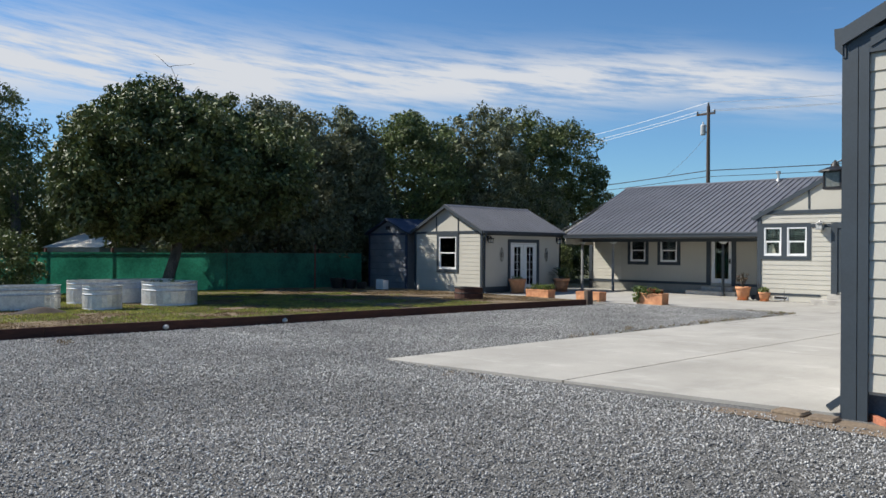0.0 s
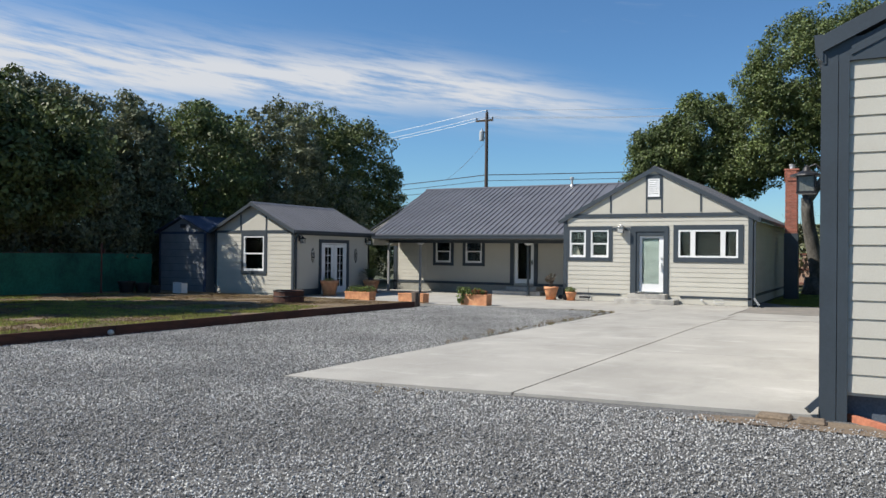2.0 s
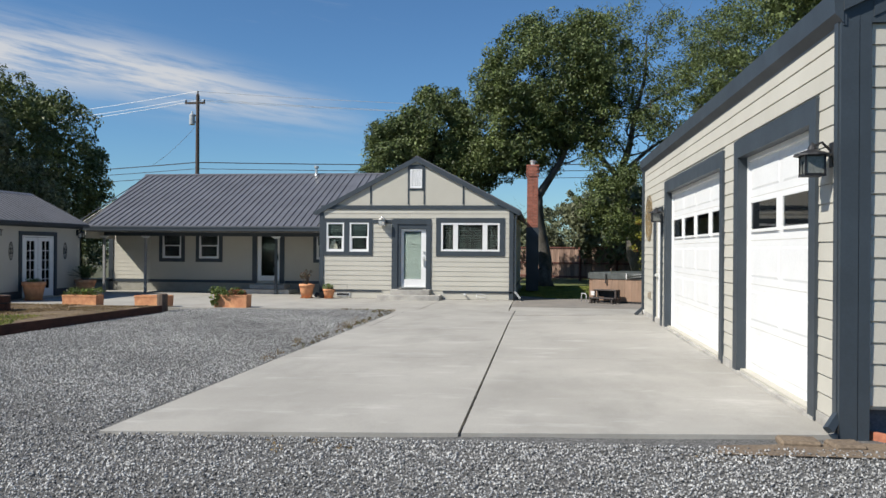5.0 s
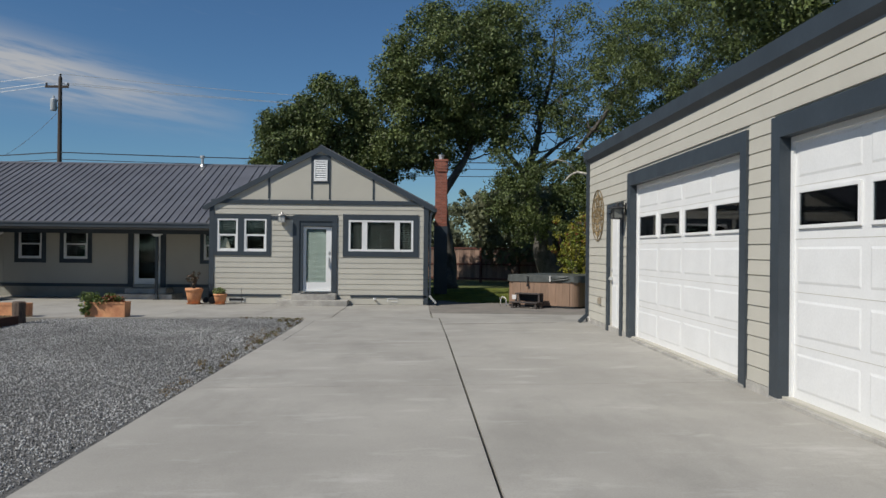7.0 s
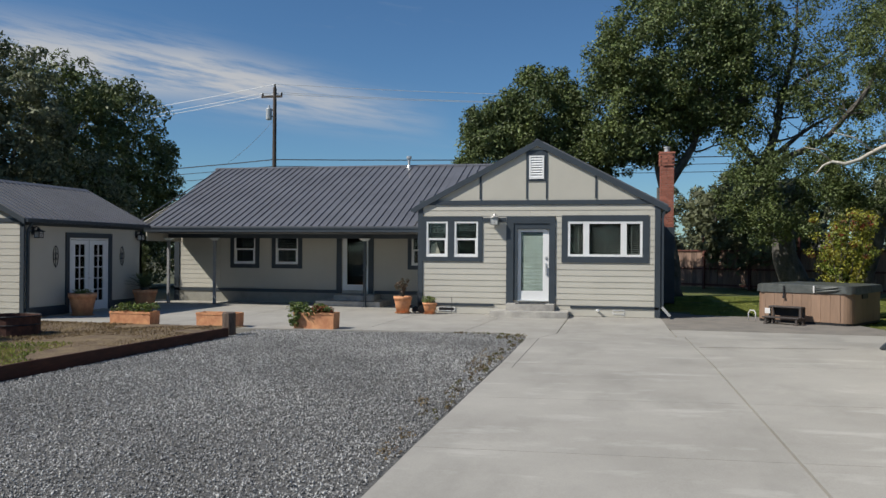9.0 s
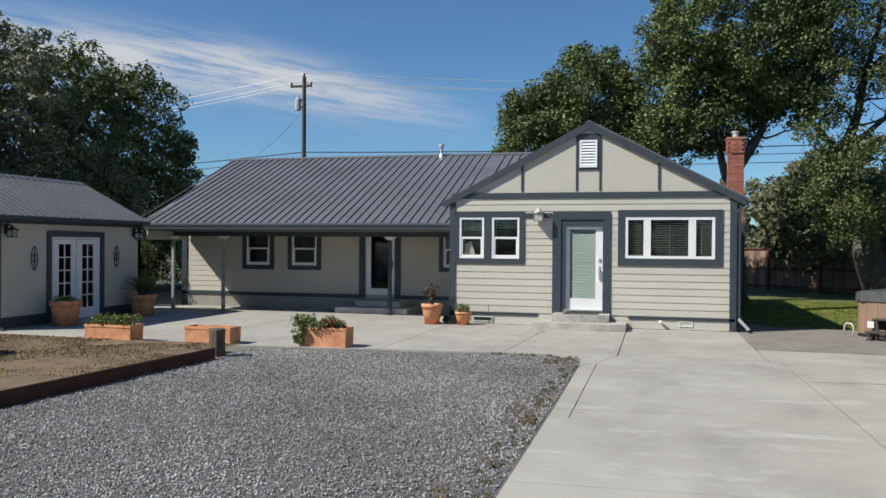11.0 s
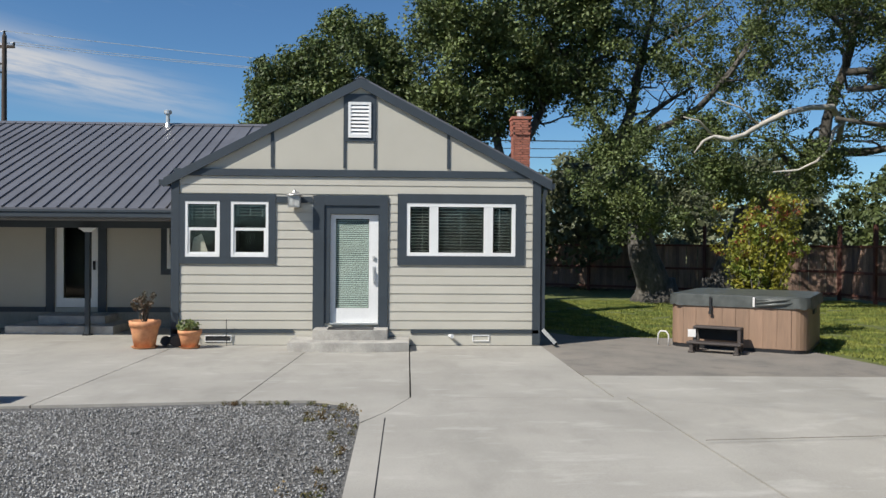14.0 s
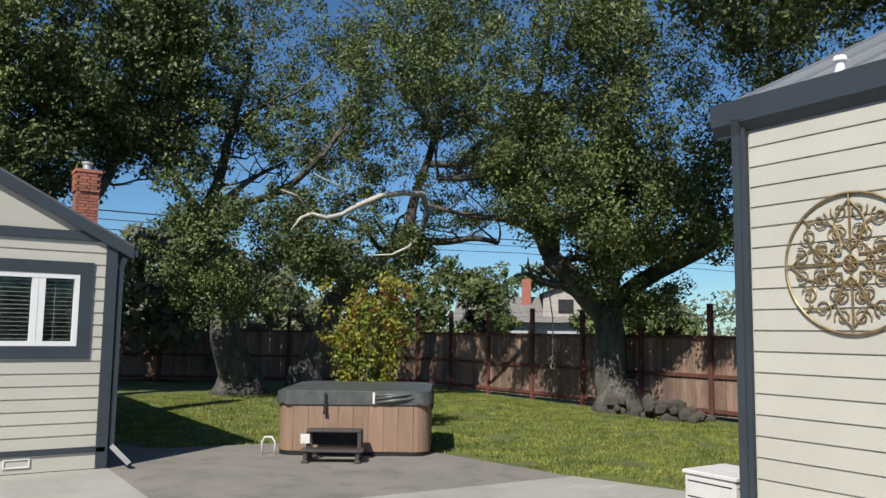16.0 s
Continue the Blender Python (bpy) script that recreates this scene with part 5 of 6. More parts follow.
# flowering shrub behind the tub
sb = empty("garden_shrub", "tall upright shrub with yellow-green leaves and red tips", "shrub", m=pose(12.3, 2.4, 0))
bm = bmesh.new()
cl, cr = [], []
rng = random.Random(8)
for i in range(34):
    a, l = rng.uniform(0, 6.28), rng.uniform(.5, 1.25)
    top = Vector((math.cos(a) * l * rng.uniform(.3, 1), math.sin(a) * l * rng.uniform(.3, 1), rng.uniform(1.6, 2.95)))
    pts = limb(bm, (math.cos(a) * .15, math.sin(a) * .15, 0), top, .02, .006, .06, 6, i, 5)
    for q in pts[2:]:
        cl.append((q, .2))
        cl.append((q + Vector((rng.uniform(-.2, .2), rng.uniform(-.2, .2), .1)), .18))
    cr.append((pts[-1], .12))
part("stems", bm, BARK, sb)
leaf_mesh("foliage", cl, 26, .045, LEAFYEL, 9, sb)
for k, tip in enumerate(cr):
    leaf_mesh("red_tip", [tip], 22, .04, LEAFRED, 10 + k, sb, label="small red leaf tip")

# ------------------------------------------------------------ fences
def board_fence(name, label, a, b, bays, top, mid_rail=True, solid=True, post_h=2.72, height=1.95, shift=0.0):
    th = empty(name, label, "fence", m=pose(*a, 0, 0, 0, math.degrees(math.atan2(b[1] - a[1], b[0] - a[0]))))
    L = math.hypot(b[0] - a[0], b[1] - a[1])
    bw = L / bays
    rng = random.Random(bays)
    pick = []
    for _ in range(5):
        bm = bmesh.new()
        box(bm, 0, .142, -.012, .012, 0, 1)
        me = bpy.data.meshes.new("board")
        bm.to_mesh(me)
        bm.free()
        me.materials.append(FENCE)
        pick.append(me)
    for i in range(bays + 1):
        part("post", boxes((i * bw - .06, i * bw + .06, -.1, .02, -.1, post_h + rng.uniform(-.05, .05)), bevel=.006), FENCEPOST, th)
    for i in range(bays):
        part("rail", boxes((i * bw + .06, (i + 1) * bw - .06, -.075, -.015, height - .05, height + .03)), FENCEPOST, th)
        part("rail", boxes((i * bw + .06, (i + 1) * bw - .06, -.06, -.015, .95, 1.04)), FENCEPOST, th)
        part("rail", boxes((i * bw + .06, (i + 1) * bw - .06, -.06, -.015, .12, .21)), FENCEPOST, th)
        bm = bmesh.new()
        for z in (2.15, 2.33, 2.5, 2.66):
            tube(bm, [(i * bw, -.04, z), ((i + .5) * bw, -.04, z - .03), ((i + 1) * bw, -.04, z)], .006, 4)
        part("wire", bm, DARKMETAL, th)
    n = int(L / .148)
    for k in range(n):
        ob = new("board", pick[k % 5])
        ob.parent = th
        ob.matrix_basis = pose(k * .148, .0 + rng.uniform(-.006, .006), .04, 0, rng.uniform(-.6, .6), 0) @ Matrix.Diagonal((1, 1, height - .05 + rng.uniform(-.02, .02), 1))
    return th


board_fence("wooden_fence", "weathered board fence with red-brown posts and wire strands on top", (20.5, 13.8), (21.0, -6.0), 9, 2)
board_fence("wooden_fence", "weathered dark board fence in oak shade behind the lawn", (-4.0, 30.5), (20.5, 13.8), 12, 2)

gfm = empty("green_fence", "green shade-cloth fence on slim wooden posts behind the lawn", "fence", m=pose(-15.9, -24.5, 0, 0, 0, 90))
L = 18.2
nb = 8
for i in range(nb):
    w = L / nb
    g = 12
    vs = [(i * w + w * k / g, .04 * math.sin(3 * k + i) * .5, z) for z in (.05, .8, 1.62) for k in range(g + 1)]
    bm = bmesh.new()
    vv = [bm.verts.new(p) for p in vs]
    for r in range(2):
        for k in range(g):
            bm.faces.new((vv[r * (g + 1) + k], vv[r * (g + 1) + k + 1], vv[(r + 1) * (g + 1) + k + 1], vv[(r + 1) * (g + 1) + k]))
    smooth(part("cloth", bm, GREENMESH, gfm, "green woven shade cloth"))
    part("post", boxes((i * w - .04, i * w + .04, .04, .12, -.1, 1.78)), FENCEPOST, gfm)
    part("rail", boxes((i * w + .04, (i + 1) * w - .04, .05, .1, 1.55, 1.64)), FENCEPOST, gfm)
ob = part("fence_stake", lathe([(.035, 0), (.03, 2.0)], 8), FENCEPOST)
ob.matrix_basis = pose(-14.4, -9.9, 0)
tagged(ob, "thin upright wooden stake before the green fence", "post")

# greenhouse roof beyond the fence
gh = empty("greenhouse", "pale canvas-roofed greenhouse beyond the green fence", "greenhouse", m=pose(-21.6, -15.0, 0, 0, 0, 12))
part("roof", prism([(-2.2, 1.8), (0, 2.55), (2.2, 1.8), (0, 2.5)], -2.6, 1.6, "x"), CANVAS, gh)
part("wall", boxes((-2.5, 1.5, -2.1, 2.1, 0, 1.8)), mat("greenhouse_side", (.2, .22, .2), rough=.5), gh)

# ------------------------------------------------------------ yard things on the left
def stock_tank(label, x, y, L, W, h, turn=0.0, z=.08):
    """A galvanized trough with rounded ends, rolled rims and ribs."""
    th = empty("stock_tank", label, "planter tank", "stock tanks", pose(x, y, z, 0, 0, turn))

    def ring(r, grow):
        pts = []
        s = max(0, (L - W) / 2)
        for i in range(48):
            a = 2 * math.pi * i / 48
            cx = s if math.cos(a) >= 0 else -s
            q = W / 2 + grow + (r if i % 2 else 0)
            pts.append((cx + q * math.cos(a), q * math.sin(a)))
        return pts
    levels = [(0, .0, 0), (.05, .012, 0), (.09, 0, 0), (.1, 0, .007), (h * .62, 0, .007), (h * .66, .012, 0), (h * .7, 0, 0), (h * .82, 0, 0), (h * .86, .012, 0), (h * .9, 0, 0), (h - .03, 0, 0), (h - .02, .02, 0), (h, .02, 0), (h, -.015, 0), (h - .12, -.015, 0)]
    bm = bmesh.new()
    prev = None
    for zz, grow, rip in levels:
        ringv = [bm.verts.new((px, py, zz)) for px, py in ring(rip, grow)]
        if prev:
            for k in range(48):
                bm.faces.new((prev[k], prev[(k + 1) % 48], ringv[(k + 1) % 48], ringv[k]))
        prev = ringv
    part("shell", bm, ZINC, th)
    bm = bmesh.new()
    bm.faces.new([bm.verts.new((px, py, h - .1)) for px, py in ring(0, -.015)])
    part("soil", bm, SOIL, th)
    return th


stock_tank("round galvanized stock tank planter on the lawn", -7.8, -21.1, .95, .95, .66, z=.15)
stock_tank("large round galvanized stock tank planter with green sprouts", -8.5, -18.95, 1.5, 1.5, .7, z=.15)
stock_tank("long oval galvanized stock tank planter beside the green fence", -10.3, -19.6, 3.0, 1.0, .7, 84, z=.15)
stock_tank("oval galvanized stock tank planter beside a dirt heap", -8.85, -23.0, 2.3, 1.0, .66, 80, z=.15)
stock_tank("small galvanized stock tank planter near the bush", -10.6, -23.6, 1.5, .9, .66, 60, z=.15)
leaf_mesh("sprouts", [((-8.6 + .4 * math.cos(a), -19.05 + .3 * math.sin(a), .82), .12) for a in range(5)], 20, .03, LEAFPOT, 31)
tagged(bpy.data.objects["sprouts"], "small green sprouts growing in a round stock tank", "plant")
field("dirt_heap", -8.0, -6.4, -23.6, -21.8, .1, .02, SOIL, .06, hill=lambda x, y: .2 * math.exp(-(((x + 7.25) / .3) ** 2 + ((y + 22.7) / .55) ** 2)))
tagged(bpy.data.objects["dirt_heap"], "low heap of dug brown soil on the lawn", "dirt heap", kind="stuff")

fp = empty("fire_pit", "rusted steel fire ring standing on the lawn edge", "fire pit", m=pose(-6.1, -9.2, .07))
part("ring", lathe([(.5, 0), (.5, .02), (.49, .4), (.5, .42), (.47, .42), (.46, .05)], 28, ripple=.006, waves=14), RUST, fp)
bm = bmesh.new()
for z in (.42, .25):
    tube(bm, [(.5 * math.cos(a), .5 * math.sin(a), z) for a in np.linspace(0, 6.283, 29)], .014, 5)
part("hoop", bm, DARKMETAL, fp)
for x, y, s, lab in ((-14.2, -8.2, .28, "dark plastic nursery pot by the green fence"), (-13.7, -8.0, .22, "small black nursery pot by the green fence"), (-14.6, -8.6, .32, "wide dark nursery pot by the green fence")):
    ob = part("nursery_pot", lathe([(s * .7, 0), (s, s * 1.5), (s * 1.06, s * 1.52), (s * 1.06, s * 1.65), (s * .9, s * 1.65), (s * .85, s * 1.4)], 16), DARKMETAL)
    ob.matrix_basis = pose(x, y, .03)
    tagged(ob, lab, "plant pot", "nursery pots")
cr_ = empty("wooden_crate", "small white slatted crate by the green fence", "crate", m=pose(-13.2, -7.6, .04))
for i in range(5):
    part("slat", boxes((i * .1, i * .1 + .07, 0, .02, 0, .5)), WHITE, cr_)
part("side", boxes((0, .47, .02, .3, .05, .45)), WHITE, cr_)


# ------------------------------------------------------------ planters and pots
def foliage_over(parent, seed, spots, per=60, size=.03, leaf=None):
    return leaf_mesh("plant", spots, per, size, leaf or LEAFPOT, seed, parent, label="trailing green leafy plant")


def box_planter(x, y, w, d, h, plant, label, turn=0.0):
    th = empty("planter_box", label, "planter", "terracotta planters", pose(x, y, .005, 0, 0, turn))
    t = .035
    bm = bmesh.new()
    lo = [bm.verts.new(p) for p in ((-w / 2 + .01, -d / 2 + .01, 0), (w / 2 - .01, -d / 2 + .01, 0), (w / 2 - .01, d / 2 - .01, 0), (-w / 2 + .01, d / 2 - .01, 0))]
    hi = [bm.verts.new(p) for p in ((-w / 2, -d / 2, h), (w / 2, -d / 2, h), (w / 2, d / 2, h), (-w / 2, d / 2, h))]
    inn = [bm.verts.new(p) for p in ((-w / 2 + t, -d / 2 + t, h), (w / 2 - t, -d / 2 + t, h), (w / 2 - t, d / 2 - t, h), (-w / 2 + t, d / 2 - t, h))]
    dn = [bm.verts.new((v.co.x, v.co.y, h - .12)) for v in inn]
    bm.faces.new(list(reversed(lo)))
    bm.faces.new(dn)
    for k in range(4):
        j = (k + 1) % 4
        for p, q in ((lo, hi), (hi, inn), (inn, dn)):
            bm.faces.new((p[k], p[j], q[j], q[k]))
    bmesh.ops.recalc_face_normals(bm, faces=bm.faces)
    part("box", bm, TERRA, th)
    part("rim", boxes((-w / 2 - .008, w / 2 + .008, -d / 2 - .008, -d / 2, h - .05, h - .005)), TERRA, th)
    part("soil", boxes((-w / 2 + t, w / 2 - t, -d / 2 + t, d / 2 - t, h - .1, h - .04 if plant else h - .09)), SOIL, th)
    return th


a = box_planter(-5.35, -6.2, 1.05, .42, .37, True, "rectangular terracotta planter box with low green and reddish plants", 0)
rng = random.Random(3)
foliage_over(a, 3, [((rng.uniform(-.5, .5), rng.uniform(-.22, .2), .42 + rng.uniform(-.06, .1)), .1) for _ in range(34)], 26)
a = box_planter(-3.35, -5.85, 1.0, .42, .36, False, "empty rectangular terracotta planter box")
a = box_planter(-1.05, -5.6, .98, .42, .4, True, "rectangular terracotta planter box with plants trailing over its front", 0)
foliage_over(a, 4, [((rng.uniform(-.55, -.05), rng.uniform(-.26, .15), rng.uniform(.3, .58)), .12) for _ in range(30)] + [((-.5 + rng.uniform(-.05, .15), -.26, rng.uniform(.12, .4)), .07) for _ in range(12)] + [((rng.uniform(.0, .4), rng.uniform(-.22, .1), rng.uniform(.4, .56)), .1) for _ in range(20)], 26)
leaf_mesh("red_leaves", [((rng.uniform(.0, .42), rng.uniform(-.26, .0), rng.uniform(.3, .55)), .09) for _ in range(14)], 16, .03, LEAFRED, 6, a, label="reddish leaves")


def round_pot(x, y, r, h, label, saucer=True, z=.005, kind=0):
    th = empty("plant_pot", label, "plant pot", "round terracotta pots", pose(x, y, z))
    part("pot", smooth_bm(lathe([(r * .68, .03), (r * .9, h * .7), (r * .95, h * .8), (r * 1.0, h * .8), (r * 1.02, h), (r * .88, h), (r * .84, h * .85)], 28)), TERRA, th)
    if saucer:
        part("saucer", lathe([(r * .75, 0), (r * .9, .035), (r * .86, .035), (r * .7, .015)], 24), TERRA, th)
    part("soil", lathe([(r * .84, h * .85), (r * .84, h * .88)], 20), SOIL, th)
    return th


def smooth_bm(bm):
    for f in bm.faces:
        f.smooth = len(f.verts) == 4
    return bm


p = round_pot(-.37, -.45, .27, .5, "large round terracotta pot with a leafy brown-stemmed plant")
bm = bmesh.new()
spots = []
for i in range(11):
    a = rng.uniform(0, 6.28)
    t = Vector((math.cos(a) * rng.uniform(.05, .26), math.sin(a) * .2, rng.uniform(.75, 1.02)))
    q = limb(bm, (0, 0, .42), t, .012, .005, .08, 4, i, 5)
    spots += [(q[-1], .07), (q[-2], .06)]
part("stems", bm, BARK, p)
foliage_over(p, 12, spots, 16, .03, mat("bronze_leaf", (.08, .075, .04), (.1, .05, .03), 5, .5, vary=.3, island=True, trans=.2))
p = round_pot(.44, -.45, .21, .33, "small round terracotta pot with pale green succulent leaves")
foliage_over(p, 13, [((rng.uniform(-.18, .18), rng.uniform(-.18, .12), .36 + rng.uniform(-.02, .1)), .08) for _ in range(16)], 22, .035, mat("succulent_leaf", (.2, .24, .08), (.14, .17, .06), 5, .5, vary=.3, island=True, trans=.2))
p = round_pot(-8.45, -3.9, .36, .62, "large round terracotta pot beside the french doors")
foliage_over(p, 14, [((rng.uniform(-.15, .15), rng.uniform(-.15, .15), .64), .12) for _ in range(12)], 20)
p = round_pot(-8.45, -.95, .36, .58, "large terracotta pot with a dark spiky cycad")
bm = bmesh.new()
for i in range(34):
    a = i * 2.4
    e = .35 + .9 * (i / 34)
    L = .74
    pts = [Vector((0, 0, .6))]
    for k in range(1, 7):
        s = k / 6
        pts.append(Vector((math.cos(a) * L * s * math.cos(e), math.sin(a) * L * s * math.cos(e), .6 + L * s * math.sin(e) - .22 * s * s)))
    for k in range(6):
        d = (pts[k + 1] - pts[k]).normalized()
        s = d.cross(Vector((0, 0, 1))).normalized()
        for m_ in range(3):
            c = pts[k].lerp(pts[k + 1], m_ / 3)
            for sg in (-1, 1):
                v = [bm.verts.new(c), bm.verts.new(c + d * .02), bm.verts.new(c + s * sg * .13 + d * .05 + Vector((0, 0, .02)))]
                bm.faces.new(v)
part("fronds", bm, LEAFDARK, p, "dark stiff feathery fronds")
part("stem", lathe([(.1, .5), (.12, .62), (.07, .72)], 12), BARK, p)
hr = part("hose_reel", lathe([(.11, 0), (.11, .03), (.05, .04), (.05, .2), (.11, .21), (.11, .24)], 16), DARKMETAL)
hr.matrix_basis = pose(.12, -.28, .13, 90, 0, 25)
tagged(hr, "small black hose reel between two terracotta pots", "hose reel")

for x, y, rr, tip in ((-.1, -.22, .085, 78), (.2, -.3, .06, 0), (.16, -.18, .05, 0)):
    ob = part("nursery_pot", lathe([(rr * .75, 0), (rr, rr * 1.9), (rr * 1.08, rr * 1.92), (rr * 1.08, rr * 2.1), (rr * .92, rr * 2.1), (rr * .85, rr * 1.5)], 16), DARKMETAL)
    ob.matrix_basis = pose(x, y, .005 + (rr if tip else 0), tip, 0, 30)
    tagged(ob, "small black nursery pot tipped over between terracotta pots" if tip else "small black nursery pot standing between terracotta pots", "plant pot", "nursery pots")

# foundation vents, hose bib, wall fittings
for x, w in ((5.8, .32), (.85, .5)):
    v = empty("foundation_vent", "white framed crawl-space vent low on the house wall", "vent", "foundation vents", pose(x, -.02, .145 if x > 3 else .13))
    part("frame", boxes((-w / 2, w / 2, -.02, 0, -.06, -.045), (-w / 2, w / 2, -.02, 0, .045, .06), (-w / 2, -w / 2 + .015, -.02, 0, -.045, .045), (w / 2 - .015, w / 2, -.02, 0, -.045, .045)), WHITE, v)
    part("mesh", boxes((-w / 2 + .015, w / 2 - .015, -.006, 0, -.045, .045)), STUCCO if x > 3 else DARKIN, v)
ob = part("pipe_stub", lathe([(.03, 0), (.03, .1), (.04, .1), (.04, .14)], 12), WHITE)
ob.matrix_basis = pose(5.2, -.02, .19, 90, 0, 20)
tagged(ob, "white capped pipe stub low on the house wall", "pipe")

# ------------------------------------------------------------ hot tub
tub = empty("hot_tub", "brown panelled hot tub with a dark grey buckled cover", "hot tub", m=pose(11.15, .38, 0, 0, 0, -33))
S = 1.24
hh = .88


def rounded(s, r=.28, n=6):
    out = []
    for cx, cy, a0 in ((s - r, s - r, 0), (-s + r, s - r, 90), (-s + r, -s + r, 180), (s - r, -s + r, 270)):
        for i in range(n + 1):
            a = radians(a0 + 90 * i / n)
            out.append((cx + r * math.cos(a), cy + r * math.sin(a)))
    return out


part("base", prism(rounded(S - .02), 0, .06), DARKMETAL, tub)
part("shell", prism(rounded(S - .03), .06, hh), CEDAR, tub)
bm = bmesh.new()
box(bm, 0, .233, -.012, .0, 0, hh - .09)
pme = bpy.data.meshes.new("panel")
bm.to_mesh(pme)
bm.free()
pme.materials.append(CEDAR)
for side in range(4):
    for k in range(8):
        q = new("panel", pme)
        q.parent = tub
        q.matrix_basis = pose(0, 0, .07, 0, 0, side * 90) @ pose(-.956 + k * .2385, -S + .028, 0)
for cx, cy in ((1, -1), (-1, -1), (1, 1), (-1, 1)):
    pts = [(cx * (S - .28 + .262 * math.cos(a)), cy * (S - .28 + .262 * math.sin(a))) for a in np.linspace(0, math.pi / 2, 7)]
    inner = [(cx * (S - .28 + .245 * math.cos(a)), cy * (S - .28 + .245 * math.sin(a))) for a in np.linspace(math.pi / 2, 0, 7)]
    part("corner_panel", prism(pts + inner, .07, hh - .02), CEDAR, tub)
part("lip", prism(rounded(S), hh - .03, hh + .02), VINYL, tub)
bm = prism(rounded(S + .005, .26), hh + .0, hh + .15)
for v in bm.verts:
    if v.co.z > hh + .1:
        v.co.z += .05 * (1 - abs(v.co.x) / S) - .02
        v.co.x *= .985
        v.co.y *= .985
cov = part("cover", bm, VINYL, tub, "dark grey folded vinyl spa cover")
bm = bmesh.new()
n = 80
outl = rounded(S + .012, .27, 10)
ring1 = [bm.verts.new((x * (1 + .008 * math.sin(i * 1.7)), y * (1 + .008 * math.cos(i * 2.1)), hh + .12)) for i, (x, y) in enumerate(outl)]
ring2 = [bm.verts.new((x * (1.01 + .012 * math.sin(i * .9)), y * (1.01 + .012 * math.sin(i * 1.3)), hh - .05 - .035 * abs(math.sin(i * .55)))) for i, (x, y) in enumerate(outl)]
for i in range(len(outl)):
    j = (i + 1) % len(outl)
    bm.faces.new((ring1[i], ring1[j], ring2[j], ring2[i]))
smooth(part("cover_skirt", bm, VINYL, tub, "creased hanging cover skirt"))
for x in (-.45,):
    part("strap", boxes((x - .02, x + .02, -S - .05, -S - .035, hh - .18, hh + .1)), DARKMETAL, tub)
    part("buckle", boxes((x - .03, x + .03, -S - .065, -S - .035, hh - .23, hh - .17), bevel=.005), DARKMETAL, tub)
part("clasp", boxes((.3, .34, -S - .05, -S - .03, hh - .06, hh + .12), bevel=.004), PLASTIC, tub)
fold = bmesh.new()
for k, (z0, z1, d) in enumerate(((hh + .11, hh - .0, .05), (hh + .04, hh - .06, .075), (hh + .12, hh + .05, .04))):
    tube(fold, [(.36, -S - .02, z1 + .02), (.6, -S - d * .6, (z0 + z1) / 2), (.85, -S - d * .5, z0 - .02), (1.05, -S + .02, z0)], [.02, .03, .024, .01], 7)
smooth(part("cover_fold", fold, VINYL, tub, "bunched fold of the grey cover"))
part("control_panel", boxes((S - .03, S + .02, -.5, -.1, hh - .2, hh - .06), bevel=.01), DARKMETAL, tub)
ts = empty("tub_steps", "two-tread dark brown plastic steps before the hot tub", "steps", m=pose(9.98, -.98, 0, 0, 0, -33))
part("lower_tread", boxes((-.47, .47, -.25, .05, .16, .2), bevel=.01), STEPPL, ts)
part("upper_tread", boxes((-.42, .42, .03, .33, .42, .46), bevel=.01), STEPPL, ts)
for x in (-.42, .36):
    part("side_frame", boxes((x, x + .06, -.22, -.16, 0, .16), (x, x + .06, .04, .1, 0, .42), (x, x + .06, .27, .33, 0, .42), (x, x + .06, -.16, .27, .1, .16), bevel=.006), STEPPL, ts)
    part("foot", boxes((x - .02, x + .08, -.25, -.12, 0, .04), bevel=.01), STEPPL, ts)
part("riser", boxes((-.36, .36, .3, .32, .2, .42)), DARKIN, ts)
part("label_plate", boxes((-.5, -.36, .0, .012, .26, .4)), PLASTIC, ts)
bm = bmesh.new()
tube(bm, [(9.3, .2, .0), (9.3, .2, .2), (9.33, .17, .27), (9.42, .1, .27), (9.46, .07, .2), (9.46, .06, .0)], .016, 8)
ob = smooth(part("conduit_pipe", bm, PLASTIC))
tagged(ob, "bent off-white conduit pipe rising beside the hot tub", "pipe")

# white unit by the garage corner
ac = empty("utility_cabinet", "low off-white plastic utility cabinet on the concrete by the garage", "cabinet", m=pose(11.24, -7.2, .04, 0, 0, 0))
part("body", boxes((-.12, .5, -.1, .5, .08, .56), bevel=.01), PLASTIC, ac)
part("lid", boxes((-.14, .52, -.12, .52, .56, .6), bevel=.008), PLASTIC, ac)
bits("drawer_gap", DARKIN, ac, (-.08, .45, -.103, -.1, .49, .502), (-.08, .45, -.103, -.1, .34, .352))
bits("drawer_gap", DARKIN, ac, (-.123, -.12, -.06, .46, .49, .502), (-.123, -.12, -.06, .46, .34, .352))
# Black block painted as the shade under the cabinet.
part("base_gap", boxes((.02, .4, -.1, .4, .0, .08)), DARKIN, ac)
for x in (-.1, .4):
    part("foot", boxes((x, x + .1, -.06, .4, 0, .08)), DARKMETAL, ac)
bm = bmesh.new()
lathe([(.05, 0), (.06, .05), (.05, .16), (.03, .2), (.04, .24), (.035, .28), (.01, .3)], 12, bm)
tube(bm, [(.04, 0, .03), (.14, 0, .02), (.18, 0, .05)], .014, 6)
ob = smooth(part("garden_statuette", bm, DARKMETAL))
ob.matrix_basis = pose(10.98, -7.05, .06)
tagged(ob, "small dark upright garden figure before the white cabinet", "garden ornament")
bm = bmesh.new()
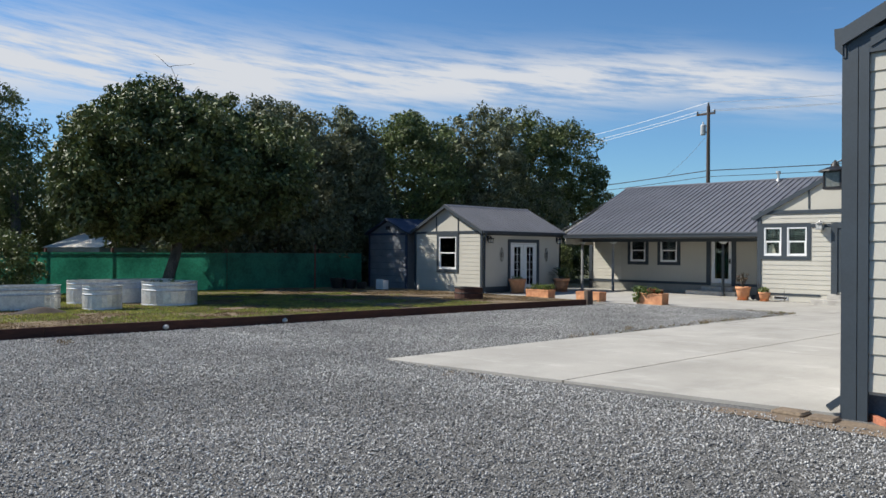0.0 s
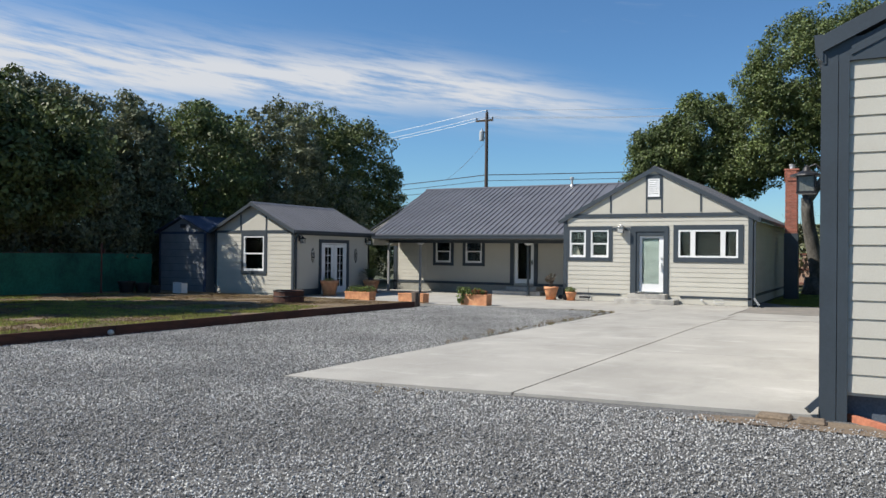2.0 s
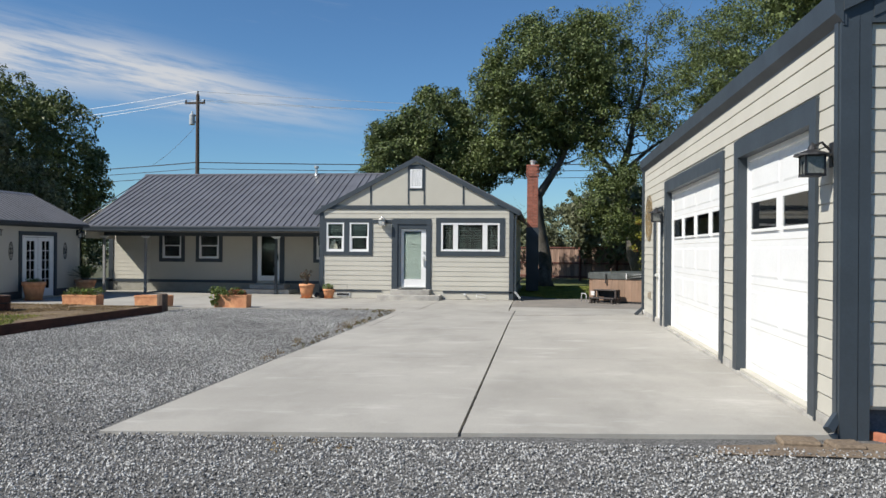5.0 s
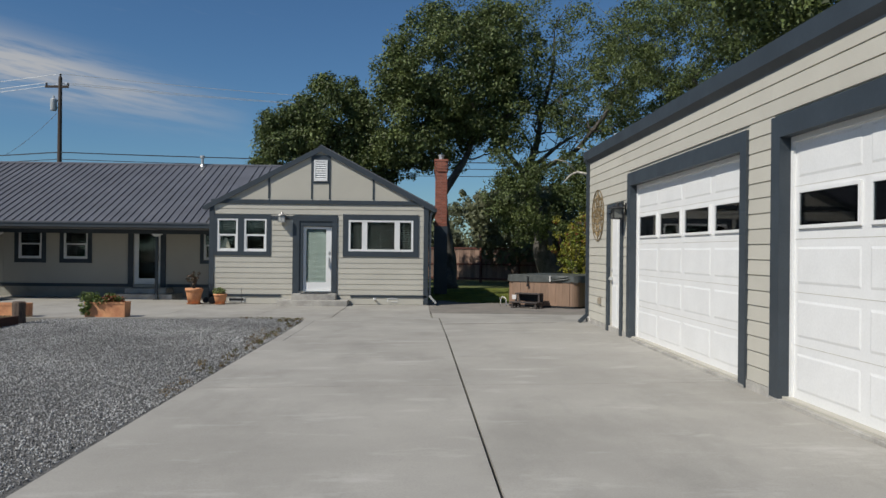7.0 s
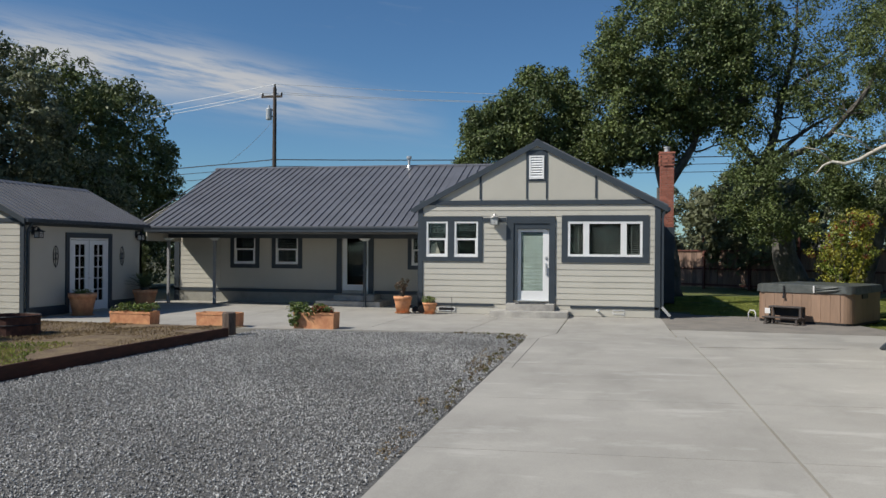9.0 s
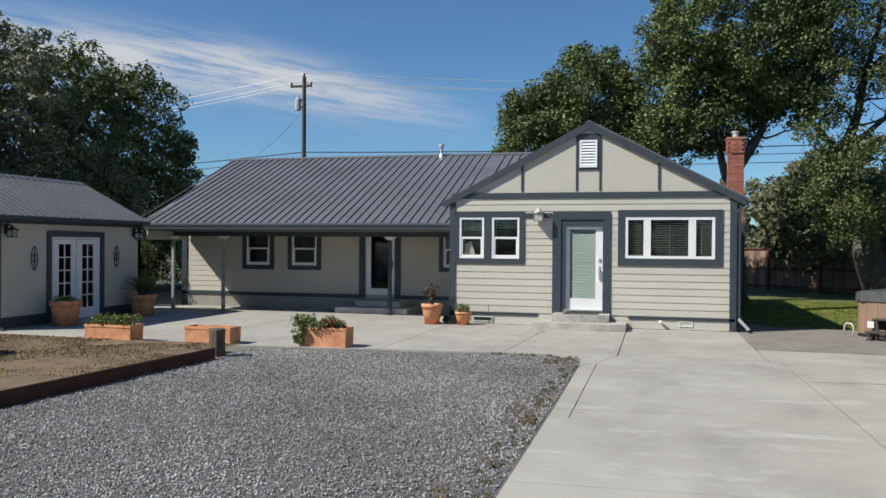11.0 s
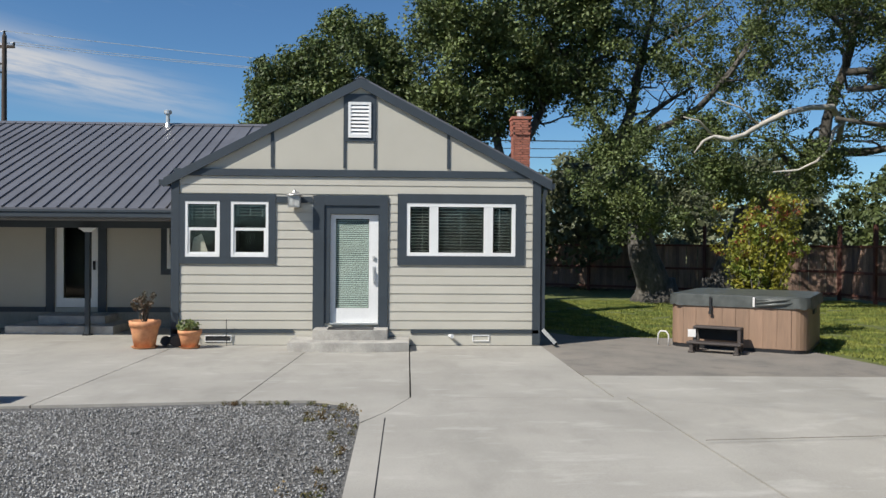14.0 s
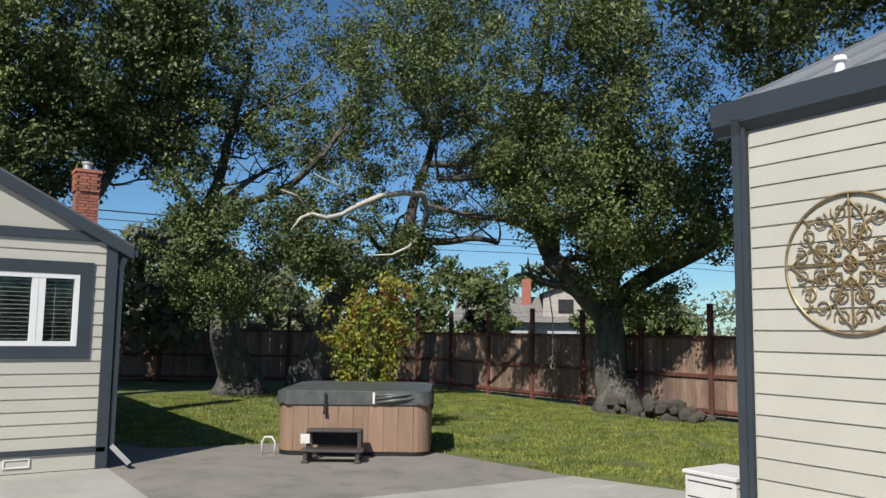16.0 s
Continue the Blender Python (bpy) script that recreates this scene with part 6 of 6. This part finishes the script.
tube(bm, [(10.36, -8.08, .26), (10.345, -8.14, .32), (10.345, -8.24, .33), (10.345, -8.31, .3), (10.36, -8.35, .25)], .011, 8)
ob = smooth(part("cable_loop", bm, PLASTIC))
tagged(ob, "pale hose loop at the foot of the garage corner", "hose")

# medallion on the garage wall
R = .53
md_ = empty("wall_medallion", "round bronze scrollwork metal medallion hanging on the clapboard wall", "wall decoration", m=wall_pose(10.368, -8.92, -90, 2.52))
bm = bmesh.new()


def curve(bm, f, n=24, r=.0068, sd=5):
    tube(bm, [(f(i / n)[0], -.0, f(i / n)[1]) for i in range(n + 1)], r, sd)


curve(bm, lambda t: (R * math.cos(6.2832 * t), R * math.sin(6.2832 * t)), 60, .011)
part("ring", bm, BRONZE, md_)
bm = bmesh.new()
curve(bm, lambda t: (.055 * math.cos(6.2832 * t), .055 * math.sin(6.2832 * t)), 20, .008)
for k in range(8):
    curve(bm, lambda t, k=k: (.055 * t * math.cos(k * .785), .055 * t * math.sin(k * .785)), 2, .006)
part("hub", bm, BRONZE, md_)


def scroll(bm, cx, cz, r, a0, turns, sgn):
    curve(bm, lambda t: (cx + r * (1 - .78 * t) * math.cos(a0 + sgn * turns * 6.2832 * t), cz + r * (1 - .78 * t) * math.sin(a0 + sgn * turns * 6.2832 * t)), 22, .0062)


for k in range(8):
    a = k * math.pi / 4 + math.pi / 8 * 0
    bm = bmesh.new()
    ca, sa = math.cos(a), math.sin(a)
    for sg in (-1, 1):
        px, pz = -sa * sg, ca * sg
        base = math.atan2(sa, ca)
        scroll(bm, ca * .40 + px * .075, sa * .40 + pz * .075, .07, base + sg * 1.2, 1.35, sg)
        scroll(bm, ca * .24 + px * .07, sa * .24 + pz * .07, .065, base + sg * 2.2, 1.3, -sg)
        scroll(bm, ca * .15 + px * .03, sa * .15 + pz * .03, .035, base - sg * 1.0, 1.1, sg)
        curve(bm, lambda t, sg=sg: (ca * (.1 + .38 * t) + -sa * sg * .12 * math.sin(3.14 * t), sa * (.1 + .38 * t) + ca * sg * .12 * math.sin(3.14 * t)), 12, .0075)
    curve(bm, lambda t: (ca * (.44 + .085 * t), sa * (.44 + .085 * t)), 2, .007)
    part("scroll", bm, BRONZE, md_)
part("stay", boxes((-.5, .5, .002, .014, -.008, .008), (-.008, .008, .002, .014, -.5, .5)), BRONZE, md_)

# rope swing
rp = empty("rope_swing", "knotted rope hanging from the big oak limb", "rope", m=pose(19.9, 5.4, 0))
bm = bmesh.new()
tube(bm, [(-.6, .2, 5.3), (-.2, .1, 4), (0, 0, 2.4), (0, 0, 1.35)], .022, 6)
tube(bm, [(.0, .0, 1.35), (.07, 0, 1.27), (0, 0, 1.17), (-.06, 0, 1.27), (0, 0, 1.35)], .026, 6)
tube(bm, [(.0, .0, 1.17), (.09, 0, 1.08), (.05, 0, .98), (-.05, 0, .98), (-.08, 0, 1.08), (0, 0, 1.17)], .024, 6)
part("rope", bm, ROPE, rp)

# stones and logs at the foot of the big oak
rng = random.Random(14)
bm = bmesh.new()
for i in range(60):
    b = bmesh.new()
    bmesh.ops.create_icosphere(b, subdivisions=1, radius=rng.uniform(.08, .2))
    me = bpy.data.meshes.new("tmp")
    b.to_mesh(me)
    b.free()
    off = Vector((rng.uniform(19.5, 20.4), rng.uniform(.2, 2.9), rng.uniform(-.05, .3)))
    n0 = len(bm.verts)
    bm.from_mesh(me)
    bm.verts.ensure_lookup_table()
    for v in bm.verts[n0:]:
        v.co = v.co * (1 + .25 * noise.noise(v.co * 6 + off)) + off
    bpy.data.meshes.remove(me)
ob = part("stone_pile", bm, mat("shade_stone", (.075, .066, .056), rough=.9, bump=.3, bscale=20))
tagged(ob, "heap of grey stones and roots at the foot of the oak", "stone pile", kind="stuff")

# ------------------------------------------------------------ pole and cables
pl = empty("utility_pole", "tall dark wooden utility pole with crossarm and transformer behind the house", "utility pole", m=pose(-19.4, 32.9, 0))
part("pole", lathe([(.19, -.2), (.13, 14.0), (.08, 14.1)], 12), POLEWOOD, pl)
part("crossarm", boxes((-1.05, .6, -.08, .04, 13.28, 13.44)), POLEWOOD, pl)
for x, z in ((-.98, 13.44), (0, 14.1), (.55, 13.44)):
    q = part("insulator", lathe([(.06, 0), (.08, .06), (.05, .1), (.08, .15), (.04, .2)], 10), DARKMETAL, pl)
    q.matrix_basis = pose(x, 0, z)
q = part("transformer", lathe([(.2, 0), (.22, .05), (.22, .8), (.2, .85), (.08, .9), (.05, 1.1)], 14), mat("transformer_paint", (.45, .47, .48), rough=.4), pl)
q.matrix_basis = pose(-.42, -.1, 11.6)
part("bracket", boxes((-.3, .0, -.1, .0, 11.8, 11.88), (-.3, .0, -.1, .0, 12.3, 12.38)), DARKMETAL, pl)


def cable(name, pts, r, m, label, sag=.5):
    bm = bmesh.new()
    for a, b in zip(pts, pts[1:]):
        a, b = Vector(a), Vector(b)
        tube(bm, [a.lerp(b, i / 14) - Vector((0, 0, sag * 4 * (i / 14) * (1 - i / 14))) for i in range(15)], r, 4)
    return tagged(part(name, bm, m), label, "cable", "overhead cables")


for dx, z, lz in ((-.98, 13.64, 12.3), (0, 14.3, 12.9), (.55, 13.64, 11.8)):
    cable("power_line", [(-75, 46, lz + 1), (-19.4 + dx, 32.9, z), (45, 62, z + 4)], .022, WIREPALE, "thin bright power line on the pole top", 1.2)
for z, r in ((8.6, .045), (8.1, .03), (7.55, .03)):
    cable("phone_line", [(-75, 44, z - .5), (-19.4, 32.8, z), (45, 38, z + .9), (120, 30, z + 1)], r, WIRE, "dark communication cable running behind the house", .5)
cable("guy_wire", [(-19.6, 32.8, 11.4), (-22.2, 31, 8.2)], .012, WIRE, "thin wire hanging from the transformer", .2)

# far house beyond the fence
PINKISH = mat("far_gable_paint", (.45, .4, .36), rough=.8)
fh = empty("far_house", "low neighbouring house with grey roof and brick chimney beyond the fence", "house", m=pose(44.5, 35, 0, 0, 0, -40))
part("wall", boxes((-6, 6, -3, 3, 0, 2.9)), mat("far_house_paint", (.42, .45, .47), rough=.7), fh)
part("roof", prism([(-3.6, 2.8), (0, 4.8), (3.6, 2.8), (0, 4.6)], -6.5, 6.5, "x"), TILE, fh)
part("gable_panel", prism([(-3, 2.9), (0, 4.5), (3, 2.9)], -5.95, 5.95, "x"), PINKISH, fh)
part("chimney", boxes((-1.5, -.8, -1.2, -.5, 3, 6.1)), BRICK, fh)
part("upper_storey", boxes((.1, 3.4, -2.9, 2.9, 2.9, 4.9)), PINKISH, fh)
part("upper_roof", prism([(-.2, 4.85), (1.75, 5.75), (3.7, 4.85), (1.75, 5.6)], -3.3, 3.3, "y"), TILE, fh)
part("upper_gable", prism([(.1, 4.9), (3.4, 4.9), (1.75, 5.58)], -2.85, 2.85, "y"), PINKISH, fh)
part("upper_window", boxes((1.2, 2.3, -2.95, -2.9, 3.5, 4.5)), DARKIN, fh)
part("window", boxes((-1, .4, -3.05, -3, 1.1, 2.2)), DARKIN, fh)
fh2 = empty("far_house", "small far white house with brown roof beyond the yard", "house", m=pose(24, 70, 0, 0, 0, 10))
part("wall", boxes((-5, 5, -3, 3, 0, 2.6)), WHITE, fh2)
part("roof", prism([(-3.5, 2.5), (0, 4.2), (3.5, 2.5), (0, 4.05)], -5.4, 5.4, "x"), TILE, fh2)
# wooded horizon
for i, (x, y, r, h) in enumerate(((60, 130, 40, 9), (-10, 150, 45, 7), (120, 90, 40, 9), (140, 20, 40, 8), (-90, 90, 40, 9), (-110, 0, 40, 9), (-90, -70, 40, 9), (20, -120, 50, 8), (110, -60, 40, 9))):
    cl = crown_clumps([(x, y, h * .35, r, 10 if abs(y) > abs(x) else r, h * .7, 260, 2.4)], 200 + i, 0)
    ob = leaf_mesh("woodland", cl, 26, .55, LEAFOLIVE, 200 + i)
    tagged(ob, "distant belt of grey-green woodland", "woodland", kind="stuff")

# ------------------------------------------------------------ weeds, grass, stones, boards
rng = random.Random(21)
cl = []
for i in range(100):
    t = rng.random()
    if t < .3:
        x, y = 3.62 + rng.uniform(-.35, .15), rng.uniform(-6.6, -5.7)
    elif t < .45:
        x, y = rng.uniform(2.2, 3.3), -5.62
    else:
        x, y = 3.82 + rng.uniform(-.2, .05), rng.uniform(-15, -6.8)
    cl.append(((x, y, ground_z(x, y) - .005), .04))
ob = leaf_mesh("weeds", cl, 26, .013, WEED, 15)
tagged(ob, "low green weeds along the gravel edge", "weeds", kind="stuff")
cl = []
for i in range(38):
    x, y = 3.75 + rng.uniform(-.3, .12), rng.choice((-6.4, -9.5, -10.5, -11.2, -14, -16)) + rng.uniform(-.5, .5)
    cl.append(((x, y, ground_z(x, y) + .0), .09))
for x, y, n in ((9.2, -21.6, 12), (2.0, -26.3, 3), (10.8, -21.2, 8), (6, -21.6, 5), (-1.2, -24.2, 6)):
    cl += [((x + rng.uniform(-.4, .4), y + rng.uniform(-.15, .15), ground_z(x, y)), .07) for _ in range(n)]
ob = leaf_mesh("dry_weeds", cl, 22, .015, BLADEDRY, 16)
tagged(ob, "dry straw-coloured weeds and litter in the gravel", "weeds", kind="stuff")


def blades(name, x0, x1, y0, y1, n, h, material, seed, keep, z=0.0):
    r = np.random.default_rng(seed)
    x, y = r.uniform(x0, x1, n), r.uniform(y0, y1, n)
    k = np.array([keep(a, b) for a, b in zip(x, y)])
    x, y = x[k], y[k]
    n = len(x)
    g = np.array([ground_z(a, b) for a, b in zip(x, y)]) + z
    a = r.uniform(0, 6.283, n)
    hh_ = h * r.uniform(.4, 1.3, n)
    w = .012 + .01 * r.random(n)
    lean = r.uniform(.1, .7, n) * hh_
    p0 = np.stack([x - np.cos(a) * w, y - np.sin(a) * w, g - .01], 1)
    p1 = np.stack([x + np.cos(a) * w, y + np.sin(a) * w, g - .01], 1)
    b = r.uniform(0, 6.283, n)
    p2 = np.stack([x + np.cos(b) * lean, y + np.sin(b) * lean, g + hh_], 1)
    me = bpy.data.meshes.new(name)
    co = np.stack([p0, p1, p2], 1).reshape(-1, 3).astype(np.float32)
    me.vertices.add(n * 3)
    me.vertices.foreach_set("co", co.ravel())
    me.loops.add(n * 3)
    me.loops.foreach_set("vertex_index", np.arange(n * 3, dtype=np.int32))
    me.polygons.add(n)
    me.polygons.foreach_set("loop_start", (np.arange(n) * 3).astype(np.int32))
    me.update(calc_edges=True)
    me.materials.append(material)
    return tagged(new(name, me), {BLADE: "short green lawn grass", BLADEDRY: "patchy dry yellow lawn grass"}[material], "grass", kind="stuff")


def on_apron(x, y):
    return x < 13.0 and y < -3.72 or x < 12.4 and y < -.9 or x < 11.7 and y < .75 or x < 10.1 and y < 1.45 or x < 8 and y < 3.3


blades("grass", 7, 20.4, -7.5, 13, 170000, .042, BLADE, 41, lambda x, y: not on_apron(x, y) and noise.noise(Vector((x, y, 0)) * 1.1) > -.35, -.05)
blades("grass", -15.7, -2.5, -26, -6.6, 130000, .04, BLADE, 42, lambda x, y: noise.noise(Vector((x, y, 5)) * .6) > -.2 + .12 * max(0, y + 15) and x > -16, .06)
blades("grass", -15.7, -2.5, -30, -6.4, 170000, .026, BLADEDRY, 43, lambda x, y: noise.noise(Vector((x, y, 9)) * .8) > -.2, .06)


def stones(name, n, size, seed, areas, label):
    """Crushed rock: squashed, turned, sharp-edged stones strewn over rectangles."""
    r = np.random.default_rng(seed)
    area = np.array([(a[1] - a[0]) * (a[3] - a[2]) * a[4] for a in areas])
    which = r.choice(len(areas), n, p=area / area.sum())
    A = np.array(areas)[which]
    x = A[:, 0] + r.random(n) * (A[:, 1] - A[:, 0])
    y = A[:, 2] + r.random(n) * (A[:, 3] - A[:, 2])
    ok = ~((x > 3.88) & (y > -21.28)) & ~((x > 3.5) & (y > -6.0)) & ~(y > -5.62 - .12 * (3 - x)) & ~((x > 9.4) & (y > -21.55) & (r.random(n) < .6))
    x, y = x[ok], y[ok]
    n = len(x)
    z = .006 * np.clip(-y, 0, 25) - .028 + r.uniform(0, .012, n)
    z += np.where(y < -20.6, .07 * np.clip((x - 4) / 6.4, 0, 1) * np.clip((y + 25) / 3.5, 0, 1), 0)
    base = np.array([(1, 0, 0), (-.5, .87, 0), (-.5, -.87, 0), (0, 0, 1), (0, 0, -1)], float)
    s = size * r.uniform(.55, 1.5, (n, 1)) * r.uniform(.6, 1.2, (n, 3)) * (1, 1, .75)
    p = base[None] * s[:, None] + r.normal(size=(n, 5, 3)) * size * .22
    q = r.normal(size=(n, 4))
    q /= np.linalg.norm(q, axis=1)[:, None]
    w, a, b, c = q.T
    M = np.stack([1 - 2 * (b * b + c * c), 2 * (a * b - w * c), 2 * (a * c + w * b), 2 * (a * b + w * c), 1 - 2 * (a * a + c * c), 2 * (b * c - w * a), 2 * (a * c - w * b), 2 * (b * c + w * a), 1 - 2 * (a * a + b * b)], 1).reshape(n, 3, 3)
    p = np.einsum("nij,nkj->nki", M, p) + np.stack([x, y, z + size * .35], 1)[:, None]
    tri = np.array([(0, 1, 3), (1, 2, 3), (2, 0, 3), (1, 0, 4), (2, 1, 4), (0, 2, 4)])
    f = (np.arange(n)[:, None, None] * 5 + tri[None]).reshape(-1)
    me = bpy.data.meshes.new(name)
    me.vertices.add(n * 5)
    me.vertices.foreach_set("co", p.reshape(-1).astype(np.float32))
    me.loops.add(len(f))
    me.loops.foreach_set("vertex_index", f.astype(np.int32))
    me.polygons.add(n * 6)
    me.polygons.foreach_set("loop_start", (np.arange(n * 6) * 3).astype(np.int32))
    me.update(calc_edges=True)
    me.materials.append(STONE)
    return tagged(new(name, me), label, "gravel", kind="stuff")


stones("gravel", 290000, .0112, 51, [(-2.25, 3.95, -21.3, -5.7, 1.0), (-2.25, 14.4, -27.6, -21.0, 1.15)], "grey crushed stone gravel covering the yard")
lay_boards()
